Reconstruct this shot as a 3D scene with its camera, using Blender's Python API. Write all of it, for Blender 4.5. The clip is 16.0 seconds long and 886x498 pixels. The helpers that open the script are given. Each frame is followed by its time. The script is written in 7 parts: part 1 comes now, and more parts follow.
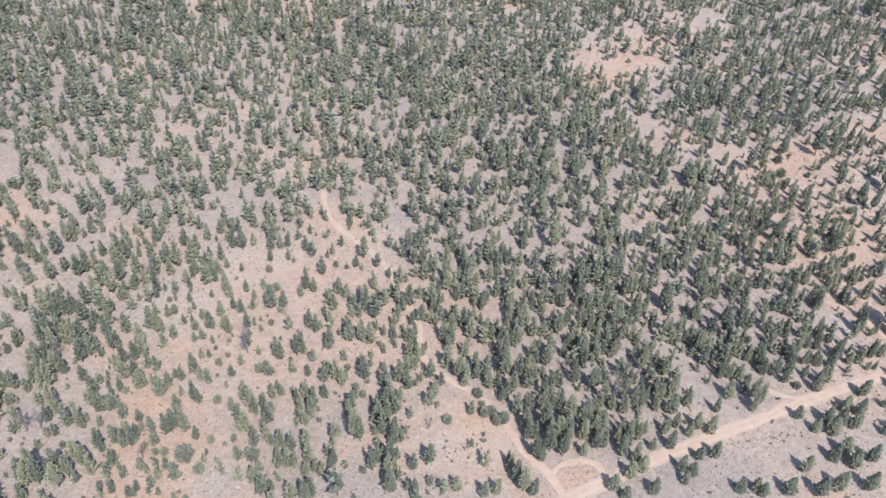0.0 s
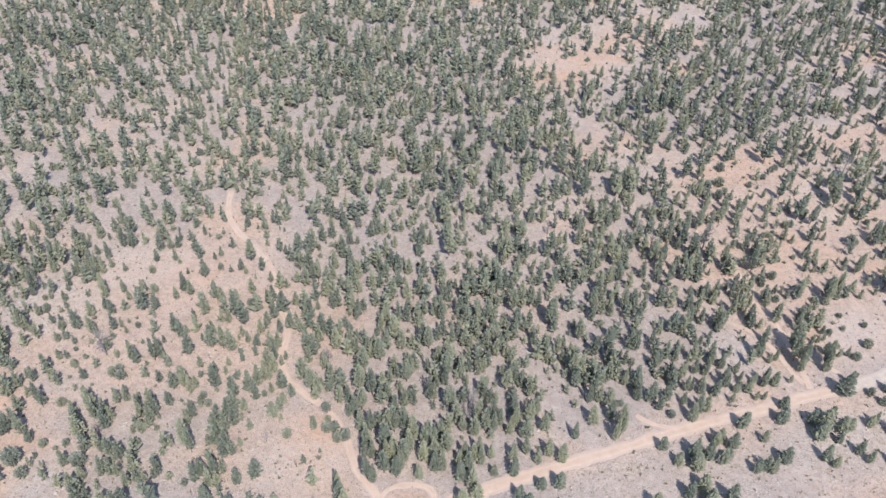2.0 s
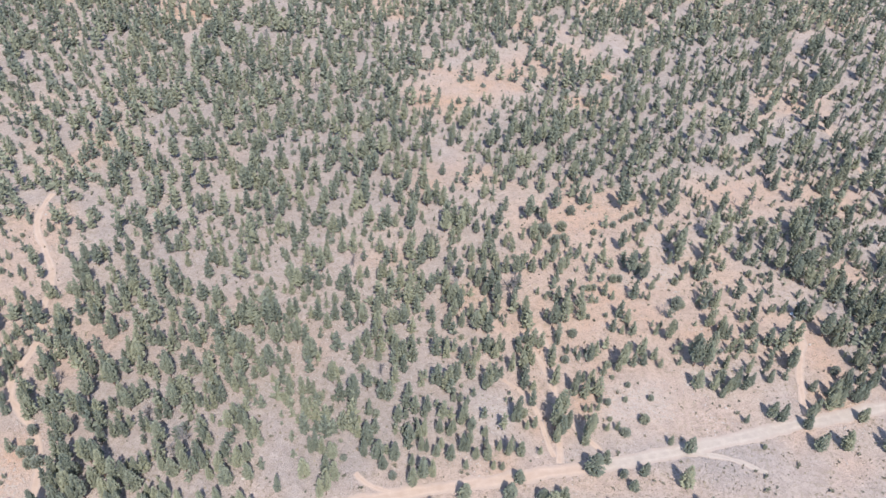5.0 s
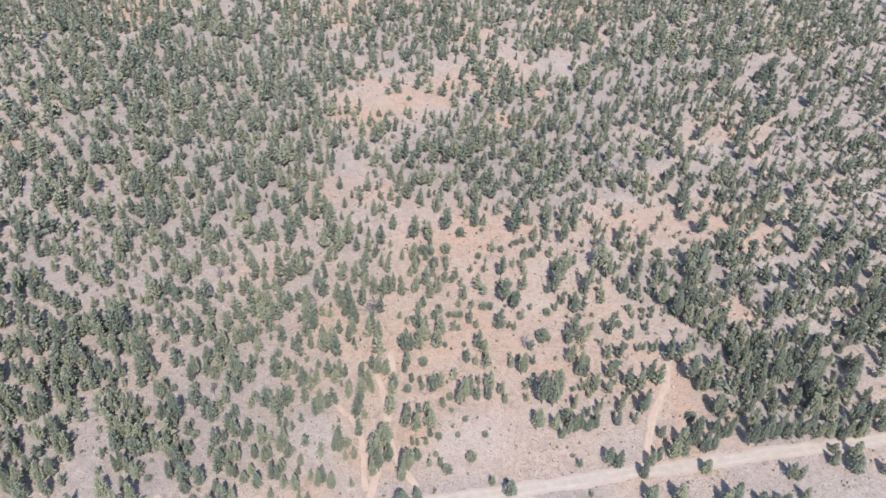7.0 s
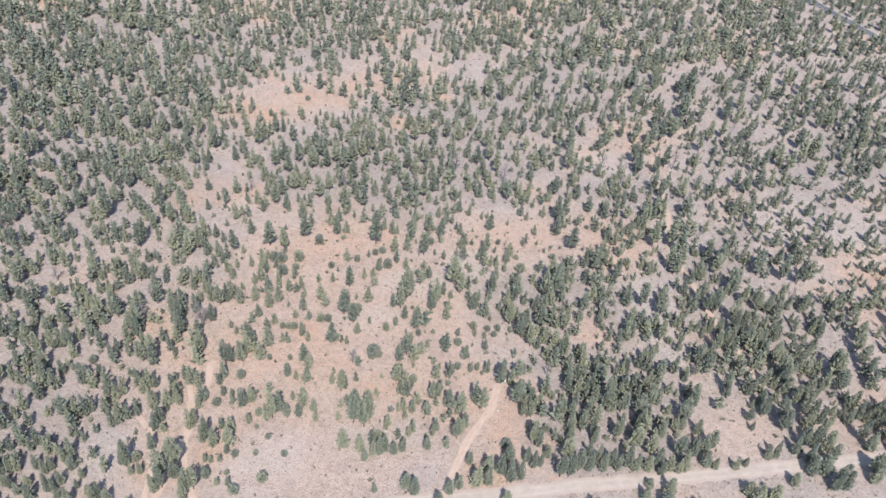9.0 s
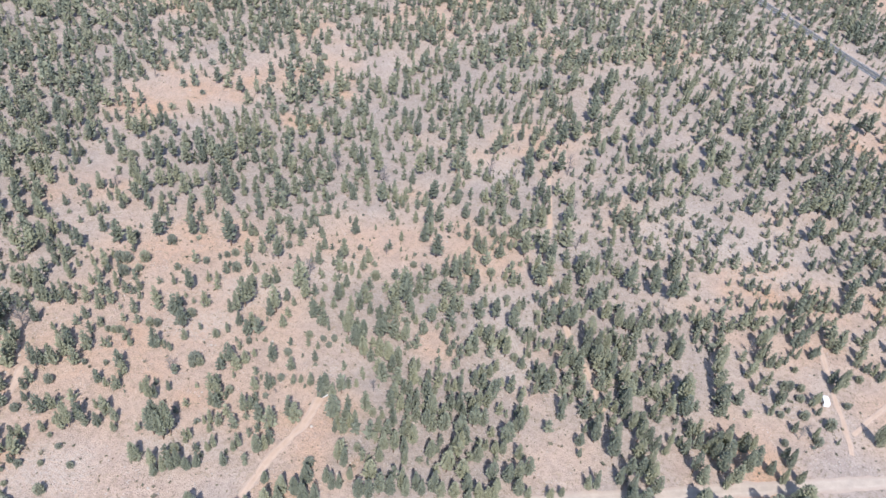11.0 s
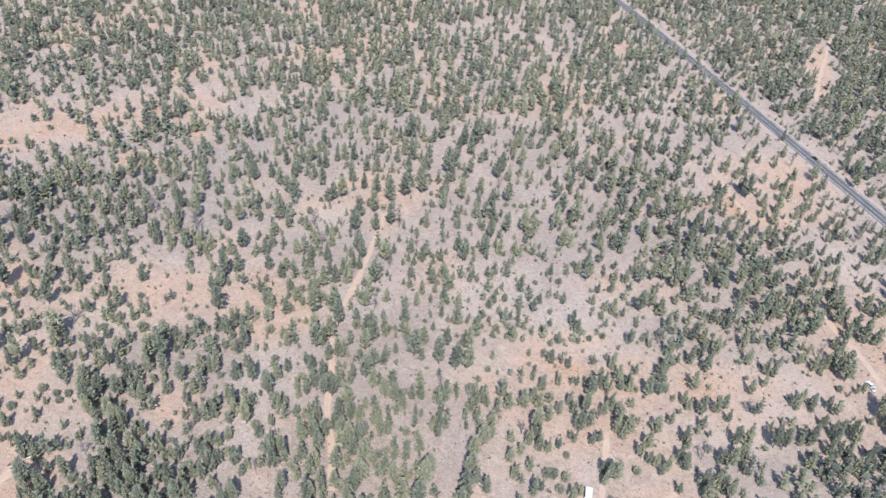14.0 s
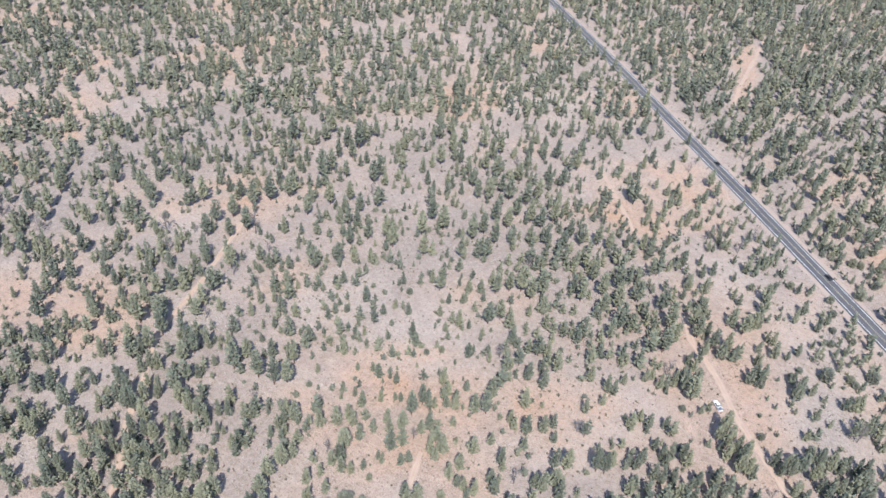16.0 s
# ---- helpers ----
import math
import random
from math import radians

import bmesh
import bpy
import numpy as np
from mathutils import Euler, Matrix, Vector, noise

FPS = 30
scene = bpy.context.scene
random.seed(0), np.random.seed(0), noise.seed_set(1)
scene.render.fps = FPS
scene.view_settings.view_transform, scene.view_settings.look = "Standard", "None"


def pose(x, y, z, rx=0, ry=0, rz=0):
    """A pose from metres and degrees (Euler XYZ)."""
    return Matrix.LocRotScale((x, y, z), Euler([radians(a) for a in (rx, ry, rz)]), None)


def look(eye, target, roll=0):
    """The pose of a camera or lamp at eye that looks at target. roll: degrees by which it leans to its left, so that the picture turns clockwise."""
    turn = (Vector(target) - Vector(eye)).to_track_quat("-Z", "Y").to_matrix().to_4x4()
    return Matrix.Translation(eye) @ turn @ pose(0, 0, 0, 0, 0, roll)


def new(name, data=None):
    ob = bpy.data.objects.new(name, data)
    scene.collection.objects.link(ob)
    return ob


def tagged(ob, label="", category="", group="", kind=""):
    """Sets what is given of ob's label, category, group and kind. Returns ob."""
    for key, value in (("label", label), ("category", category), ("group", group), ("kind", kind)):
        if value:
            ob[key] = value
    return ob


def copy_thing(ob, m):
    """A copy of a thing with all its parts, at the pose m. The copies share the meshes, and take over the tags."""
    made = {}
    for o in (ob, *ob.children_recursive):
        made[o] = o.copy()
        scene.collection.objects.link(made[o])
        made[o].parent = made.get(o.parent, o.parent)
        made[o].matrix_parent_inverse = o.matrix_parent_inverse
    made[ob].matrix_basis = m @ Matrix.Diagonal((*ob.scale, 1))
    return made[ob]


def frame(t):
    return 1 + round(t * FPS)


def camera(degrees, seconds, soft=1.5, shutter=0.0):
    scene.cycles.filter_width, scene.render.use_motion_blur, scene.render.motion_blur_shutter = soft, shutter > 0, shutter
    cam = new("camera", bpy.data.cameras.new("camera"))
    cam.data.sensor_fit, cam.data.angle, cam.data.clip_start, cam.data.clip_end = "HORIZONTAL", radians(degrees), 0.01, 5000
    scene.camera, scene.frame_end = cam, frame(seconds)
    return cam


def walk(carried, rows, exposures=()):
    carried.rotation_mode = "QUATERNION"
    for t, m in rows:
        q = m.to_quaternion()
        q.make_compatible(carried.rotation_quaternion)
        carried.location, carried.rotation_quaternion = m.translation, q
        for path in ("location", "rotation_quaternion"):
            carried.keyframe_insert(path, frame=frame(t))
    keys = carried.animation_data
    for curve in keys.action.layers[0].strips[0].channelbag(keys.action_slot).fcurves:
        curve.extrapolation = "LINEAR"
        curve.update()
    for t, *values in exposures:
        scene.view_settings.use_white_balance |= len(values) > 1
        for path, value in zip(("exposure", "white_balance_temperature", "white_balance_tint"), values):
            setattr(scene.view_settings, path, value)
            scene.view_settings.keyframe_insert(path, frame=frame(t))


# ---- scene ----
# camera: a light aircraft's side view, flying past over open pine woods
cam = camera(61.3, 16.0, soft=1.55)
METRES, EYE, TILT, LEAN, TURN = 590.0, 210.75, -39.27, -3.2, 0.0
ROWS = [
    (0.0, 0.0, 0.0, 0.0, 0.0, 0.0, -0.0),
    (0.5, 0.0307, 0.0046, 0.0024, 0.9, -0.41, -0.25),
    (1.0, 0.0608, 0.0104, 0.0056, 2.77, -0.69, -0.6),
    (1.5, 0.0913, 0.0163, 0.0094, 4.18, -0.74, -1.1),
    (2.0, 0.1213, 0.0226, 0.0128, 4.47, -0.71, -1.66),
    (2.5, 0.1512, 0.0294, 0.0168, 4.67, -0.92, -2.1),
    (3.0, 0.1809, 0.0369, 0.0205, 4.91, -0.97, -2.47),
    (3.5, 0.2102, 0.045, 0.0253, 5.17, -0.95, -3.0),
    (4.0, 0.2393, 0.0534, 0.0306, 5.95, -0.71, -4.26),
    (6.5, 0.3823, 0.0946, 0.0648, 10.84, -0.31, -9.05),
    (7.0, 0.4113, 0.1027, 0.0729, 11.13, -0.55, -9.47),
    (7.5, 0.4405, 0.1123, 0.0812, 11.76, -0.77, -9.75),
    (8.0, 0.4689, 0.1224, 0.09, 12.08, -0.87, -10.25),
    (8.5, 0.497, 0.1327, 0.0986, 12.35, -0.94, -10.96),
    (9.0, 0.5253, 0.1437, 0.1074, 12.61, -1.3, -11.52),
    (9.5, 0.5541, 0.1558, 0.1159, 12.63, -1.82, -12.19),
    (10.0, 0.5804, 0.1679, 0.124, 12.85, -1.99, -12.47),
    (12.5, 0.7158, 0.2351, 0.1702, 16.81, -1.39, -14.48),
    (13.0, 0.7407, 0.2483, 0.1798, 17.03, -0.63, -14.94),
    (13.5, 0.7674, 0.2621, 0.1896, 17.16, -0.06, -15.55),
    (14.0, 0.794, 0.2762, 0.1994, 17.38, 0.08, -15.68),
    (14.5, 0.8206, 0.2908, 0.2091, 17.66, -0.0, -15.72),
    (15.0, 0.8468, 0.3055, 0.2191, 17.92, -0.15, -15.7),
    (15.5, 0.873, 0.3202, 0.2296, 18.12, -0.22, -15.85),
    (16.0, 0.8998, 0.3354, 0.2401, 18.29, -0.22, -16.18),
]
walk(cam, [(t, pose(0, 0, EYE, TILT, LEAN, TURN) @ pose(METRES * x, METRES * y, METRES * z, 90 + pitch, roll, yaw)) for t, x, y, z, yaw, pitch, roll in ROWS],
     exposures=((0.0, 0.50), (3.5, 0.54), (8.0, 0.50), (12.5, 0.56), (16.0, 0.56)))

# ---- light ----
SUN = Vector((0.244, -0.553, 0.797)).normalized()
world = bpy.data.worlds.new("sky")
scene.world = world
world.use_nodes = True
nt = world.node_tree
sky = nt.nodes.new("ShaderNodeTexSky")
sky.sky_type, sky.sun_disc = "NISHITA", False
sky.sun_elevation, sky.sun_rotation = math.asin(SUN.z), math.atan2(SUN.x, SUN.y)
sky.altitude, sky.air_density, sky.dust_density, sky.ozone_density = 2000, 0.9, 1.8, 0.9
nt.links.new(sky.outputs[0], nt.nodes["Background"].inputs[0])
nt.nodes["Background"].inputs[1].default_value = 0.2
lamp = bpy.data.lights.new("sun", "SUN")
lamp.energy, lamp.angle, lamp.color = 3.9, radians(0.53), (1.0, 0.98, 0.965)
sun = new("sun", lamp)
sun.matrix_world = look(SUN * 900, (0, 0, 0))

# ---- materials ----
class Mat:
    """A node material with a few short hands for building it."""

    def __init__(self, name, rough=0.9):
        self.m = bpy.data.materials.new(name)
        self.m.use_nodes = True
        self.t = self.m.node_tree
        self.b = self.t.nodes["Principled BSDF"]
        self.b.inputs["Roughness"].default_value = rough
        self.b.inputs["Specular IOR Level"].default_value = 0.2
        self.co = self.node("ShaderNodeTexCoord").outputs["Object"]

    def node(self, kind):
        return self.t.nodes.new(kind)

    def put(self, a, b):
        if hasattr(a, "is_linked"):
            self.t.links.new(a, b)
        else:
            b.default_value = a

    def noise(self, scale, detail=4.0, rough=0.6):
        n = self.node("ShaderNodeTexNoise")
        n.inputs["Scale"].default_value, n.inputs["Detail"].default_value, n.inputs["Roughness"].default_value = scale, detail, rough
        self.t.links.new(self.co, n.inputs["Vector"])
        return n.outputs["Fac"]

    def cells(self, scale):
        n = self.node("ShaderNodeTexVoronoi")
        n.inputs["Scale"].default_value = scale
        self.t.links.new(self.co, n.inputs["Vector"])
        return n.outputs["Distance"], n.outputs["Color"]

    def attr(self, name):
        n = self.node("ShaderNodeAttribute")
        n.attribute_name = name
        return n.outputs["Fac"]

    def span(self, v, a, b, lo=0.0, hi=1.0):
        n = self.node("ShaderNodeMapRange")
        n.inputs[1].default_value, n.inputs[2].default_value, n.inputs[3].default_value, n.inputs[4].default_value = a, b, lo, hi
        self.put(v, n.inputs[0])
        return n.outputs[0]

    def math(self, op, a, b=0.0):
        n = self.node("ShaderNodeMath")
        n.operation = op
        self.put(a, n.inputs[0])
        self.put(b, n.inputs[1])
        return n.outputs[0]

    def mix(self, f, a, b):
        n = self.node("ShaderNodeMix")
        n.data_type = "RGBA"
        self.put(f, n.inputs[0])
        self.put(a if hasattr(a, "is_linked") else (*a, 1), n.inputs[6])
        self.put(b if hasattr(b, "is_linked") else (*b, 1), n.inputs[7])
        return n.outputs[2]

    def bump(self, h, strength, dist):
        n = self.node("ShaderNodeBump")
        n.inputs["Strength"].default_value, n.inputs["Distance"].default_value = strength, dist
        self.put(h, n.inputs["Height"])
        self.t.links.new(n.outputs[0], self.b.inputs["Normal"])

    def colour(self, c):
        self.put(c if hasattr(c, "is_linked") else (*c, 1), self.b.inputs["Base Color"])
        return self.m


def soil_material():
    """Pinkish dry soil, ochre where it is bare, grey with litter under the trees, with dry grass, slash and fine debris."""
    k = Mat("dry soil", 0.95)
    big, mid, small, fine = k.noise(0.035, 5), k.noise(0.148, 6, 0.62), k.noise(0.508, 5, 0.68), k.noise(1.756, 4, 0.7)
    c = k.mix(k.span(mid, 0.32, 0.68), (0.388, 0.302, 0.256), (0.530, 0.430, 0.370))
    c = k.mix(k.span(big, 0.42, 0.6), c, (0.495, 0.388, 0.321))
    ochre = k.math("MULTIPLY", k.attr("ochre"), k.span(mid, 0.3, 0.55, 0.5, 1.0))
    c = k.mix(ochre, c, (0.535, 0.335, 0.226))
    litter = k.math("MULTIPLY", k.attr("litter"), k.span(small, 0.3, 0.6, 0.35, 1.0))
    c = k.mix(litter, c, (0.345, 0.294, 0.269))
    grass = k.math("MULTIPLY", k.span(small, 0.5, 0.64), k.span(k.noise(0.06, 4), 0.42, 0.58))
    c = k.mix(k.math("MULTIPLY", grass, 0.55), c, (0.360, 0.285, 0.185))
    mottle = k.span(k.noise(0.27, 7, 0.7), 0.5, 0.68)
    c = k.mix(k.math("MULTIPLY", mottle, 0.42), c, (0.265, 0.205, 0.172))
    debris = k.math("MULTIPLY", k.span(fine, 0.50, 0.62), k.span(small, 0.40, 0.56))
    c = k.mix(k.math("MULTIPLY", debris, 0.7), c, (0.190, 0.148, 0.124))
    tufts = k.math("MULTIPLY", k.span(k.noise(0.9, 4, 0.6), 0.56, 0.64), k.span(k.noise(0.045, 4), 0.40, 0.58))
    c = k.mix(k.math("MULTIPLY", tufts, 0.6), c, (0.235, 0.190, 0.135))
    slash = k.math("MULTIPLY", k.attr("slash"), k.span(k.noise(0.8, 5, 0.75), 0.42, 0.6))
    c = k.mix(k.math("MULTIPLY", slash, 0.6), c, (0.500, 0.432, 0.380))
    d, shade = k.cells(0.9)
    stones = k.math("MULTIPLY", k.span(d, 0.30, 0.2), k.span(k.noise(0.11, 4), 0.47, 0.6))
    stones = k.math("MULTIPLY", stones, k.span(k.attr("rocky"), 0, 1, 0.35, 1.0))
    c = k.mix(stones, c, (0.540, 0.470, 0.415))
    k.bump(k.math("ADD", k.math("ADD", fine, small), k.math("MULTIPLY", stones, 0.6)), 1.0, 0.5)
    return k.colour(c)


def track_material(name, a, b, rut):
    """Packed earth, paler where wheels run, that frays into the soil at its rims."""
    k = Mat(name, 0.92)
    mid, fine = k.noise(0.3, 5), k.noise(2.2, 4, 0.7)
    rim = k.attr("rim")
    c = k.mix(k.span(mid, 0.35, 0.65), a, b)
    wheel = k.math("MULTIPLY", k.span(k.math("ABSOLUTE", k.math("SUBTRACT", rim, 0.5)), 0.3, 0.05), k.span(k.noise(0.12, 3), 0.35, 0.6))
    c = k.mix(k.math("MULTIPLY", wheel, 0.5), c, tuple(min(0.62, v * 1.14) for v in b))
    c = k.mix(k.span(fine, 0.5, 0.8, 0, 0.5), c, rut)
    fray = k.span(k.math("ADD", rim, k.math("MULTIPLY", k.math("SUBTRACT", k.noise(0.45, 5, 0.7), 0.5), 1.3)), 0.45, 1.0)
    c = k.mix(k.math("MULTIPLY", fray, 0.85), c, (0.415, 0.322, 0.268))
    k.bump(fine, 0.5, 0.15)
    return k.colour(c)


def asphalt_material():
    k = Mat("worn asphalt", 0.8)
    mid, fine = k.noise(0.15, 5), k.noise(6.0, 3, 0.7)
    c = k.mix(k.span(mid, 0.3, 0.7), (0.085, 0.085, 0.095), (0.125, 0.122, 0.13))
    c = k.mix(k.span(fine, 0.4, 0.8, 0, 0.5), c, (0.17, 0.165, 0.165))
    k.bump(fine, 0.3, 0.02)
    return k.colour(c)


def leaf_material(name, dark, light, warm):
    """Needles: each tree has its own tint, each tuft its own shade."""
    k = Mat(name, 0.7)
    info = k.node("ShaderNodeObjectInfo").outputs["Random"]
    isle = k.node("ShaderNodeNewGeometry").outputs["Random Per Island"]
    tree = k.math("FRACT", k.math("ADD", info, k.attr("tint")))
    c = k.mix(k.span(isle, 0, 1, 0.0, 1.0), dark, light)
    c = k.mix(k.span(tree, 0.3, 1.0, 0.0, 0.8), c, warm)
    c = k.mix(k.span(tree, 0.35, 0.0, 0.0, 0.5), c, dark)
    c = k.mix(k.span(k.noise(1.3, 3), 0.4, 0.7, 0, 0.4), c, dark)
    k.bump(k.noise(3.0, 3, 0.7), 0.8, 0.3)
    return k.colour(c)


def plain_material(name, a, b, scale=1.0, rough=0.8, metal=0.0):
    k = Mat(name, rough)
    k.b.inputs["Metallic"].default_value = metal
    f = k.noise(scale, 5)
    k.bump(f, 0.3, 0.05)
    return k.colour(k.mix(k.span(f, 0.35, 0.65), a, b))


SOIL = soil_material()
DIRT = track_material("packed dirt", (0.44, 0.318, 0.243), (0.495, 0.368, 0.288), (0.37, 0.27, 0.205))
GRAVEL = track_material("pale gravel", (0.38, 0.315, 0.265), (0.46, 0.378, 0.315), (0.32, 0.26, 0.215))
VERGE = track_material("verge gravel", (0.36, 0.30, 0.26), (0.44, 0.36, 0.30), (0.30, 0.25, 0.21))
ASPHALT = asphalt_material()
PAINT = plain_material("white road paint", (0.6, 0.6, 0.58), (0.72, 0.72, 0.7), 0.8)
YELLOW = plain_material("faded centre line paint", (0.40, 0.35, 0.22), (0.48, 0.43, 0.30), 0.8)
PINE = leaf_material("pine needles", (0.118, 0.130, 0.102), (0.240, 0.252, 0.182), (0.305, 0.295, 0.190))
JUNIPER = leaf_material("juniper needles", (0.128, 0.136, 0.110), (0.240, 0.248, 0.190), (0.242, 0.238, 0.158))
STRAW = leaf_material("dry straw grass", (0.20, 0.165, 0.12), (0.36, 0.30, 0.215), (0.30, 0.235, 0.165))
SCRUB = leaf_material("dry scrub", (0.10, 0.10, 0.07), (0.19, 0.18, 0.13), (0.22, 0.19, 0.14))
TWIGS = leaf_material("bare grey twigs", (0.16, 0.14, 0.135), (0.27, 0.245, 0.235), (0.23, 0.21, 0.2))
BARK = plain_material("pine bark", (0.12, 0.08, 0.06), (0.22, 0.15, 0.11), 2.0, 0.9)
DEADWOOD = plain_material("weathered wood", (0.30, 0.26, 0.235), (0.50, 0.445, 0.40), 1.5, 0.9)

# ---- plan ----
# open ground and thickets: centre, half lengths, turn of the long axis, share of trees
AREAS = []
AREAS += [
    (416, 449, 91.7, 37.6, 80, 1.5),
    (429, 386, 30.4, 18.3, -134, 1.3),
    (285, 464, 122, 76.9, 58, 1.35),
    (-38, 241, 44.9, 27.7, 178, 0.4),
    (10, 167, 22.2, 17.7, 132, 0.25),
    (-75, 201, 20.8, 14.1, 144, 0.5),
    (-71, 414, 40.3, 19.5, 110, 0.4),
    (-119, 422, 24.3, 18.6, 134, 0.5),
    (-152, 395, 29.2, 12.1, 119, 0.5),
    (78, 216, 66.8, 56.5, 91, 1.5),
    (53, 271, 22.4, 11.7, -173, 0.5),
    (111, 239, 15, 12.4, 74, 0.4),
    (123, 371, 35.2, 18.2, 85, 0.35),
    (144, 432, 43.9, 23.4, 82, 0.5),
    (114, 458, 47.5, 17.7, 88, 0.5),
    (199, 440, 64.8, 46.7, 57, 2),
]
AREAS += [
    (199, 344, 27.9, 19, -154, 0.4),
    (208, 279, 21.3, 13.6, 61, 0.35),
    (156, 276, 17.1, 13.6, 50, 0.5),
    (226, 234, 27.1, 16.7, -154, 0.15),
    (170, 167, 75.4, 12.7, -173, 0.6),
    (-258, 457, 143.3, 101.9, 167, 1.5),
    (108, 238, 15.7, 11.1, 147, 0.3),
    (210, 341, 85.6, 48.3, -159, 0.7),
    (204, 352, 26.6, 16.8, -158, 0.4),
    (207, 269, 39, 17.1, -162, 0.4),
    (172, 263, 23.8, 11.6, -163, 0.4),
    (222, 236, 39.3, 18.7, -162, 0.3),
    (298, 274, 18.7, 12.3, 87, 0.1),
    (246, 282, 17.8, 14.3, -153, 0.5),
    (286, 382, 26.6, 20.3, -135, 0.6),
    (154, 280, 14.2, 12.4, 166, 0.4),
]
AREAS += [
    (127, 483, 69.5, 44.1, -156, 0.7),
    (187, 418, 61.2, 33.2, -157, 1.6),
    (217, 497, 42.8, 27.7, -150, 1.4),
    (343, 295, 31.6, 22, -136, 2),
    (379, 301, 20.8, 13.5, -131, 0.2),
    (6, 433, 98.4, 76.9, 141, 1.5),
    (195, 343, 35.8, 18.3, -160, 0.45),
    (280, 385, 30, 23, -159, 0.5),
    (290, 282, 19.1, 10.9, 135, 0.2),
    (245, 303, 31.3, 13.9, -159, 0.6),
    (272, 319, 17.7, 13.8, -176, 0.6),
    (133, 473, 48.7, 39, -170, 0.6),
    (200, 460, 18.1, 11.6, -155, 0.3),
    (194, 409, 68.4, 29.2, -155, 1.7),
    (211, 460, 45, 22.8, -153, 1.5),
    (372, 312, 18.1, 13.7, 112, 0.25),
]
AREAS += [
    (411, 413, 22.8, 18.1, 71, 0.5),
    (441, 357, 33.8, 16.3, 96, 0.3),
    (486, 378, 34.1, 23.1, -117, 0.12),
    (439, 469, 43.2, 24.1, -144, 0.6),
    (374, 364, 60.2, 9, 110, 1.8),
    (515, 434, 24.6, 15.2, -120, 0.4),
    (423, 465, 63.8, 22.8, -151, 0.6),
    (433, 411, 66.4, 11.6, -152, 0.5),
    (457, 382, 30.1, 14.2, -153, 0.4),
    (415, 360, 13.8, 11.5, -169, 0.25),
    (547, 463, 28.9, 14.3, -146, 0.3),
    (583, 482, 40.8, 19.2, 85, 0.15),
    (556, 547, 36.5, 13, 92, 0.25),
    (586, 573, 51.4, 25.3, 81, 0.6),
    (571, 803, 167.4, 57.5, 88, 1.9),
    (540, 817, 66.6, 9, 94, 0.03),
]
AREAS += [
    (590, 655, 27.3, 11.8, 83, 0.4),
    (527, 509, 34, 23.5, 77, 1.9),
    (455, 571, 67.9, 36.4, 101, 1.6),
    (277, 637, 75.4, 51.6, -145, 1.5),
    (376, 617, 53.2, 28, -145, 1.4),
    (317, 642, 265.4, 146.5, -145, 0.88),
    (34, 416, 107.7, 93.2, 95, 1.5),
    (191, 429, 54.6, 39, -150, 1.5),
    (279, 475, 82.2, 48.1, 60, 1.3),
    (-178, 442, 103.8, 73.7, 176, 1.2),
    (333, 658, 207.7, 106.5, -144, 1),
    (540, 620, 81.3, 33.1, 91, 0.55),
    (499, 601, 70.7, 30.5, 83, 0.5),
]
# bare ochre soil, and grey litter where the amount is below nought
OCHRE = []
OCHRE += [
    (205, 185, 73.7, 19.9, -171, 0.32),
    (245, 233, 27, 11.1, -167, 0.3),
    (10, 155, 39.2, 12.4, -175, 0.3),
    (221, 321, 61.3, 43.8, 153, 0.38),
    (279, 284, 33.7, 23.1, -169, 0.38),
    (215, 287, 72.6, 56.7, -160, 0.34),
    (-39, 215, 59.6, 45.5, 154, 0.34),
    (562, 492, 58.3, 27.2, 89, 0.3),
    (-54, 239, 27.9, 10.5, -176, 0.52),
    (199, 341, 18.3, 11.9, -157, 0.68),
    (207, 277, 16.5, 9.2, 67, 0.6),
    (155, 274, 10.9, 8.7, -139, 0.45),
    (205, 348, 23.7, 10.3, -159, 0.68),
    (208, 266, 32.3, 9.8, -161, 0.45),
    (298, 277, 13.7, 10.2, 80, 0.68),
    (248, 277, 10.9, 7, -158, 0.68),
]
OCHRE += [
    (232, 303, 14.1, 8.1, -159, 0.6),
    (285, 387, 22.8, 13, -153, 0.52),
    (133, 466, 13.5, 10.3, -155, 0.68),
    (198, 460, 13.3, 7.6, -155, 0.68),
    (320, 334, 11.6, 8.6, 61, 0.45),
    (156, 277, 9.2, 7.7, 178, 0.52),
    (379, 301, 20.8, 13.5, -131, 0.2),
    (277, 380, 49.3, 22.6, -155, 0.3),
    (198, 340, 37.8, 18.1, -159, 0.4),
    (325, 397, 25.5, 18.9, -123, 0.45),
    (198, 281, 44.9, 12.3, -161, 0.35),
    (195, 253, 25, 10.7, -162, 0.35),
    (197, 342, 25.9, 9.2, -156, 0.68),
    (275, 383, 24.9, 11.5, -155, 0.52),
    (200, 460, 12.1, 6.9, -154, 0.68),
    (130, 468, 12.6, 7.8, -157, 0.68),
]
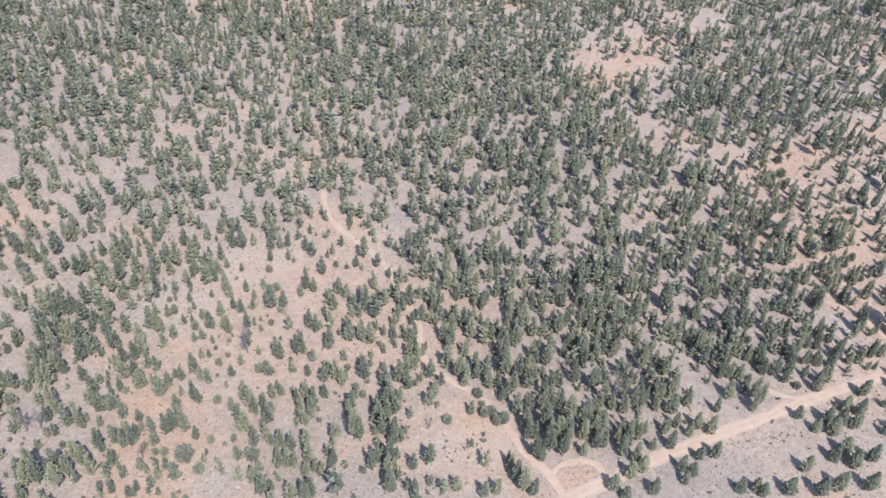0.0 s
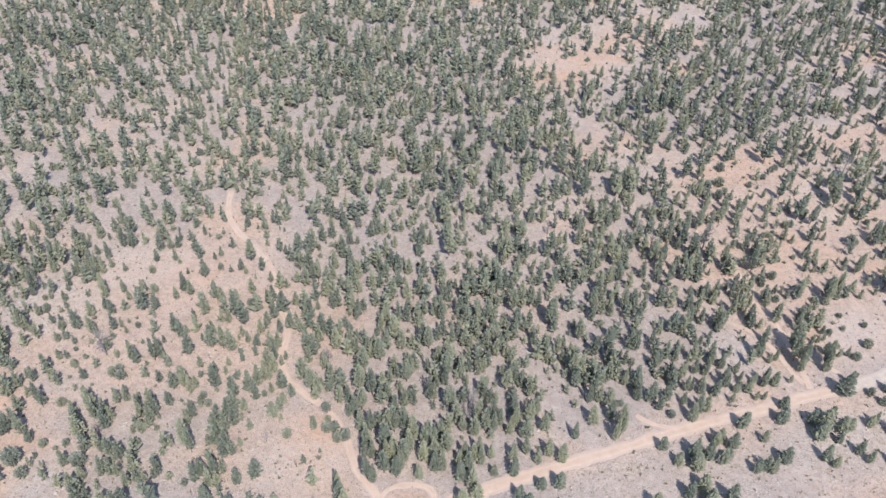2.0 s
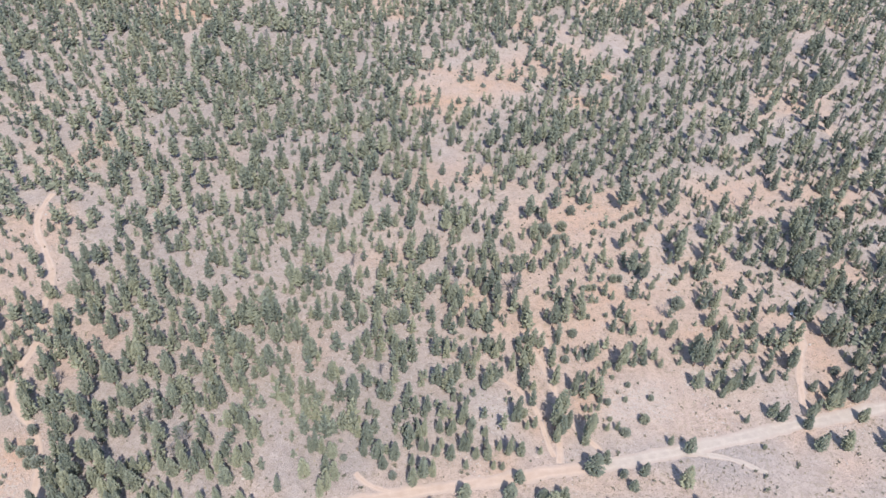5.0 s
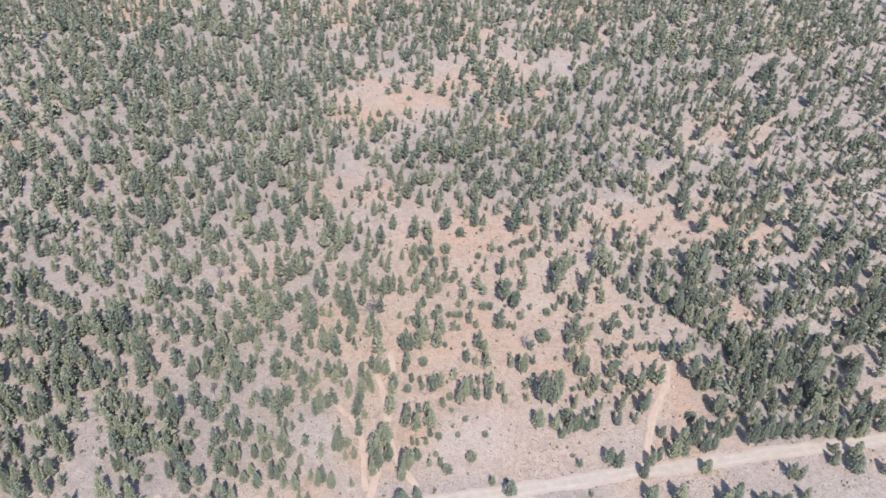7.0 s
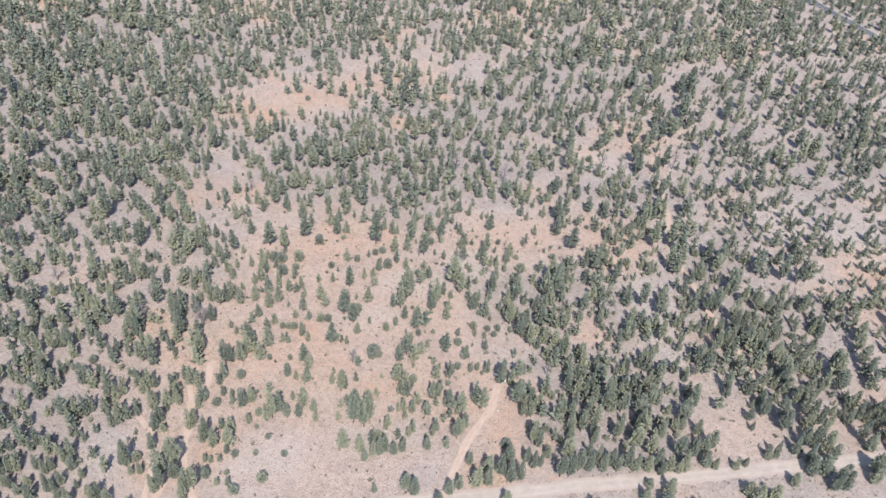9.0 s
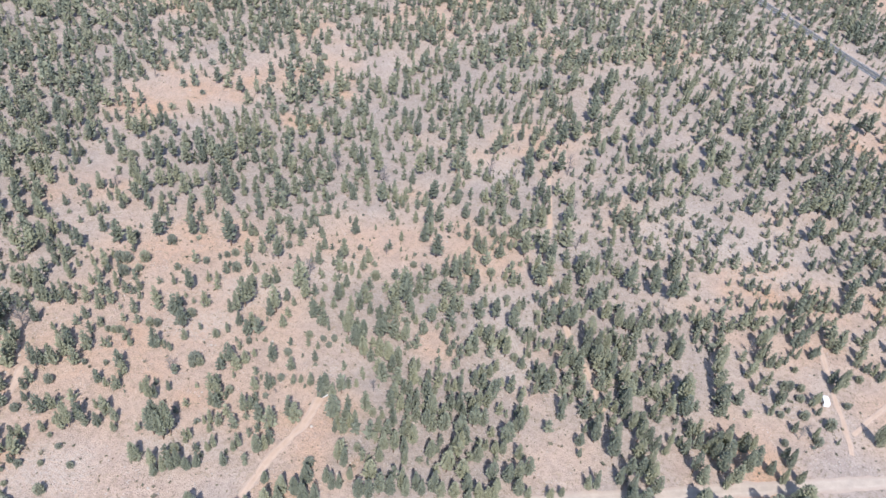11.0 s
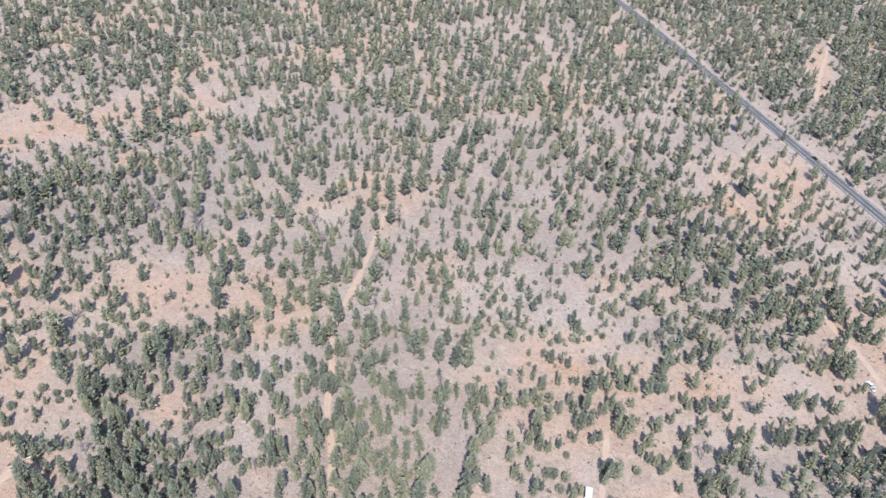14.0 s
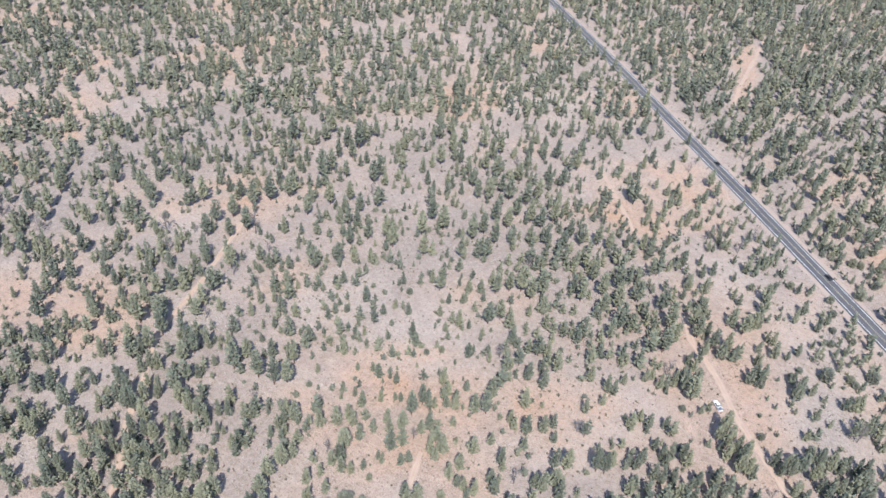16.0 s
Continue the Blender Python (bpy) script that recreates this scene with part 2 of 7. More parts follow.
OCHRE += [
    (234, 300, 14.8, 8.3, -163, 0.45),
    (323, 333, 11.4, 10.5, 145, 0.52),
    (419, 369, 22.8, 13, 98, -0.68),
    (395, 406, 20.1, 13.4, -145, -0.45),
    (442, 436, 25.8, 6.4, -152, 0.6),
    (499, 584, 16.8, 8.8, 94, 0.6),
    (550, 513, 15.6, 3.5, 96, 0.68),
    (583, 476, 26.7, 14.4, 81, 0.45),
    (540, 817, 66.5, 7.4, 94, 0.6),
    (205, 497, 9.4, 7.2, -169, 0.6),
    (193, 462, 11.7, 7.6, -163, 0.6),
    (469, 396, 16.6, 9.9, -151, 0.52),
    (284, 381, 21.1, 13.3, -165, 0.45),
]


OCHRE += [
    (498, 374, 17, 11, 26, 0.5),
    (56, 142, 12.2, 6.5, 2, 0.6),
    (315, 272, 2.5, 16.9, 20, 0.55),
    (184, 269, 8.9, 18.2, 18, 0.5),
    (185, 232, 12.1, 10.0, 17, 0.35),
    (183, 265, 24.7, 8.6, 22, 0.5),
    (294, 283, 8.4, 12.8, 21, 0.55),
    (199, 353, 26.0, 12.0, 27, 0.5),
    (-36, 272, 18.0, 21.2, 4, 0.45),
    (495, 588, 7.0, 21.9, 30, 0.5),
    (580, 472, 11.6, 17.9, 28, 0.4),
    (188, 250, 8, 14, 18, 0.5),
    # next three: litter south of the road, with view-edge darkening put into its colour
    (225, 182, 60, 14, 8, -0.35),
    (150, 160, 30, 14, 3, -0.5),
    (345, 250, 50, 12, 20, -0.45),
    (574, 488, 10, 24, 29, 0.55),
]
# pale slash, dead sticks and loose stones: centre, half lengths, turn
SLASH = [
    (605, 485, 21.3, 17.1, 28), (615, 510, 15.0, 13.9, 28), (560, 558, 17.3, 18.1, 29), (442, 446, 26.0, 19.8, 29), (518, 424, 19.2, 10.2, 27),
    (353, 336, 9.3, 9.9, 27), (421, 691, 35.2, 33.4, 33), (605, 535, 18.7, 19.6, 29), (344, 362, 13.4, 18.1, 26), (353, 335, 12.4, 13.0, 26),
]
SLASH += [
    (312, 461, 17.2, 14.6, 28), (403, 454, 24.4, 20.7, 27), (264, 358, 13.9, 10.5, 27), (225, 234, 16.7, 11.2, 21), (231, 307, 15.9, 7.9, 22),
    (243, 333, 14.5, 10.6, 22), (255, 255, 13.7, 7.1, 21), (173, 218, 11.7, 9.4, 17), (19, 153, 15.3, 11.4, 2), (-73, 241, 21.2, 14.9, 4),
]
SLASH += [
    (-90, 216, 17.5, 16.6, 3), (-70, 139, 17.7, 6.4, 2), (232, 181, 13.6, 9.5, 7), (199, 184, 13.7, 7.1, 7), (528, 449, 19.1, 19.0, 27), (353, 416, 14.6, 14.5, 28),
]
# close stands of slim pines: centre, half lengths, turn
THICKETS = [
    (55, 205, 58.7, 34.4, 3), (150, 252, 52.5, 37.4, 4), (111, 202, 52.5, 22.2, 3), (32, 352, 87.2, 66.3, 5), (200, 408, 54.6, 62.3, 6),
    (-136, 207, 12.6, 36.1, 3), (-5, 174, 10, 26, 3), (30, 230, 47.6, 25.3, 10), (90, 214, 47.6, 21.9, 10), (61, 361, 76.1, 66.4, 12),
]
THICKETS += [
    (52, 264, 45.5, 44.1, 18), (78, 209, 21.4, 38.1, 17), (351, 301, 27.8, 22.0, 18), (35, 423, 54.3, 73.8, 26), (334, 287, 23.1, 17.5, 21),
    (387, 342, 31.1, 25.3, 21), (488, 538, 40.8, 42.8, 28), (516, 494, 31.0, 35.1, 27), (322, 332, 20.9, 16.4, 26), (325, 305, 17.4, 14.3, 25),
]
THICKETS += [
    (391, 342, 10.3, 24.9, 26), (209, 417, 32.6, 29.7, 28), (538, 514, 18.5, 23.1, 29), (358, 367, 24.3, 25.4, 28), (385, 352, 11.4, 19.5, 27),
]


def within(spots, x, y):
    """How far inside the nearest of some patches a place lies, 0 to 1, with ragged edges."""
    best = 0.0
    for cx, cy, a, b, turn in spots:
        dx, dy = x - cx, y - cy
        if abs(dx) + abs(dy) > 2.2 * max(a, b):
            continue
        c, s = math.cos(radians(turn)), math.sin(radians(turn))
        q = math.hypot((dx * c + dy * s) / a, (dy * c - dx * s) / b) + 0.4 * noise.noise((x * 0.09, y * 0.09, 3.7))
        best = max(best, min(1.0, (1.2 - q) / 0.5))
    return best


def density(x, y):
    """How thickly trees stand at a place, 1 being the usual."""
    f = 1.0
    wx = x + 9 * noise.noise((x * 0.035, y * 0.035, 3.1)) + 4 * noise.noise((x * 0.11, y * 0.11, 7.7))
    wy = y + 9 * noise.noise((x * 0.035, y * 0.035, 9.4)) + 4 * noise.noise((x * 0.11, y * 0.11, 1.2))
    for cx, cy, a, b, turn, share in AREAS:
        dx, dy = wx - cx, wy - cy
        if abs(dx) + abs(dy) > 3 * max(a, b):
            continue
        c, s = math.cos(radians(turn)), math.sin(radians(turn))
        q = math.hypot((dx * c + dy * s) / a, (dy * c - dx * s) / b)
        if q < 1.3:
            f *= 1 + (share - 1) * min(1, (1.3 - q) / 0.5)
    f *= 1 + 0.9 * noise.noise((x * 0.03, y * 0.03, 5.5)) + 0.5 * noise.noise((x * 0.09, y * 0.09, 2.5))
    return max(0.0, f)


def height(x, y):
    """The lie of the land: nearly level, with slight swells."""
    return 0.35 * noise.noise((x * 0.012, y * 0.012, 0.5)) + 0.08 * noise.noise((x * 0.06, y * 0.06, 4.0))


# ways: middle line, width
WAYS = []
WAYS.append(([(23.1, 118.9), (43.1, 129.9), (62.7, 140.2), (79.4, 148.6), (93.6, 155.2), (93.8, 155.7), (107.3, 161.2), (121.2, 167.2), (146.7, 178.7), (169.7, 187.8), (193.8, 197.6), (210.5, 203.9)], 5, "dirt_road", "graded orange dirt road through the pines"))
WAYS.append(([(210.5, 203.9), (232.4, 213.7), (250.7, 222.3), (283.2, 239), (290.5, 241.9), (308.9, 250.2), (327.7, 260.5), (347.1, 268.6), (366.9, 278.3), (401.6, 294.8), (441.2, 313.7), (499, 341.3), (571.6, 371.4)], 5.6, "gravel_road", "pale graded gravel road through the woods"))
WAYS.append(([(-46.3, 297.9), (-43.6, 282), (-35.7, 269.6), (-21.8, 256.3), (-12.4, 245.3), (-6.7, 227.7), (3, 211.8), (2.7, 196.5), (6.7, 186.8), (17.2, 180.5), (27.2, 173.1), (33.7, 163.4), (38.7, 151.9), (45.7, 145.5), (48.7, 139.2), (50.8, 134.2)], 3.0, "dirt_track", "narrow orange dirt track through the pines"))
WAYS.append(([(47.1, 141.3), (49.7, 147.4), (58.5, 149.3), (64.4, 148), (65.3, 142)], 2.4, "dirt_track", "sandy loop of dirt track"))
WAYS.append(([(185.7, 265.3), (191.2, 250.3), (194.9, 230.1), (197.5, 213.1), (198.1, 202.5)], 2.6, "dirt_track", "sandy dirt track joining the road"))
WAYS.append(([(132.6, 183.9), (137.2, 180.4), (145.8, 179.4)], 2.0, "dirt_track", "sandy loop of dirt track by the road"))
WAYS.append(([(178.6, 259.3), (187.7, 248), (193.7, 234), (198.9, 223.5), (204.9, 216.2), (212.2, 210.9)], 2.2, "dirt_track", "pale dirt track between junipers"))
WAYS.append(([(175, 234.3), (187.4, 226.9), (191, 216.2), (196.3, 204.6)], 2.2, "dirt_track", "pale forked dirt track"))
WAYS.append(([(291.5, 294.8), (291.9, 283.1), (288.3, 270.8), (286.2, 257.1), (286.1, 239.3)], 3.2, "dirt_track", "sandy drive to a parked vehicle"))
WAYS.append(([(471.3, 397.4), (473.6, 383.4), (476.4, 367.9), (478.9, 356.1), (480.6, 344.8)], 2.2, "dirt_track", "sandy drive in the clearing"))
WAYS.append(([(481.4, 354.8), (490.3, 367.7), (499.8, 381.4)], 2, "dirt_track", "worn sandy wheel track"))
WAYS.append(([(112.7, 1172.1), (370.4, 866.1), (423, 803.1), (475.1, 739.9), (526.9, 676.2), (578.1, 612.2), (629, 547.8), (875.9, 233)], 9.4, "road", "straight paved road with white edge lines"))
WAYS.append(([(538.5, 742.9), (538.6, 782.9), (542.7, 830.4), (546.8, 890.8)], 2.6, "dirt_track", "ochre dirt track beyond the paved road"))
WAYS.append(([(334.6, 481.7), (340.8, 455.3), (347.1, 429.7), (349.1, 409.0), (354.1, 391.8), (363.4, 378.2), (371.2, 358.9), (383.1, 343.9), (391.0, 329.0)], 2.6, "dirt_track", "narrow ochre lane winding between young pines"))
WAYS.append(([(545.6, 518.4), (551.4, 501.6), (562.2, 490.7), (573.5, 469.9), (584.7, 454.9), (596.9, 440.4)], 3.0, "dirt_track", "sandy dirt track down to a clearing"))
WAYS.append(([(481.7, 617.2), (495.6, 594.9), (510.0, 570.8)], 2.4, "dirt_track", "short sandy strip of dirt track"))
WAYS.append(([(242.1, 217.1), (251.2, 217.8), (259.9, 217.0), (268.0, 214.2)], 2.2, "dirt_track", "pale dirt spur beside the gravel road"))


def along(line, step=3.0):
    """Points at even steps along a line that is rounded at its corners."""
    pts = [Vector(p) for p in line]
    for _ in range(3):
        cut = [pts[0]]
        for a, b in zip(pts, pts[1:]):
            cut += [a.lerp(b, 0.25), a.lerp(b, 0.75)]
        pts = cut + [pts[-1]]
    out, rest = [pts[0]], 0.0
    for a, b in zip(pts, pts[1:]):
        n = (b - a).length
        d = step - rest
        while d < n:
            out.append(a.lerp(b, d / n))
            d += step
        rest = (rest + n) % step
    return out + [pts[-1]]


WAY_POINTS = [(along(line, 4.0), width) for line, width, *_ in WAYS]
WAY_CO = np.array([p[:] for pts, w in WAY_POINTS for p in pts])
WAY_W = np.array([w for pts, w in WAY_POINTS for p in pts])


def off_way(x, y):
    """How far a place lies from the edge of the nearest way."""
    return float(np.min(np.hypot(WAY_CO[:, 0] - x, WAY_CO[:, 1] - y) - WAY_W / 2))


# ---- mesh building ----
def mesh_from(name, co, tri, mats, mat_index=None, tint=None, smooth=False):
    """A mesh from arrays of places and triangles."""
    me = bpy.data.meshes.new(name)
    co, tri = np.asarray(co, np.float32), np.asarray(tri, np.int32)
    me.vertices.add(len(co))
    me.vertices.foreach_set("co", co.ravel())
    me.loops.add(tri.size)
    me.loops.foreach_set("vertex_index", tri.ravel())
    me.polygons.add(len(tri))
    me.polygons.foreach_set("loop_start", np.arange(0, tri.size, 3, dtype=np.int32))
    for m in mats:
        me.materials.append(m)
    if mat_index is not None:
        me.polygons.foreach_set("material_index", np.asarray(mat_index, np.int32))
    me.polygons.foreach_set("use_smooth", np.full(len(tri), smooth))
    if tint is not None:
        me.attributes.new("tint", "FLOAT", "POINT").data.foreach_set("value", np.asarray(tint, np.float32))
    me.update(calc_edges=True)
    return me


def part(name, bm, material, parent, label=""):
    """Links a bmesh as one mesh object under a thing."""
    me = bpy.data.meshes.new(name)
    bm.to_mesh(me)
    bm.free()
    me.materials.append(material)
    ob = new(name, me)
    ob.parent = parent
    return tagged(ob, label)


def box(bm, x0, y0, z0, x1, y1, z1, bevel=0.0):
    r = bmesh.ops.create_cube(bm, size=1, matrix=Matrix.Translation(((x0 + x1) / 2, (y0 + y1) / 2, (z0 + z1) / 2)) @ Matrix.Diagonal((x1 - x0, y1 - y0, z1 - z0, 1)))
    if bevel:
        edges = list({e for v in r["verts"] for e in v.link_edges})
        bmesh.ops.bevel(bm, geom=edges, offset=bevel, segments=2, affect="EDGES")


def tube(a, b, ra, rb, sides=6):
    """A tapered round limb: places and triangles."""
    a, b = np.array(a, float), np.array(b, float)
    d = (b - a) / np.linalg.norm(b - a)
    u = np.cross(d, (0.3, 0.9, 0.2))
    u /= np.linalg.norm(u)
    v = np.cross(d, u)
    ang = np.arange(sides) * 2 * np.pi / sides
    ring = np.cos(ang)[:, None] * u + np.sin(ang)[:, None] * v
    co = np.vstack([a + ring * ra, b + ring * rb, b])
    tri = []
    for i in range(sides):
        j = (i + 1) % sides
        tri += [(i, j, sides + i), (j, sides + j, sides + i), (sides + i, sides + j, 2 * sides)]
    return co, np.array(tri)


def joined(pieces):
    co, tri, n = [], [], 0
    for c, t in pieces:
        co.append(c)
        tri.append(t + n)
        n += len(c)
    return np.vstack(co), np.vstack(tri)


SPRAY = np.array([(0.94, 0, -0.33), (-0.47, 0.82, -0.33), (-0.47, -0.82, -0.33), (0, 0, 1)], float)
SPRAY_TRI = np.array([(0, 1, 3), (1, 2, 3), (2, 0, 3), (1, 0, 2)])


def spray(rng, at, out, size):
    """A ragged spray of needles at a place, drawn out along a direction."""
    u = np.cross(out, (0.31, 0.2, 0.93))
    u /= np.linalg.norm(u)
    v = np.cross(out, u)
    a = rng.uniform(0, 6.28)
    u, v = u * math.cos(a) + v * math.sin(a), v * math.cos(a) - u * math.sin(a)
    co = SPRAY * rng.uniform(0.6, 1.35, (4, 3)) * size
    return co[:, :1] * u + co[:, 1:2] * v + co[:, 2:] * out * 1.3 + at, SPRAY_TRI


def outline(kind, f):
    """Height and half width of a crown of a tree one metre high, f going from its foot to its tip."""
    if kind == "pine":
        return 0.09 + 0.89 * f, 0.182 * (1 - f) ** 0.6 * min(1, 0.55 + 2.6 * f) + 0.004
    if kind == "tall":
        return 0.23 + 0.75 * f, 0.172 * (1 - f) ** 0.48 * min(1, 0.45 + 2.0 * f) + 0.006
    return 0.06 + 0.86 * f, 0.36 * math.sqrt(max(0.03, 1 - (1.75 * f - 0.75) ** 2 * 0.95 if f > 0.43 else 0.8 + 0.4 * f))


def core(rng, kind, sides):
    """The dark, close inside of a crown."""
    co, tri = [(0, 0, outline(kind, 0.0)[0])], []
    for f in (0.1, 0.45, 0.75):
        z, r = outline(kind, f)
        for i in range(sides):
            a, q = (i + f) * 2 * math.pi / sides, 0.62 * r * rng.uniform(0.75, 1.15)
            co.append((q * math.cos(a), q * math.sin(a), z))
    co.append((0, 0, outline(kind, 0.93)[0]))
    top = len(co) - 1
    for i in range(sides):
        j = (i + 1) % sides
        tri += [(0, 1 + j, 1 + i), (top, 1 + 2 * sides + i, 1 + 2 * sides + j)]
        for k in (1, 1 + sides):
            tri += [(k + i, k + j, k + j + sides), (k + i, k + j + sides, k + i + sides)]
    return np.array(co), np.array(tri)


def crown(rng, kind, sprays):
    """The crown of a tree one metre high: tiers of sprays over the shape of its kind round a close core, with gaps."""
    pieces = [core(rng, kind, 6 if sprays > 200 else 4)]
    grow = (300 / sprays) ** 0.43
    lean = rng.uniform(-0.04, 0.04, 2)
    lobes = rng.uniform(0, 6.28, 4)
    slim = rng.uniform(0.85, 1.12)
    for i in range(sprays):
        f = ((i + rng.uniform(0, 1)) / sprays) ** (1.25 if kind != "round" else 1.0)
        ang = i * 2.4 + rng.uniform(-0.6, 0.6)
        z, r = outline(kind, f)
        tier = (z * 11 + 0.25 * math.sin(ang * 2 + lobes[2])) % 1.0
        if kind != "round":
            r *= slim * (1.12 - 0.26 * tier)
        r *= (1 + 0.11 * math.sin(2 * ang + lobes[0]) + 0.09 * math.sin(25 * z + 3 * ang + lobes[1])) * (0.66 + 0.38 * rng.uniform() ** 0.5)
        up = 0.15 + 0.75 * f if kind != "round" else 0.5 * f + 0.15
        out = np.array((math.cos(ang), math.sin(ang), up))
        out /= np.linalg.norm(out)
        size = (0.034 - 0.013 * f if kind != "round" else 0.062) * grow
        at = np.array((r * math.cos(ang) + lean[0] * z, r * math.sin(ang) + lean[1] * z, z + rng.uniform(-0.015, 0.015)))
        pieces.append(spray(rng, at, out, size * rng.uniform(0.7, 1.3)))
    return joined(pieces)


def trunk(rng, kind):
    """A tapered trunk one metre high with some limbs."""
    if kind == "round":
        pieces = [tube((0, 0, -0.04), (0.03, 0.02, 0.35), 0.045, 0.03)]
        for i in range(4):
            a = i * 1.6 + rng.uniform(0, 0.8)
            pieces.append(tube((0.02, 0.01, 0.2), (0.24 * math.cos(a), 0.24 * math.sin(a), 0.6), 0.026, 0.008, 4))
        return joined(pieces)
    pieces = [tube((0, 0, -0.04), (0, 0, 0.93), 0.02, 0.004)]
    for i in range(7):
        a, z = i * 2.4 + rng.uniform(0, 0.6), 0.2 + 0.09 * i
        n = 0.17 * (1.1 - z)
        pieces.append(tube((0, 0, z), (n * math.cos(a), n * math.sin(a), z + 0.02), 0.007, 0.002, 4))
    return joined(pieces)


def bare(rng):
    """A leafless tree one metre high: forked limbs and fine twigs."""
    pieces = [tube((0, 0, -0.04), (0.01, 0.0, 0.55), 0.022, 0.012), tube((0.01, 0, 0.55), (0.03, 0.02, 0.97), 0.012, 0.003, 4)]
    for i in range(26):
        a, z = i * 2.4 + rng.uniform(0, 0.7), rng.uniform(0.18, 0.85)
        n = rng.uniform(0.16, 0.33) * (1.15 - z * 0.7)
        tip = (n * math.cos(a), n * math.sin(a), z + n * rng.uniform(0.4, 0.9))
        pieces.append(tube((0.01, 0, z), tip, 0.010, 0.003, 3))
        for _ in range(2):
            f = rng.uniform(0.4, 0.9)
            m = np.array((0.01, 0, z)) * (1 - f) + np.array(tip) * f
            pieces.append(tube(m, m + rng.uniform(-0.1, 0.1, 3) + (0, 0, 0.07), 0.006, 0.002, 3))
    return joined(pieces)


def scrub(rng, sprays=6):
    pieces = []
    for i in range(sprays):
        a, r = i * 2.4, rng.uniform(0.05, 0.4)
        out = np.array((0.8 * math.cos(a), 0.8 * math.sin(a), 0.6))
        pieces.append(spray(rng, np.array((r * math.cos(a), r * math.sin(a), rng.uniform(0.2, 0.55))), out, rng.uniform(0.26, 0.42)))
    return joined(pieces)


rng = np.random.default_rng(7)

# ---- ground ----
def ground_axis(lo, hi, step):
    inner = np.arange(lo, hi + 0.1, step)
    far = np.array([15, 40, 90, 180, 350, 700, 1400, 2800, 5000, 8000.0])
    return np.concatenate([lo - far[::-1], inner, hi + far])


def build_ground():
    gx, gy = ground_axis(-340, 760, 5.0), ground_axis(100, 1200, 5.0)
    nx, ny = len(gx), len(gy)
    X, Y = np.meshgrid(gx, gy)
    xs, ys = X.ravel(), Y.ravel()
    zs = np.array([height(x, y) for x, y in zip(xs, ys)])
    ochre, litter, rocky, slash = (np.zeros(len(xs)) for _ in range(4))
    for i, (x, y) in enumerate(zip(xs, ys)):
        d = density(x, y)
        n = noise.noise((x * 0.02, y * 0.02, 8.8)) + 0.5 * noise.noise((x * 0.07, y * 0.07, 6.1))
        ochre[i] = min(1, max(0, 0.15 + 1.1 * n - 0.25 * d))
        litter[i] = min(1, max(0, 0.35 + 0.5 * (d - 0.8) - 0.9 * n))
        slash[i] = within(SLASH, x, y)
        litter[i] = max(litter[i], 0.7 * within(THICKETS, x, y))
        rocky[i] = min(1, max(0, 0.5 + 1.5 * noise.noise((x * 0.025, y * 0.025, 2.2))))
    for cx, cy, a, b, turn, amount in OCHRE:
        c, s = math.cos(radians(turn)), math.sin(radians(turn))
        dx, dy = xs - cx, ys - cy
        q = np.hypot((dx * c + dy * s) / a, (dy * c - dx * s) / b)
        q += np.array([0.35 * noise.noise((x * 0.08, y * 0.08, 3.3)) if f < 2 else 0 for x, y, f in zip(xs, ys, q)])
        w = np.clip((1.25 - q) / 0.6, 0, 1)
        if amount > 0:
            ochre = np.maximum(ochre, w * amount)
            litter *= 1 - w
        else:
            litter = np.maximum(litter, -w * amount)
            ochre *= 1 - w
    idx = np.arange(nx * ny).reshape(ny, nx)
    a, b, c, d = idx[:-1, :-1].ravel(), idx[:-1, 1:].ravel(), idx[1:, 1:].ravel(), idx[1:, :-1].ravel()
    tri = np.concatenate([np.stack([a, b, c], 1), np.stack([a, c, d], 1)])
    me = mesh_from("ground", np.stack([xs, ys, zs], 1), tri, [SOIL], smooth=True)
    for name, v in (("ochre", ochre), ("litter", litter), ("rocky", rocky), ("slash", slash)):
        me.attributes.new(name, "FLOAT", "POINT").data.foreach_set("value", v.astype(np.float32))
    tagged(new("ground", me), "dry pinkish soil with ochre patches, stones and litter", "ground", kind="structure")


# ---- ways ----
def ribbon(line, offset, width, lift, ragged=0.0, dash=None, step=2.0, crown_up=0.0):
    """A strip along a line, five places across, that follows the land."""
    pts = along(line, step)
    co, tri, run = [], [], 0.0
    for i, p in enumerate(pts):
        d = (pts[min(i + 1, len(pts) - 1)] - pts[max(i - 1, 0)]).normalized()
        n = Vector((-d.y, d.x))
        wl = width / 2 + ragged * (noise.noise((p.x * 0.15, p.y * 0.15, 1.0)) + 0.6 * noise.noise((p.x * 0.5, p.y * 0.5, 1.0)))
        wr = width / 2 + ragged * (noise.noise((p.x * 0.15, p.y * 0.15, 9.0)) + 0.6 * noise.noise((p.x * 0.5, p.y * 0.5, 5.0)))
        for f in (-1, -0.5, 0, 0.5, 1):
            q = p + n * (offset + f * (wl if f < 0 else wr))
            co.append((q.x, q.y, height(q.x, q.y) + lift + crown_up * (1 - f * f) - (0.05 if ragged and abs(f) == 1 else 0)))
        if i and (dash is None or (i * step) % (dash[0] + dash[1]) < dash[0]):
            for j in range(4):
                a = (i - 1) * 5 + j
                tri += [(a, a + 1, a + 6), (a, a + 6, a + 5)]
    return np.array(co), np.array(tri)


def rimmed(me):
    """Marks how near each place of a strip lies to its rim."""
    across = np.tile(np.array((1, 0.5, 0, 0.5, 1), np.float32), len(me.vertices) // 5)
    me.attributes.new("rim", "FLOAT", "POINT").data.foreach_set("value", across)
    return me


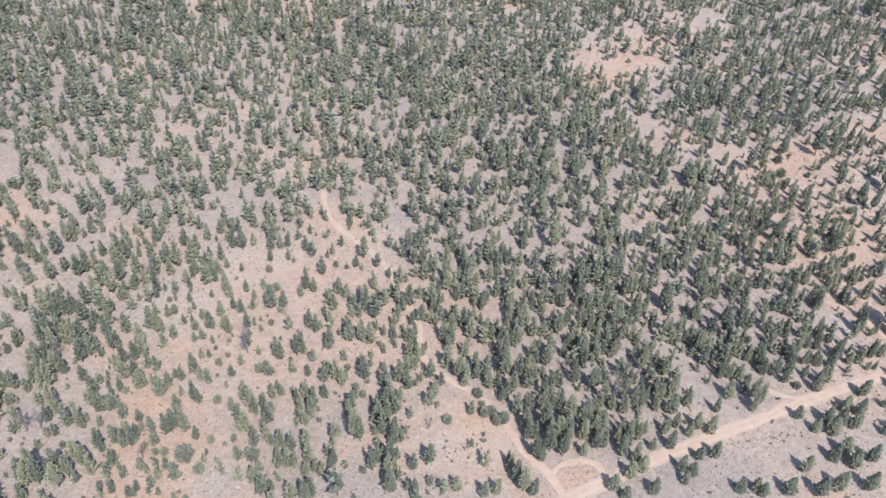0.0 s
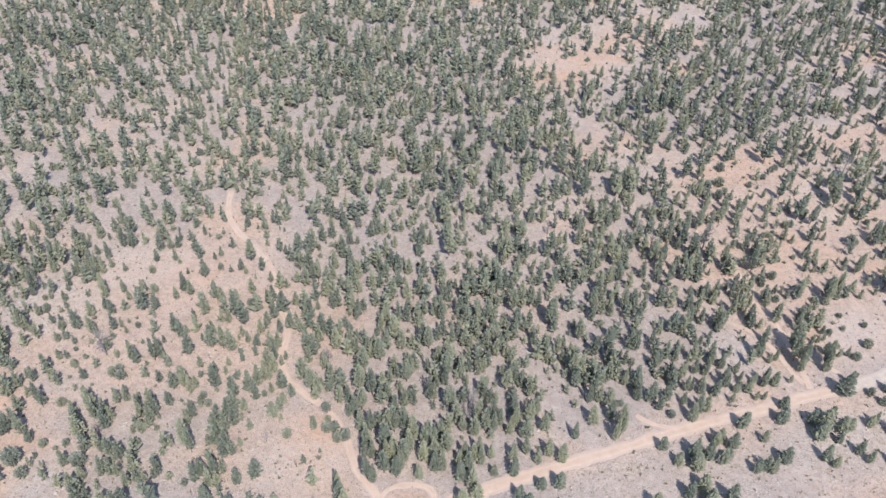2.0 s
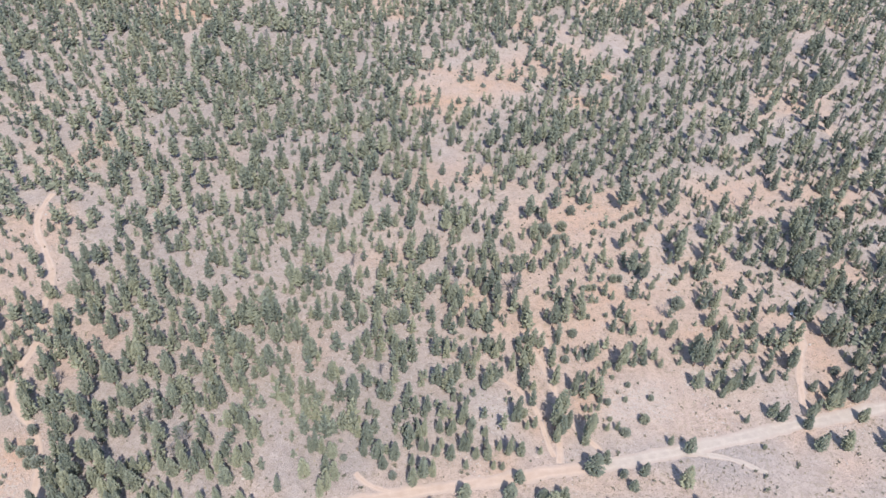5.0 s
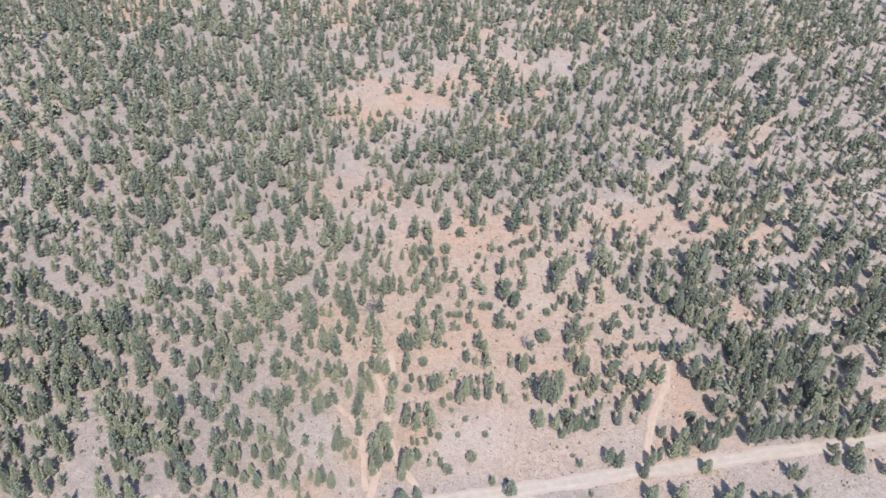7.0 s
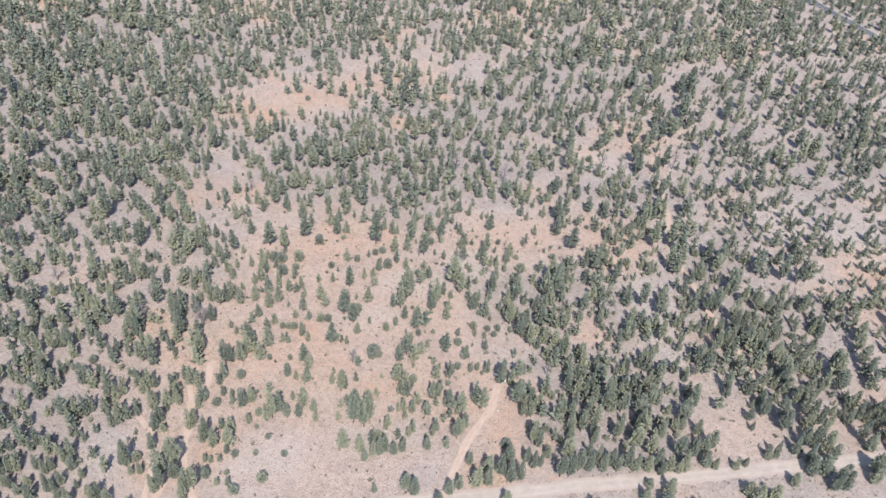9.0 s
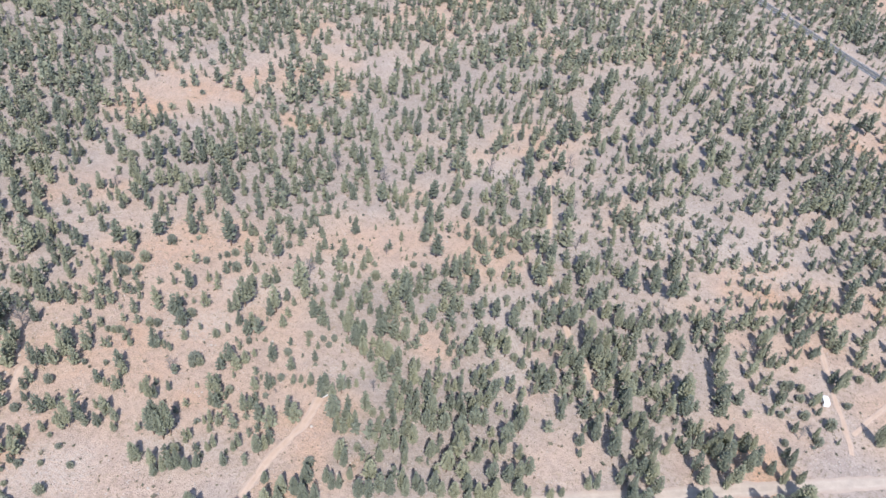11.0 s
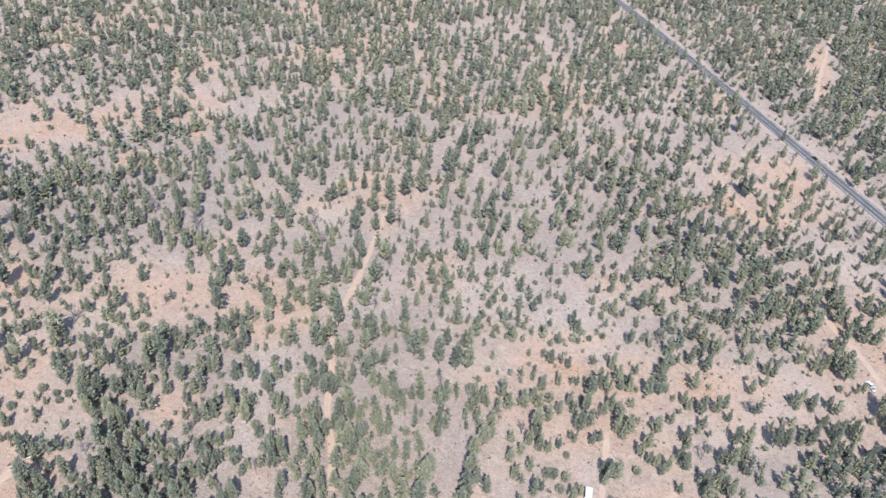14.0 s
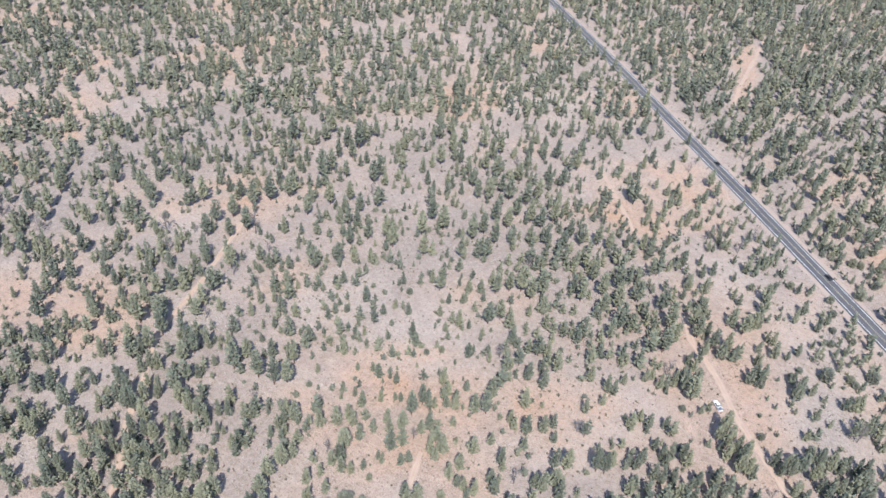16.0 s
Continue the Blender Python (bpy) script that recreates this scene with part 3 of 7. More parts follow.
def build_ways():
    for line, width, name, label in WAYS:
        if name == "road":
            continue
        mat = GRAVEL if "gravel" in label else DIRT
        co, tri = ribbon(line, 0, width, 0.14, ragged=0.3 * min(width, 3.5))
        tagged(new(name, rimmed(mesh_from(name, co, tri, [mat], smooth=True))), label, "track", kind="structure")


# ---- trees ----
KINDS = {}
for kind, count, sprays in (("pine", 8, 250), ("tall", 6, 260), ("round", 5, 160)):
    KINDS[kind] = [(crown(rng, kind, sprays), trunk(rng, kind)) for _ in range(count)]
FAR = {}
for kind, count, sprays in (("pine", 7, 20), ("tall", 5, 20), ("round", 4, 14)):
    FAR[kind] = [(crown(rng, kind, sprays), tube((0, 0, -0.04), (0, 0, 0.4), 0.02, 0.012, 3)) for _ in range(count)]
MID = {}
for kind, count, sprays in (("pine", 8, 74), ("tall", 6, 78), ("round", 4, 50)):
    MID[kind] = [(crown(rng, kind, sprays), tube((0, 0, -0.04), (0, 0, 0.5), 0.02, 0.012, 5)) for _ in range(count)]
BARE = [bare(rng) for _ in range(3)]
SCRUBS = [scrub(rng) for _ in range(5)]
MODELS = {}
SPELL = {
    "pine": ("pine_tree", "green pine with a pointed crown, on dry soil", PINE),
    "tall": ("ponderosa_pine", "tall green pine with a bare lower trunk, on dry soil", PINE),
    "round": ("juniper", "low rounded grey-green juniper on dry soil", JUNIPER),
    "bare": ("dead_tree", "bare grey dead tree with fine twigs", TWIGS),
    "scrub": ("shrub", "small dry olive shrub on bare soil", SCRUB),
}
TAKEN = {}


def free(x, y, r):
    """Whether no tree stands within r of a place."""
    ci, cj = int(x // 6), int(y // 6)
    for i in (ci - 1, ci, ci + 1):
        for j in (cj - 1, cj, cj + 1):
            for ax, ay in TAKEN.get((i, j), ()):
                if (ax - x) ** 2 + (ay - y) ** 2 < r * r:
                    return False
    return True


def room(x, y, h):
    """How wide a crown of that height may grow between its neighbours."""
    near = 1e9
    ci, cj = int(x // 6), int(y // 6)
    for i in (ci - 1, ci, ci + 1):
        for j in (cj - 1, cj, cj + 1):
            for ax, ay in TAKEN.get((i, j), ()):
                d = (ax - x) ** 2 + (ay - y) ** 2
                if 0.01 < d < near:
                    near = d
    return max(0.66, min(1.08, 0.45 + 0.19 * math.sqrt(near) / (0.1 * h + 0.2)))


def take(x, y):
    TAKEN.setdefault((int(x // 6), int(y // 6)), []).append((x, y))


def model(kind, i):
    """One tree of a kind, one metre high, with its parts; made once."""
    if (kind, i) not in MODELS:
        name, label, leaf = SPELL[kind]
        if kind in KINDS:
            (cc, ct), (tc, tt) = KINDS[kind][i]
            ob = new(name, None)
            for pn, co, tri, mat in (("trunk", tc, tt, BARK), ("crown", cc, ct, leaf)):
                p = new(pn, mesh_from(pn, co, tri, [mat]))
                p.parent = ob
        elif kind == "bare":
            ob = new(name, mesh_from(name, *BARE[i], [TWIGS]))
        else:
            ob = new(name, mesh_from(name, *SCRUBS[i], [SCRUB]))
        ob.empty_display_size = 0.3
        tagged(ob, label, "shrub" if kind == "scrub" else "tree", group=name.replace("_", " ") + "s in the open woods")
        MODELS[kind, i] = [ob, False]
    return MODELS[kind, i]


def plant(kind, x, y, h, spread=1.0):
    """Sets one tree as a thing of its own."""
    n = len(KINDS.get(kind, BARE if kind == "bare" else SCRUBS))
    rec = model(kind, int(rng.integers(n)))
    w = h * spread * rng.uniform(0.85, 1.15)
    m = pose(x, y, height(x, y) - 0.02, rng.uniform(-3, 3), rng.uniform(-3, 3), rng.uniform(0, 360)) @ Matrix.Diagonal((w, w, h, 1))
    if not rec[1]:
        rec[0].matrix_basis, rec[1] = m, True
        return rec[0]
    ob = copy_thing(rec[0], Matrix())
    ob.matrix_basis = m
    if kind == "pine" and h < 6.2:
        tagged(ob, "small young green pine with a pointed crown")
    elif kind == "pine" and h > 9.5:
        tagged(ob, "full-grown dark green pine with a pointed crown")
    elif kind == "tall" and h > 13:
        tagged(ob, "very tall old pine with a bare lower trunk")
    return ob


# single trees: kind, then place and height of each
STANDS = []
STANDS.append(("tall", [
    (223.1, 181.2, 12.2), (453.9, 305.9, 13.1), (450.7, 306.2, 15.6), (459.4, 310.7, 11.9), (415.1, 291.3, 12.8), (435.3, 301.6, 11.7),
    (461.9, 316.4, 11.9), (428.7, 301.5, 11.7), (413.4, 300.4, 11.6), (324, 262.5, 12.7), (321.2, 261.6, 12.7), (438.8, 315, 11.8),
    (125.8, 174.2, 14.6), (410.8, 303, 15.4), (326.8, 265.9, 12.7), (37.6, 136.9, 12.1), (206.3, 214.1, 14), (442.5, 320.6, 14.5),
    (407.2, 305, 12.9), (368.6, 287.7, 11.8), (403.5, 304, 11.6), (207.4, 216, 12.8), (359.5, 284.7, 11.7), (434.1, 318.3, 11.8),
    (425.1, 314.8, 11.7), (197.9, 212.9, 12.8), (350.5, 281.7, 11.6), (409.1, 308.2, 12.9), (370.8, 291, 11.8), (445, 324.5, 13.2),
]))
STANDS.append(("tall", [
    (321.8, 269.2, 12.7), (344.6, 282.3, 11.6), (51.9, 150.9, 12.2), (195.6, 215.8, 15.2), (436.3, 324.3, 11.9), (431.3, 322.4, 11.8),
    (53, 153, 12.2), (63.9, 158.5, 12.2), (42.6, 149.7, 12.2), (397.3, 309.5, 13), (47.8, 152.4, 12.2), (53.8, 156.4, 14.6),
    (309.1, 271.5, 12.9), (337.5, 284.9, 11.7), (50.4, 155.9, 14.5), (196.7, 221.9, 15.2), (434.1, 329.1, 11.6), (431.4, 327.9, 11.6),
    (329.5, 282.4, 11.7), (489, 354.2, 11.7), (48.2, 156.4, 12.2), (344.7, 290.5, 11.7), (181.4, 217.4, 13.9), (396.7, 314.3, 11.7),
    (408, 319.5, 11.7), (79.7, 172.2, 12.2), (325, 282.7, 11.7), (59.8, 163.4, 14.5), (283.1, 264.2, 12.8), (404.8, 320, 12.9),
]))
STANDS.append(("tall", [
    (389.9, 313.6, 11.7), (360.3, 300.8, 13), (82.6, 176, 12.2), (55.7, 165, 14.5), (47.5, 161.8, 14.5), (77.1, 175.3, 12.2),
    (344.1, 297.4, 11.7), (401.7, 323.4, 12.9), (404.3, 325.1, 11.6), (363.6, 307.1, 12.9), (201.5, 234.2, 12.7), (-30.9, 130.4, 12.2),
    (250.5, 257.6, 15.4), (337.9, 297, 11.6), (52.6, 168.9, 14.5), (49, 168.5, 14.5), (347.3, 303.3, 12.9), (246.4, 258.1, 15.4),
    (331.6, 296.5, 11.6), (251.4, 260.7, 17.9), (363.7, 311.4, 11.6), (-5.4, 145.5, 12.2), (46.8, 169, 12.2), (398.4, 327.4, 11.6),
    (419.3, 337.9, 12.8), (110.8, 199.1, 12.8), (67.1, 180.9, 12.2), (245.5, 261.3, 15.5), (332.6, 300.6, 15.3), (218.6, 249.8, 13.9),
]))
STANDS.append(("tall", [
    (86.4, 190.7, 12.2), (299.9, 287.2, 14.1), (397.9, 331.8, 12.8), (376.1, 322.2, 11.6), (517.3, 387.5, 12.1), (124.7, 211.3, 15.3),
    (418.1, 344.2, 15.3), (-5.3, 155.7, 12.2), (398.2, 337.3, 12.8), (36.5, 176.8, 12.2), (418.1, 349.2, 12.8), (475.9, 375.3, 11.8),
    (-16.1, 153.9, 13.5), (-18.1, 154.9, 15.8), (430.7, 357, 11.6), (236.5, 269.7, 13.1), (39.3, 183.4, 14.5), (64.5, 195.2, 12.2),
    (395, 344, 12.8), (114.5, 218.3, 11.6), (364.6, 331.2, 12.8), (50.6, 190.8, 12.2), (367.9, 334.1, 12.8), (515.7, 400.8, 12.2),
    (34.7, 185.2, 14.6), (429.7, 363.6, 11.7), (518.8, 405.2, 12.3), (611.5, 447.8, 11.9), (371.5, 341.5, 12.8), (386.8, 348.7, 12.9),
]))
STANDS.append(("tall", [
    (389.6, 350.6, 11.6), (374.9, 344.6, 12.8), (17.2, 183.7, 12.3), (430.6, 369.9, 11.7), (619, 455.5, 12), (133.6, 237.1, 11.6),
    (81, 213.6, 12.3), (34.1, 192.6, 14.6), (383, 349.9, 12.9), (120.8, 232.2, 12.9), (103.2, 225, 15.6), (533.6, 419, 12.9),
    (311.8, 319.7, 11.6), (90.2, 220.2, 13.1), (602.8, 451.2, 11.9), (191.1, 266, 14), (530.6, 418.8, 12.9), (595.2, 448.6, 11.9),
    (308.3, 319.5, 11.6), (535.1, 421.7, 11.6), (253.7, 295.1, 11.8), (580, 442.2, 11.8), (103.6, 228.2, 11.8), (-107.7, 133.2, 13.3),
    (57.2, 207.5, 12.3), (39.8, 199.7, 12.3), (577.1, 442, 11.8), (349.3, 339.9, 12.9), (298.8, 317.4, 12.9), (597.7, 452.1, 13.2),
]))
STANDS.append(("tall", [
    (592.2, 449.8, 11.9), (372.3, 351.4, 11.6), (386, 357.9, 11.6), (-105.8, 136.6, 12.1), (607.5, 457.6, 12), (161.6, 257, 11.6),
    (604.3, 456.8, 13.3), (-113.9, 133.9, 13.3), (-108.1, 136.8, 14.4), (446.1, 386.3, 11.8), (382.6, 357.8, 11.6), (378.4, 356.2, 14.1),
    (-117.2, 133.2, 12.1), (557.5, 437.3, 11.7), (600.6, 456.8, 12), (163.2, 260.6, 11.6), (577.3, 447, 13.1), (579.3, 448.6, 11.8),
    (179.4, 268.7, 12.9), (78, 223.3, 12.4), (294.2, 320.7, 14.2), (-116.5, 136.4, 14.5), (-105.1, 141.8, 12.1), (575.1, 448.7, 13.1),
    (-78.9, 155.1, 12.1), (95.5, 234.1, 11.9), (88.5, 231, 13.3), (123.7, 246.9, 11.8), (309.8, 330.9, 11.7), (43.5, 211.2, 12.4),
]))
STANDS.append(("tall", [
    (378.5, 362.5, 14.2), (127.8, 249.8, 11.8), (132.9, 253.2, 11.7), (571.7, 451.2, 13.1), (294, 326.5, 11.7), (300.6, 329.7, 11.7),
    (460.5, 402.7, 12.1), (117.3, 249.3, 11.8), (288, 326.2, 13), (392.4, 373.6, 11.7), (568.5, 453, 11.8), (153, 266.5, 11.7),
    (348.3, 355.1, 13), (370.5, 365.1, 14.2), (388.9, 373.6, 11.7), (167.4, 274.1, 13), (367.1, 364.8, 11.7), (569.8, 457.5, 13.2),
    (149.5, 268.5, 11.8), (227.4, 304, 12.1), (173.3, 279.8, 15.5), (616, 479.1, 12.3), (620, 481.2, 12.4), (82.1, 239.6, 16),
    (316.3, 345.3, 11.7), (371.1, 370, 11.7), (76.4, 237.6, 16.1), (382.4, 375.5, 11.8), (621.9, 483.3, 13.2), (84.8, 241.9, 13.4),
]))
STANDS.append(("tall", [
    (460.7, 411.2, 12.2), (132.4, 264.1, 11.8), (339.8, 357.7, 13), (364.1, 369.4, 13), (163.6, 279.4, 13.1), (485.6, 424.7, 12.5),
    (374.2, 374.9, 11.8), (222, 307.2, 13.5), (60.2, 234.5, 12.6), (-19.5, 199.4, 12.7), (325.1, 354.6, 11.8), (462.3, 417.1, 12.3),
    (377.5, 379.2, 13.1), (80.6, 246, 14.8), (242.6, 319, 13.3), (286.7, 339.4, 11.8), (-42.7, 191.3, 12.3), (139.5, 273.3, 11.9),
    (256.1, 325.8, 15.8), (-50.2, 189.5, 12.3), (298.3, 347.9, 13.1), (39.6, 231.5, 12.6), (302.7, 350.7, 18.2), (243.1, 323.9, 17.3),
    (377.9, 385.4, 11.9), (173, 293.8, 11.9), (407.5, 399.4, 15.9), (276.3, 341.3, 11.9), (411.3, 402.6, 13.3), (243.9, 327.5, 14.7),
]))
STANDS.append(("tall", [
    (297.8, 351.8, 11.9), (149.3, 285.4, 11.9), (263.5, 336.8, 12), (-121.7, 163.7, 12.3), (556.3, 469, 13.3), (400.2, 399.5, 15.9),
    (-15.2, 212.8, 12.8), (362.5, 383.3, 11.9), (105, 269.6, 12.2), (552.4, 471.9, 13.3), (389.5, 398.7, 14.6), (327.2, 370.8, 13.2),
    (298.8, 358.1, 14.5), (86.4, 262.9, 12.3), (-19.4, 215.5, 15.4), (259.5, 341.6, 16), (218, 323.3, 12.4), (556.4, 476.3, 12.1),
    (370.4, 392.7, 12), (351.8, 384.7, 13.2), (83, 264.4, 13.7), (408.2, 412.2, 13.5), (-125.7, 173.4, 12.5), (349.2, 387.6, 15.9),
    (371.1, 397.9, 13.3), (503.4, 457.8, 11.7), (316.5, 373.8, 12), (354.2, 391.6, 13.3), (135.6, 294.4, 13.5), (126.9, 291.2, 13.5),
]))
STANDS.append(("tall", [
    (91.8, 275.6, 12.4), (317.1, 377.9, 12), (-125.8, 178.6, 12.5), (133.7, 295.5, 13.5), (60.8, 262.7, 15.4), (373.1, 403.5, 12.1),
    (31.5, 250.9, 11.7), (8, 240.6, 11.7), (5.8, 240.2, 11.7), (-119.1, 184.3, 12.5), (-110.2, 190.4, 12.6), (493.7, 463.1, 11.7),
    (-130.2, 182.4, 12.6), (-126.9, 183.9, 12.6), (353.4, 400.1, 14.8), (-56.4, 216.3, 12.6), (-134.1, 182.2, 12.6), (-96.7, 199.9, 12.6),
    (2.7, 245.9, 13.1), (48.7, 267.3, 13.1), (-1, 246, 11.8), (241.1, 355.1, 13.8), (267.3, 367, 12.3), (540.6, 490.5, 16.3),
    (-122.1, 192.5, 12.7), (304.2, 384.6, 13.5), (341, 401.3, 16.2), (348.8, 405.1, 16.2), (559.3, 502.8, 12.5), (-135.2, 190.6, 15.3),
]))
STANDS.append(("tall", [
    (-126.2, 195.2, 12.7), (145.1, 317.5, 13.7), (507.9, 481.6, 13.6), (543.3, 497.9, 12.4), (137.8, 315.7, 12.4), (161.4, 326.4, 12.4),
    (181.2, 335.8, 13), (518.1, 487.5, 12.3), (-134.2, 194.7, 12.8), (218.1, 354.3, 19.5), (146.9, 322.3, 13.8), (0.8, 257, 12),
    (174.2, 335.5, 14.6), (140.7, 320.9, 12.5), (-3.8, 256.3, 12), (552.7, 506.9, 12.5), (122.6, 313.4, 13.9), (57.5, 284.2, 15.8),
    (525.7, 495.5, 12.5), (-22.8, 249.7, 12.1), (468.2, 470.8, 13.2), (520.2, 495.3, 15.5), (137, 322.9, 13.9), (-125.7, 204.8, 11.6),
    (231.9, 365.8, 12.6), (570.5, 518.5, 12.8), (121.9, 317.3, 14), (540.1, 505.6, 16.6), (297, 396.5, 12.4), (186.1, 346.7, 13.1),
]))
STANDS.append(("tall", [
    (471.9, 475.8, 11.9), (66.9, 293.6, 12.9), (238.3, 371.2, 12.6), (573.7, 522.2, 12.8), (-140.9, 200.8, 11.7), (549.2, 512.1, 14),
    (-121.3, 210.6, 12.9), (-136, 204.1, 11.7), (335.5, 418.1, 12.5), (-103, 221.5, 13), (53.8, 293.8, 11.7), (-140.3, 206.9, 11.8),
    (-127.6, 213.4, 13), (354.6, 431.3, 14), (510.8, 501.7, 12.5), (293.8, 404.2, 15.3), (551.8, 520.5, 12.8), (-125.6, 216.7, 13.1),
    (-120.7, 221, 11.8), (534.6, 516.5, 14.1), (126.2, 333, 12.8), (516, 508.9, 12.7), (577.3, 537.4, 11.7), (479.5, 494.6, 13.8),
    (62.3, 307.7, 11.8), (500.2, 504.8, 14.1), (129.1, 338.7, 12.9), (-126.1, 224, 11.9), (464.2, 490.3, 12.1), (441, 480.1, 13.4),
]))
STANDS.append(("tall", [
    (-119.6, 227.9, 11.9), (524, 517.6, 12.9), (112.2, 332.3, 12.9), (97.4, 326, 17.3), (483, 500, 15.4), (-99.7, 238.4, 14.5),
    (-125.1, 227.5, 11.9), (469.1, 495.2, 12.2), (473.8, 497.9, 15.3), (508, 513.4, 14.3), (55.4, 309.8, 14.8), (79.5, 321, 11.7),
    (-103.4, 238.9, 13.3), (61.6, 313.2, 13.3), (36.9, 302.6, 12), (577.8, 546.2, 11.9), (-63.4, 258.1, 12.7), (105.9, 335.6, 11.6),
    (202.6, 379.3, 11.6), (193.5, 375.9, 11.6), (26.4, 300.9, 12.2), (81.9, 326.5, 11.8), (351.4, 447.9, 13), (513.3, 521, 14.5),
    (341.2, 444.1, 12.8), (266.8, 411, 12.1), (162.6, 364.2, 11.6), (-137.3, 230.1, 12.1), (113.5, 343.2, 11.7), (384.1, 465.6, 13.5),
]))
STANDS.append(("tall", [
    (-147, 226.9, 13.5), (95.2, 336.3, 11.8), (20.2, 303, 12.3), (223.3, 394.7, 11.8), (-125.3, 238.1, 12.1), (288.4, 424.4, 12.3),
    (226.9, 397.5, 13.3), (501.6, 521.3, 12.9), (-121.5, 241.2, 13.5), (179.9, 377.2, 13.2), (336.9, 448, 12.9), (162.6, 371.7, 11.7),
    (53.2, 322.7, 12.1), (230.3, 402.5, 12), (391.1, 475.1, 12.1), (218, 397.9, 11.9), (379, 470.6, 11.9), (-159, 228.6, 12.3),
    (198.1, 389.3, 13.3), (63.9, 329.1, 12), (181.9, 384.2, 11.8), (106.7, 350.4, 11.9), (166.1, 378.2, 11.8), (40.1, 322.6, 15.3),
    (101.3, 352.3, 13.4), (92.6, 348.9, 13.5), (261.7, 425.2, 12.3), (423.6, 499.1, 12.7), (87, 347.9, 12), (537.6, 551.7, 11.9),
]))
STANDS.append(("tall", [
    (68.4, 340.7, 12.1), (-151, 242.7, 13.8), (19.6, 319.5, 15.6), (39.3, 329.4, 12.4), (189.6, 397.8, 12), (81.4, 349.7, 13.6),
    (94.6, 355.9, 12.1), (389.4, 489.3, 12.3), (327.8, 461.6, 13.2), (408, 497.9, 14.4), (337, 466.5, 11.7), (217.1, 413.8, 12.2),
    (44.9, 336.7, 12.4), (274.6, 441.4, 12.7), (255.8, 433, 14), (-149.8, 251.2, 12.6), (345.9, 474.5, 13.5), (481.8, 536, 13.3),
    (60.2, 346.6, 13.9), (394.7, 497.4, 12.5), (291.5, 451.2, 16.1), (156.8, 390.6, 12.1), (235.6, 426.6, 12.4), (341.1, 474.3, 15.2),
    (402.4, 502, 14.5), (450.4, 524.7, 11.7), (37.2, 338.8, 12.5), (211.6, 417.3, 12.3), (502, 548.2, 12), (9, 326.5, 14.4),
]))
STANDS.append(("tall", [
    (457.9, 528.9, 11.8), (181.3, 404.5, 13.7), (473.1, 536.3, 13.3), (465.4, 533.1, 11.8), (166.2, 398.6, 13.7), (85.9, 363.1, 12.3),
    (172.7, 402.3, 12.2), (439.2, 522.5, 13.2), (488.3, 544.7, 13.5), (244.7, 435.8, 12.6), (495.9, 549, 13.5), (148.2, 392.9, 12.2),
    (416, 513.5, 14.8), (324.4, 472.4, 13.4), (218.8, 425.9, 12.4), (94.4, 370.7, 13.8), (183.8, 411.1, 13.8), (110.8, 378.3, 12.3),
    (175.5, 407.9, 13.8), (482, 546.5, 13.5), (157.6, 400.9, 13.8), (249.6, 442.4, 14.3), (78.2, 365.6, 12.4), (150.8, 398.3, 13.8),
    (442.6, 529.8, 13.3), (423.5, 522.8, 15.1), (328.9, 480.3, 13.6), (186.4, 417.9, 14), (86.7, 373.2, 14), (99.2, 379.4, 12.4),
]))
STANDS.append(("tall", [
    (166.8, 410.3, 13.9), (159.5, 408.7, 12.4), (451.2, 540, 13.5), (32.9, 351.9, 14.4), (7.7, 340.6, 16.2), (12.9, 344, 14.6),
    (359.1, 499.8, 12.4), (466.6, 548.7, 13.6), (288.4, 469.6, 14.9), (102.1, 386.2, 12.5), (92.8, 382.5, 12.5), (622.3, 621, 11.9),
    (34.3, 356.5, 12.8), (415.1, 527.9, 13.3), (188.8, 426.1, 12.6), (305.5, 479.1, 11.8), (444.5, 541.8, 13.6), (616.5, 619.2, 13.5),
    (-5.8, 340.6, 13.2), (380.4, 514.6, 12.8), (331.6, 492.7, 15.6), (460, 550.6, 13.7), (244.5, 454, 13), (596.8, 612.8, 11.9),
    (470.4, 556.5, 13.8), (609.9, 619.4, 11.8), (308, 483.6, 15.3), (608, 619, 12), (111.9, 395.9, 12.6), (217.8, 443.6, 12.8),
]))
STANDS.append(("tall", [
    (282, 473.2, 11.7), (626.5, 628.8, 12), (191.5, 433.3, 12.7), (452, 551.8, 13.7), (130.8, 408, 14.2), (591.2, 615.3, 11.9),
    (364.1, 513.4, 14.5), (385.9, 523.4, 13), (336.3, 501.1, 15.8), (604.3, 621.8, 11.8), (322.4, 495.4, 12.2), (228.4, 454.1, 13),
    (206.1, 445.3, 12.9), (275.2, 477, 11.8), (132, 412.9, 12.7), (184, 436.6, 12.8), (64.7, 383.1, 12.9), (371.2, 521.2, 12.9),
    (343, 508.6, 14.3), (221.8, 454.7, 13), (38.3, 372.5, 13.1), (602.4, 627.3, 12.2), (260.8, 474.7, 11.7), (93.2, 400.5, 12.9),
    (452.9, 564, 14), (97.5, 405.3, 12.9), (-4.2, 359.8, 15.2), (232.5, 466.9, 11.6), (80.9, 398.7, 13), (612.5, 638.9, 12.4),
]))
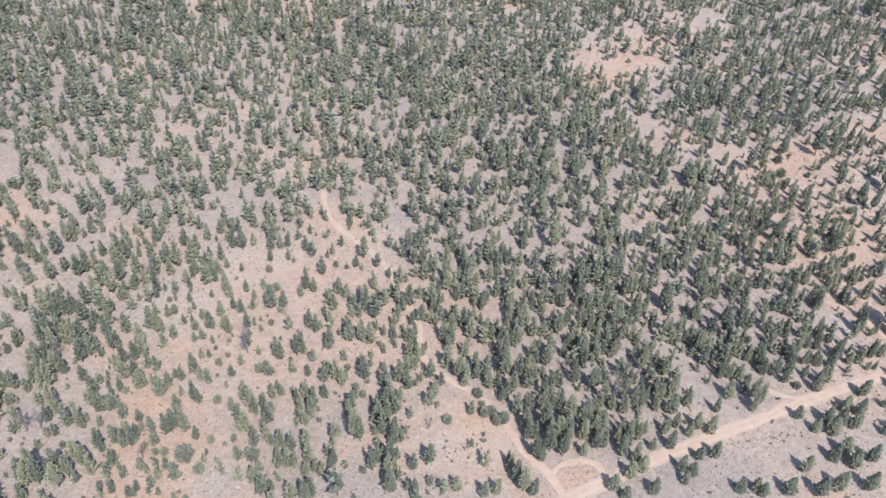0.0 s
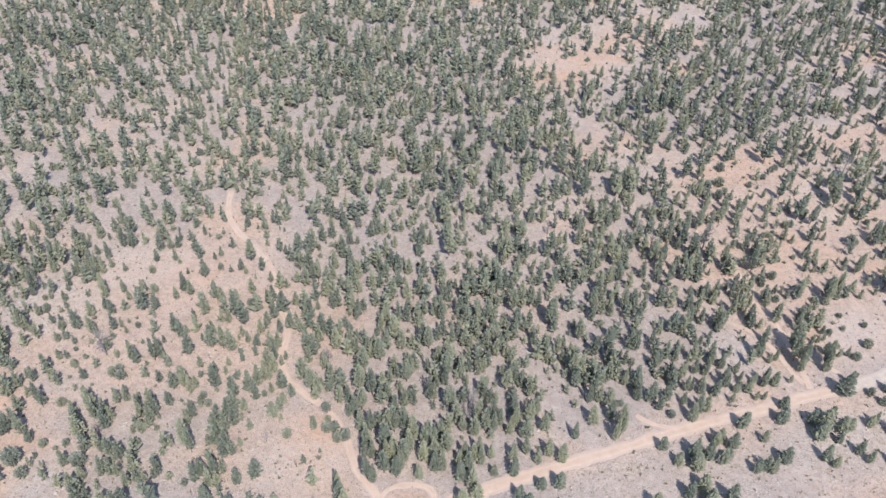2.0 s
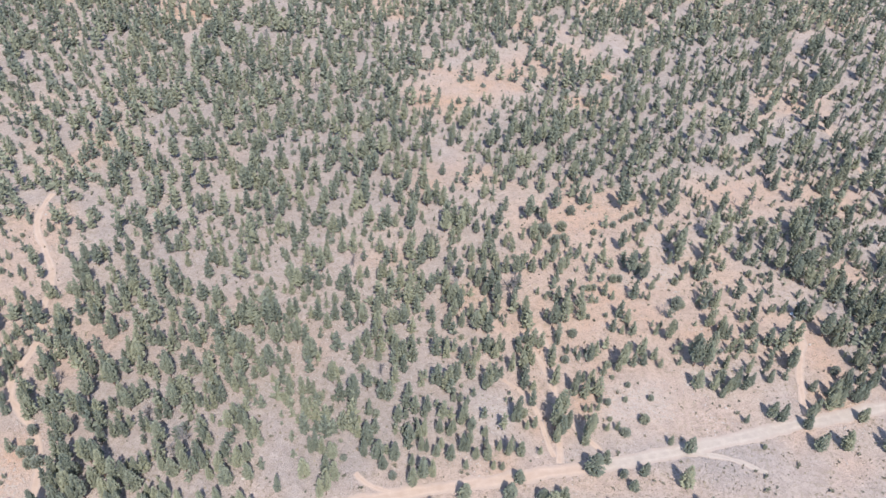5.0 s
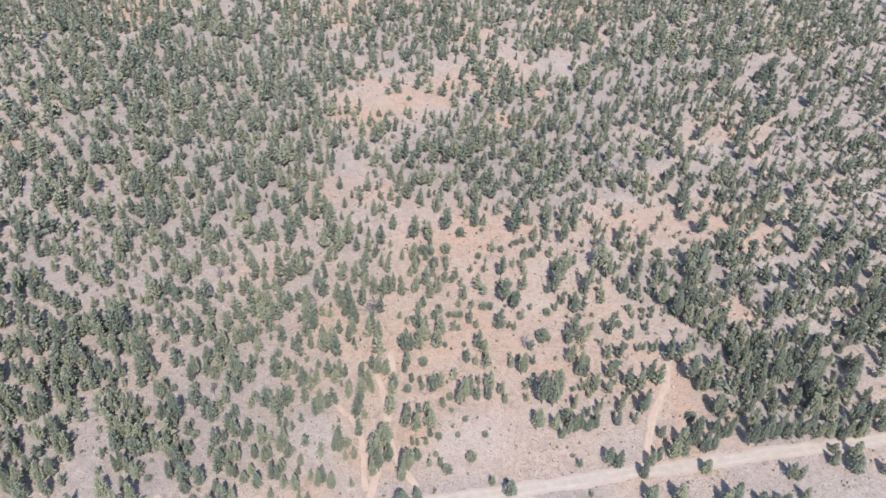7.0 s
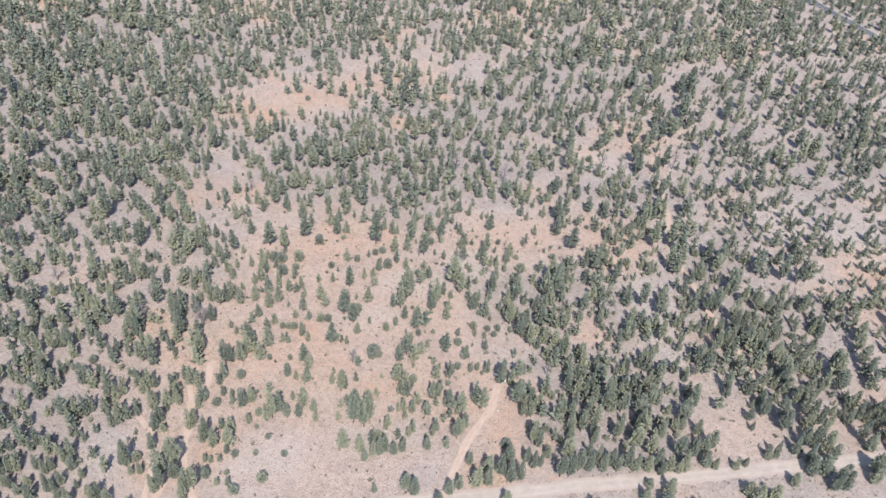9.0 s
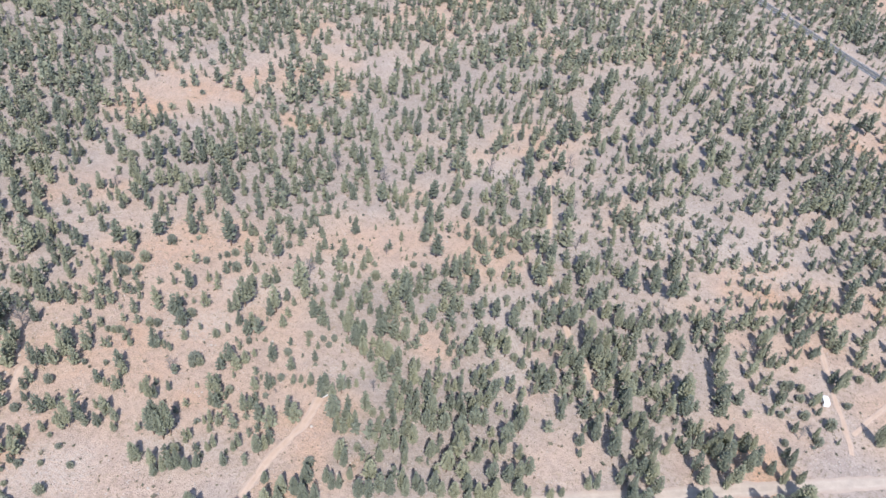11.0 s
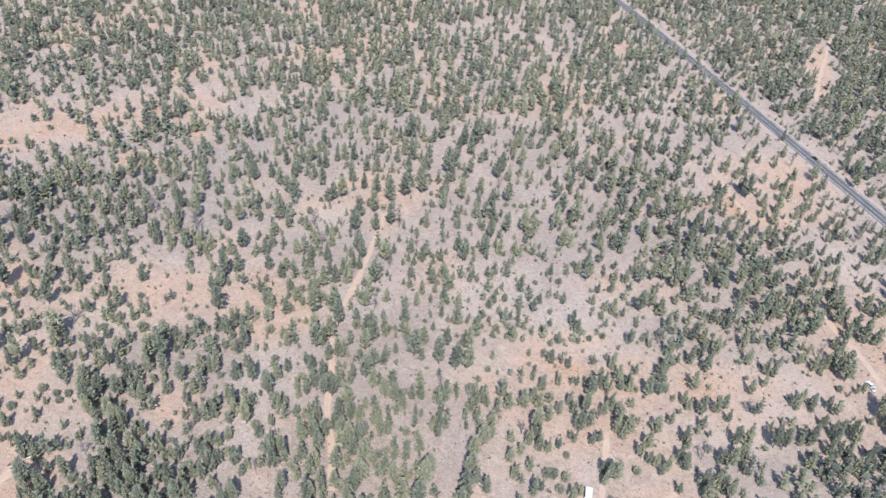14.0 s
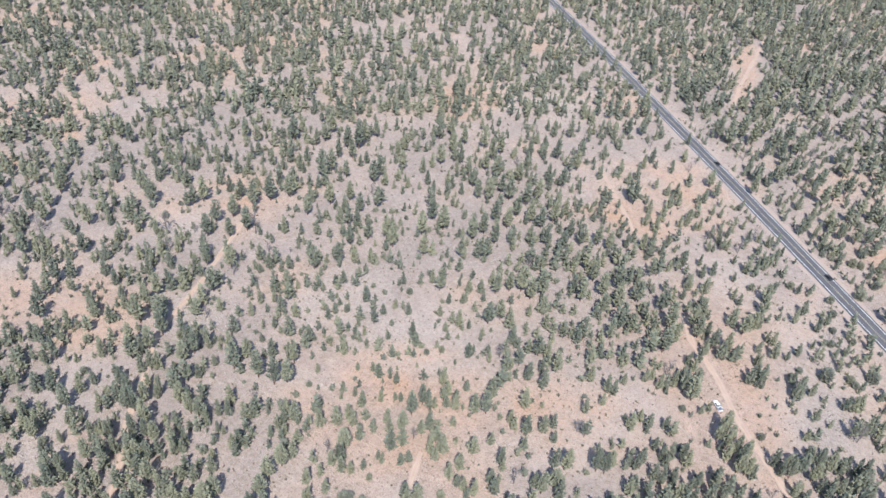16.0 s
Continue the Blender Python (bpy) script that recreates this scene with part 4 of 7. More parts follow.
STANDS.append(("tall", [
    (21, 373, 11.7), (55, 388.3, 13.1), (433.9, 559.1, 14), (428.3, 557.2, 12.4), (443.2, 564.5, 14), (339.2, 517.7, 12.4),
    (85, 403.5, 13), (69.9, 397.4, 13.1), (64.4, 395.2, 13.1), (456.7, 572.2, 14.2), (504, 594.9, 16.2), (9.4, 372.9, 13.5),
    (437.2, 568.5, 12.6), (33.5, 387.2, 11.7), (500.6, 598.7, 13.1), (-5.2, 371.5, 12), (373.3, 542.7, 14.1), (421.8, 566, 12.6),
    (347, 534, 17.3), (599.1, 648.3, 14.4), (543.4, 624.5, 12), (277.1, 505, 14.6), (373.5, 549.2, 14.2), (464.5, 590.7, 13),
    (348.4, 541, 14.3), (441.9, 584.1, 12.9), (605, 658.1, 14.6), (593.4, 653, 12.7), (561.7, 640, 14), (415.1, 575.1, 12.9),
]))
STANDS.append(("tall", [
    (429.3, 581.9, 14.5), (381.4, 561.9, 12.8), (539.1, 635.1, 12.2), (611.1, 668.1, 14.9), (421.4, 585.5, 13), (595.9, 666.1, 14.8),
    (344.9, 554, 13), (396.9, 578, 13), (351.7, 558, 13), (240.4, 508.3, 13.6), (562.3, 653.6, 14.3), (406.7, 583.7, 13.1),
    (262, 519.6, 11.8), (574.4, 660.6, 14.5), (467, 612.3, 13.4), (232.4, 508.9, 15.4), (590, 671.2, 13), (420.5, 597.4, 14.9),
    (297.2, 544.7, 11.7), (349.8, 568.4, 19.7), (343.9, 566, 14.9), (580.5, 672.7, 13), (373.4, 579.7, 11.6), (327.4, 559.3, 11.6),
    (609.8, 687.9, 15.3), (398, 592.8, 13.3), (438.7, 611.3, 11.8), (453.6, 618.5, 13.6), (465.6, 624, 15.4), (289.2, 545.5, 13.5),
]))
STANDS.append(("tall", [
    (422.8, 606, 15.1), (313.9, 557.2, 16.7), (350, 575.4, 16.7), (329.2, 566.1, 13.4), (412, 606.9, 15.2), (314.1, 566.2, 11.9),
    (400.2, 605.3, 13.6), (352.3, 585.7, 11.9), (589.5, 692.5, 13.5), (385.1, 602.1, 15.3), (327.3, 576.4, 13.6), (605.6, 701.8, 13.7),
    (563.7, 684.9, 13.2), (573.3, 690.5, 13.4), (389.2, 610.2, 13.8), (582.4, 701.6, 15.6), (453.2, 646.5, 12.5), (569, 701.6, 15.5),
    (615.6, 723, 14.2), (542.3, 691.9, 17.1), (555.3, 699.6, 17.3), (483.7, 668.8, 12.9), (491.6, 673.6, 12.9), (575.2, 713.3, 15.8),
    (535.1, 695.7, 17.2), (548.1, 703.4, 17.4), (588.9, 723.3, 14.1), (561.3, 717.3, 15.9), (608.8, 741.3, 16.6), (595.5, 735.5, 14.4),
]))
STANDS.append(("pine", [
    (259.2, 179, 7.5), (224.4, 171.5, 7.4), (263.5, 190.4, 10.1), (219.2, 171.2, 6.2), (152.8, 141.9, 10), (216.4, 171.5, 7.4),
    (142.3, 141.5, 9.9), (135.7, 139.2, 9.8), (208.8, 172.5, 6.2), (196.7, 169.3, 6.2), (158.9, 153.1, 10.1), (151.9, 150.6, 10),
    (206.5, 175.3, 7.4), (245.9, 193.6, 10.5), (124.7, 139.2, 8.6), (222, 183.6, 11), (194, 171.3, 8.6), (116.2, 138.3, 7.4),
    (174.7, 164.8, 8.6), (145.4, 153, 8.8), (173, 165.5, 8.6), (150.4, 155.5, 8.8), (133.7, 148.1, 8.7), (169.5, 164.5, 7.4),
    (179.5, 169.4, 8.6), (114.1, 140.3, 7.4), (201, 179.5, 5.4), (109, 139.1, 7.3), (330.8, 239.2, 8.9), (214.4, 187.6, 6.2),
]))
STANDS.append(("pine", [
    (327.3, 238.6, 7.7), (216.3, 188.7, 6.9), (339, 244.2, 7.7), (323.5, 237.5, 7.6), (206.5, 185.4, 6.2), (203.2, 184.2, 8.6),
    (311.8, 233.3, 10.1), (194.2, 180.4, 9.8), (379.3, 264.8, 7.8), (314.6, 235.9, 11.3), (239.8, 203.1, 11.3), (158.9, 167, 7.9),
    (375.7, 264.7, 7.8), (391.2, 272, 7.9), (149.9, 163.6, 8.7), (196.5, 184.7, 11), (160.9, 168.8, 6.2), (223.1, 197.7, 5.5),
    (297.2, 231.2, 10), (200.1, 188.3, 8.6), (175, 177.1, 5.9), (368.3, 264.1, 7.8), (154.4, 168.2, 8.6), (287, 228.3, 10),
    (193.5, 186.7, 7.4), (163.5, 173.4, 9.3), (337.1, 251.8, 9), (143.8, 164.9, 7), (387.4, 274.6, 10.4), (392.4, 277.4, 10.5),
]))
STANDS.append(("pine", [
    (91.3, 142, 6.1), (357.7, 261.9, 9), (335.2, 252.3, 9), (149, 168.6, 8.6), (150.8, 169.6, 9.4), (80, 138, 7.3),
    (94.8, 144.9, 7.3), (226.2, 204.1, 7), (417.2, 290.3, 11.6), (413.5, 288.9, 11.6), (158.3, 174.6, 6.9), (183, 186, 8.6),
    (160.2, 175.9, 6.9), (384.5, 276.9, 7.9), (70.4, 135.6, 7.3), (427.8, 296.9, 10.4), (350.5, 262.3, 7.7), (91.2, 146.5, 8.5),
    (104.4, 152.6, 8.6), (400.2, 286.3, 7.3), (358, 267.8, 9), (168.6, 182.7, 9.3), (458, 313, 10.6), (209.5, 201.5, 11.1),
    (98.5, 151.7, 7.4), (140, 170.5, 6.9), (305.7, 245.4, 7.7), (241.9, 217.2, 8.2), (67.3, 139.2, 8.5), (185.6, 192.6, 7.4),
]))
STANDS.append(("pine", [
    (284.9, 237.4, 7.7), (213.7, 206, 7.5), (351.1, 268.1, 5.2), (410.8, 295.1, 10.3), (73.7, 143.7, 8.5), (406.1, 293.4, 10.3),
    (77.9, 146, 8.5), (235.7, 219, 5.3), (286.9, 242.6, 7.7), (275.9, 238.2, 10.3), (380, 285.7, 6.6), (354.7, 274.4, 7.8),
    (360.5, 277.1, 9.1), (405.7, 297.5, 11.6), (179.4, 195.7, 5), (76.5, 149.5, 10.9), (105.3, 162.5, 9.9), (89.6, 155.5, 9.9),
    (362.3, 278.4, 10.4), (151.7, 183.7, 9.8), (289.3, 245.7, 7.7), (373, 283.4, 6.6), (383.4, 288.4, 5.8), (176.5, 195.3, 5),
    (298.2, 250.1, 10.2), (294.4, 248.4, 11.5), (263.3, 234.6, 5.2), (436.3, 312.5, 9.2), (357.6, 277.4, 9.1), (305.4, 254.4, 11.4),
]))
STANDS.append(("pine", [
    (308.3, 255.8, 10.2), (124.1, 173, 11), (272.7, 239.9, 9), (157.5, 188.1, 9.3), (83.4, 154.8, 6.3), (455.4, 322.3, 9.4),
    (349.7, 274.8, 9), (460.8, 324.8, 8.1), (97.4, 161.3, 7.5), (345.6, 273, 10.3), (369.7, 283.9, 9.2), (154.5, 187.1, 11),
    (40.4, 135.8, 9.8), (167.6, 193.3, 5.4), (391.5, 294.1, 8), (394.1, 295.3, 10.7), (339.7, 271, 10.3), (334.7, 268.9, 11.5),
    (191.5, 204.8, 4.7), (428.2, 311.4, 10.5), (362.9, 282.1, 7.8), (206.3, 211.7, 11.6), (101.4, 164.5, 8.7), (329.8, 267.3, 11.5),
    (353.5, 278.1, 10.3), (184.8, 202.7, 7.8), (72.6, 152.3, 9.9), (401.1, 300.3, 9.1), (342.5, 274, 11.5), (180.6, 201.6, 10.3),
]))
STANDS.append(("pine", [
    (301.4, 256, 10.2), (337.6, 272.3, 11.5), (174.1, 198.8, 9), (296.7, 254.4, 10.2), (332.7, 270.7, 11.5), (311.7, 261.8, 10.2),
    (181.5, 203.4, 9), (313.7, 262.9, 9), (170.1, 198.3, 6.5), (89.1, 161.9, 8.7), (451.1, 324.9, 8), (110.4, 172, 8.6),
    (93.7, 164.5, 8.7), (196.6, 211.1, 10.3), (364.8, 286.9, 10.4), (28.7, 135.7, 8.6), (75, 156.6, 9.9), (217.2, 220.7, 5.2),
    (126.4, 179.9, 11), (161.8, 195.9, 9), (177.4, 203.1, 5.7), (149.8, 190.7, 6.4), (25.1, 134.6, 8.6), (213.6, 219.7, 4.7),
    (78.9, 159.1, 9.9), (141.1, 187.4, 7.7), (457.9, 330.4, 10.8), (82.3, 161.5, 7), (59.4, 151.4, 7.5), (308.7, 263.7, 9),
]))
STANDS.append(("pine", [
    (167.1, 200.2, 7.7), (302.8, 261.3, 10.2), (66.5, 155.1, 11.1), (165.5, 199.9, 10.2), (35.3, 141.4, 10.9), (289.9, 256, 6.4),
    (76.1, 159.8, 9.9), (157.2, 196.3, 6.4), (71.9, 158, 7.4), (315.5, 267.7, 7.7), (64, 154.8, 11.1), (172.8, 204, 5.2),
    (123.3, 181.9, 10.2), (117, 179.1, 9.8), (78.3, 161.7, 11.1), (209.1, 221, 6.5), (143.5, 191.6, 10.2), (73.2, 160.4, 9.9),
    (199.5, 217.7, 10.3), (153.7, 197.1, 7.2), (167.2, 203.5, 7.7), (152, 197, 9), (456.1, 333.9, 6.8), (44.5, 148.7, 9.8),
    (158, 199.8, 6.4), (137.9, 190.9, 10.2), (93.8, 171.2, 11), (16.2, 136.7, 7.4), (255.8, 244.7, 6.4), (99.8, 174.6, 9.8),
]))
STANDS.append(("pine", [
    (185.9, 213.7, 5.7), (33.9, 145.4, 8.5), (188.4, 215.1, 7.2), (171.8, 207.7, 6.4), (133.5, 191, 9), (311.4, 271.2, 10.4),
    (430.5, 324.8, 9.1), (513.1, 362, 10.5), (330.1, 279.7, 10.4), (257.6, 247.1, 9.1), (60.2, 158.4, 11), (343.9, 286.4, 9.2),
    (405.8, 314.3, 10.4), (318.9, 275.2, 5.3), (264.2, 250.6, 7.8), (353, 290.6, 9.2), (366.5, 296.7, 9.2), (259.7, 248.7, 10.3),
    (441.6, 330.6, 10.3), (414.7, 318.5, 6.6), (386.1, 305.8, 5.3), (88.1, 171.7, 7.4), (123.6, 187.7, 9), (33.3, 147.1, 7.4),
    (421.4, 321.8, 9.1), (490.2, 352.8, 10.4), (428.4, 325, 9.1), (321.9, 277.5, 9.1), (444.4, 332.8, 7.8), (266.6, 252.8, 7.8),
]))
STANDS.append(("pine", [
    (274.6, 256.4, 7.8), (410.7, 317.7, 10.4), (261.3, 250.6, 10.3), (207.7, 226.6, 4.7), (160.1, 205.2, 9), (67, 163.4, 11),
    (210.2, 227.9, 4.7), (511.3, 363.6, 10.5), (2.8, 134.8, 8.6), (147, 199.8, 9), (205.7, 226.4, 4.7), (252.9, 247.7, 9),
    (425.3, 325.5, 10.4), (166.8, 209.2, 7.2), (182.8, 216.4, 11.5), (496.1, 357.5, 7.9), (440.3, 332.4, 10.3), (149.8, 201.8, 9),
    (357.8, 295.5, 7.9), (498.9, 359, 7.4), (180.8, 215.9, 7.7), (360.3, 296.7, 7.9), (160.9, 207, 7.7), (119.7, 188.6, 9),
    (89.4, 175.1, 11), (151.2, 203, 10.2), (156.5, 205.6, 7.7), (82.4, 172.3, 9.8), (419.1, 324, 6.5), (94.5, 178, 11),
]))
STANDS.append(("pine", [
    (133.6, 195.6, 11.5), (500.7, 360.8, 7.9), (116.1, 188.1, 10.2), (76.3, 170.4, 9.8), (354.5, 295.7, 6.6), (117.5, 189.2, 11.5),
    (467, 346.7, 7.8), (435.4, 332.5, 10.3), (210.8, 231.5, 5.2), (416.1, 323.9, 6.5), (246.7, 247.7, 10.2), (62.8, 165, 11),
    (84.7, 174.9, 9.8), (504.4, 363.8, 7.9), (345.7, 292.6, 10.4), (514.2, 368.5, 10.6), (54.6, 161.8, 11), (385.1, 310.6, 7.4),
    (162.9, 210.7, 9), (96.8, 181.1, 9.8), (321.7, 282.8, 10.4), (-5.2, 135.7, 11), (43.1, 157.6, 9.8), (64.8, 167.8, 9.8),
    (72.2, 171.4, 8.6), (274.5, 262.5, 6.5), (129.7, 197.5, 9), (163.8, 212.9, 10.2), (266.9, 259.3, 5.7), (283.6, 266.9, 9.1),
]))
STANDS.append(("pine", [
    (347.2, 295.6, 10.4), (422.4, 329.5, 9.1), (517.1, 372.3, 10.6), (67.1, 169.9, 11), (40.4, 157.9, 11), (506.5, 367.7, 6.6),
    (134.6, 200.7, 7.7), (424.8, 331.3, 10.3), (89.3, 180.5, 8.6), (329.7, 288.8, 10.4), (205.1, 232.8, 9.7), (186.8, 224.6, 9),
    (459.7, 347.5, 6.5), (275.1, 264.7, 7.8), (267.6, 261.4, 7.3), (209.4, 235.3, 10.2), (156.2, 211.6, 10.2), (284.6, 269.8, 9.1),
    (119, 195.3, 11.5), (201.1, 232.5, 10.2), (354.6, 301.7, 6.6), (74.1, 175.7, 9.8), (131.5, 201.6, 5.7), (397.6, 321.4, 6.5),
    (2.1, 143.7, 8.6), (326, 289.5, 10.4), (258.3, 259.1, 8.3), (386, 316.6, 5.3), (141.4, 206.7, 10.2), (69.6, 174.7, 11),
]))
STANDS.append(("pine", [
    (149.9, 210.9, 6.4), (361.8, 306.5, 9.1), (7, 146.9, 9.8), (40.7, 162.1, 11), (389, 319, 9.1), (126.9, 201.2, 9),
    (123.7, 199.8, 9.7), (143.7, 208.8, 6.4), (320, 288.5, 9.1), (258.4, 261, 6.5), (-6.3, 141.9, 11), (111.6, 195.2, 11.5),
    (-4.1, 143.3, 7.4), (326.5, 292.2, 10.4), (334.2, 295.7, 10.4), (305.8, 283.2, 9.1), (316.8, 288.2, 9.1), (394.8, 323.4, 7.8),
    (303, 282.3, 7.8), (150.5, 213.7, 9), (520.2, 380.1, 10.7), (146.4, 211.9, 10.2), (94.6, 188.6, 11), (-29.5, 132.8, 11),
    (82.8, 183.6, 7.4), (117.8, 199.5, 11.5), (96.4, 190, 11), (410.7, 331.5, 9.1), (-35.4, 131, 9.8), (207.1, 240.6, 7.7),
]))
STANDS.append(("pine", [
    (303.2, 283.9, 10.3), (263, 266, 5.2), (80.8, 184.1, 8.6), (516.6, 380.3, 9.4), (505.8, 375.5, 5.3), (390.6, 323.7, 5.2),
    (307.1, 286.2, 9.1), (161.1, 220.5, 5.7), (350.4, 305.7, 10.4), (186.3, 231.9, 5.7), (508.8, 377.1, 4.8), (320.7, 292.5, 9.1),
    (204.1, 240.1, 6.4), (468.4, 359.1, 5.2), (-11.4, 143.2, 11), (194.2, 236.1, 11.4), (408.3, 332.5, 10.3), (130.7, 207.6, 7.7),
    (158.7, 220.2, 5.7), (-3.5, 147.3, 7.4), (432.4, 343.6, 10.3), (233.3, 254.1, 5.7), (451, 352.1, 7.3), (281.1, 275.7, 11.6),
    (308.1, 287.9, 9.1), (269.8, 270.7, 7.8), (376.6, 318.8, 7.8), (142.9, 213.7, 9), (384.6, 322.5, 7.8), (113.7, 200.6, 11.6),
]))
STANDS.append(("pine", [
    (183.1, 232.1, 9), (-42.5, 130.7, 5), (211.7, 245.3, 6.4), (41.1, 168.7, 11), (-10.3, 145.6, 9.8), (386.1, 324, 9.1),
    (327.5, 297.7, 10.3), (336.2, 301.7, 10.4), (347.6, 306.9, 10.4), (217.1, 248.2, 10.2), (264.6, 269.7, 7.3), (414, 337.2, 11.6),
    (343, 305.3, 9.1), (92, 192.4, 9.8), (194.2, 238.4, 9), (361.5, 313.9, 9.1), (304.5, 288.3, 10.3), (37.5, 168.2, 11),
    (259.7, 268.2, 5.2), (261.5, 269.3, 7.8), (124.6, 207.8, 11.5), (288.1, 281.4, 11.6), (226.9, 254, 7.2), (223.1, 252.4, 8.2),
    (169, 228.1, 10.2), (276.7, 276.6, 10.3), (316, 294.3, 5.2), (433.5, 347.2, 9.1), (394.6, 330.2, 6.5), (-28, 140.1, 4.4),
]))
STANDS.append(("pine", [
    (78, 188, 9.8), (354.6, 312.5, 7.8), (-42.5, 133.9, 6.2), (466.6, 363, 7.8), (182.7, 235.3, 10.2), (170.3, 229.8, 10.2),
    (387.9, 327.9, 7.8), (-45.3, 133.2, 9.3), (89.7, 194.1, 11), (453.9, 358, 9.1), (135.7, 215.2, 11.5), (-27.3, 141.9, 5.4),
    (230.9, 258.1, 7.2), (87.8, 193.8, 11), (284.9, 282.5, 11.6), (-24.8, 143.3, 4.9), (-32.4, 140, 7.4), (344.9, 310, 9.1),
    (438.6, 352.2, 9.1), (142.6, 219, 7.7), (468.5, 365.7, 6.6), (391, 330.9, 10.3), (154.7, 224.6, 10.2), (337.7, 307, 11.6),
    (340.3, 308.2, 11.6), (219.4, 253.8, 11.4), (-30, 141.6, 6.1), (509.7, 384.5, 10.7), (-5, 153, 11), (323.4, 300.8, 10.3),
]))
STANDS.append(("pine", [
    (320.7, 299.6, 10.3), (171.9, 232.7, 7.7), (47.9, 176.9, 9.8), (169.4, 231.6, 11.5), (-23.9, 144.9, 9.7), (133.2, 215.6, 11.5),
    (-2.7, 154.5, 7.4), (309.1, 295, 11.6), (54.4, 180.5, 8.6), (455.9, 361.2, 6.5), (61.3, 183.8, 8.6), (431.4, 350.6, 11.6),
    (349.5, 313.8, 11.6), (325.4, 303.1, 10.3), (50.9, 179.6, 9.8), (453.7, 361, 7.8), (155.6, 227, 11.5), (500.7, 382.3, 5.9),
    (173.8, 235.2, 6.4), (346.6, 313, 10.3), (269.3, 278.3, 10.4), (59.5, 183.9, 11), (21.6, 167, 7.4), (52.4, 181, 9.8),
    (226.2, 259.4, 10.2), (378.3, 327.9, 6.5), (119.4, 211.5, 10.3), (316.8, 300.4, 10.3), (514.7, 389.6, 10.8), (157.7, 229, 11.5),
]))
STANDS.append(("pine", [
    (-0.9, 157.7, 5), (271, 280.1, 7.8), (107.1, 206.4, 6.5), (192.3, 244.9, 7.7), (163.5, 232, 9), (206.1, 251.2, 10.2),
    (411.4, 343.6, 9.1), (146, 224.3, 5.7), (360.5, 320.9, 6.5), (151.3, 226.8, 11.5), (260.4, 275.9, 9.1), (434.1, 354.1, 9.1),
    (32.5, 173.4, 7.4), (177.6, 238.9, 10.2), (72.2, 191.5, 5.4), (34.3, 174.6, 11), (407.4, 342.6, 10.3), (511.7, 389.6, 10.8),
    (-48.8, 137.4, 8.5), (475.5, 373.4, 9.2), (-36.5, 143.1, 7.3), (101.5, 205.3, 7.8), (-32.1, 145.2, 10.9), (158.6, 231.1, 10.2),
    (221.7, 259.8, 5.7), (257.9, 276.1, 9.1), (110.3, 209.7, 7.3), (208.4, 253.9, 9), (381, 331.6, 10.3), (181.5, 242.1, 9),
]))
STANDS.append(("pine", [
    (185.1, 243.8, 7.7), (349.7, 317.9, 11.6), (507.8, 389.1, 10.7), (177.7, 240.8, 9), (445.4, 361.3, 7.8), (-39.1, 143.3, 9.2),
    (363.2, 324.6, 7.3), (360.4, 323.6, 6.5), (403.9, 343.2, 11.6), (64.6, 190.7, 11), (-41.4, 143.1, 9.7), (446.1, 362.5, 9.1),
    (-46.9, 140.7, 6.9), (-9.3, 157.7, 11), (191.9, 248.3, 9), (61.6, 189.7, 6.2), (296, 295.2, 9.1), (327.3, 309.3, 10.3),
    (45.1, 182.4, 9.8), (76.2, 196.6, 9.8), (183.5, 244.9, 10.2), (364.6, 326.4, 7.8), (316.3, 304.7, 9.1), (321.7, 307.2, 9.1),
    (136.3, 223.8, 9.8), (77.9, 198.1, 9.8), (127.2, 220.3, 7.8), (69.6, 194.4, 9.8), (478.9, 378.6, 10.5), (105.5, 210.6, 10.4),
]))
STANDS.append(("pine", [
    (258.4, 279.7, 10.4), (200.6, 253.7, 4.7), (107.7, 211.9, 9.1), (367.8, 329, 11.6), (291.8, 294.8, 11.6), (101.1, 209.1, 10.4),
    (319.3, 307.4, 9.1), (355.7, 323.9, 10.3), (197.6, 253, 5.7), (237.8, 271.1, 7.9), (399.6, 344.1, 7.8), (387.2, 338.6, 10.3),
    (333.8, 314.7, 7.8), (336.1, 315.8, 7.8), (380.5, 336, 9.1), (493.4, 386.9, 6.7), (474.1, 378.3, 9.2), (449.6, 367.4, 7.9),
    (72.8, 197.9, 8.6), (163.2, 238.6, 9), (31.5, 179.4, 9.8), (337.6, 317.3, 9.1), (345.8, 321.2, 9.1), (79.2, 201.4, 8.6),
    (370.2, 332.6, 9.1), (42.3, 185.2, 11), (181.8, 248.2, 7.7), (522, 401.4, 11), (28.4, 179.4, 8.6), (-10.6, 161.9, 11.1),
]))
STANDS.append(("pine", [
    (494.9, 389.4, 9.4), (291.7, 298, 10.3), (100.7, 212.1, 9.1), (-7.6, 163.4, 11.1), (69.7, 198.2, 9.8), (375.1, 335.7, 10.3),
    (555.4, 417.1, 10.4), (-38.4, 149.9, 9.2), (232, 271.6, 6.6), (164.2, 241.1, 10.2), (299.3, 301.9, 6.5), (268, 288, 7.8),
    (272.6, 290.1, 9.9), (254.1, 281.8, 10.4), (86.5, 206.4, 8.6), (550.4, 415.2, 6.5), (138.1, 229.8, 9.8), (170.3, 244.3, 7.7),
    (6.7, 170.7, 8.6), (301.7, 303.5, 5.2), (159.4, 239.5, 10.3), (240.2, 275.9, 5.8), (408.1, 351.7, 9.1), (501, 393.6, 9.4),
    (341.9, 322.1, 9.1), (330.2, 316.9, 6.5), (-83.9, 130.8, 4.9), (315.1, 310.4, 10.3), (491.1, 389.6, 8), (404.2, 350.5, 7.8),
]))
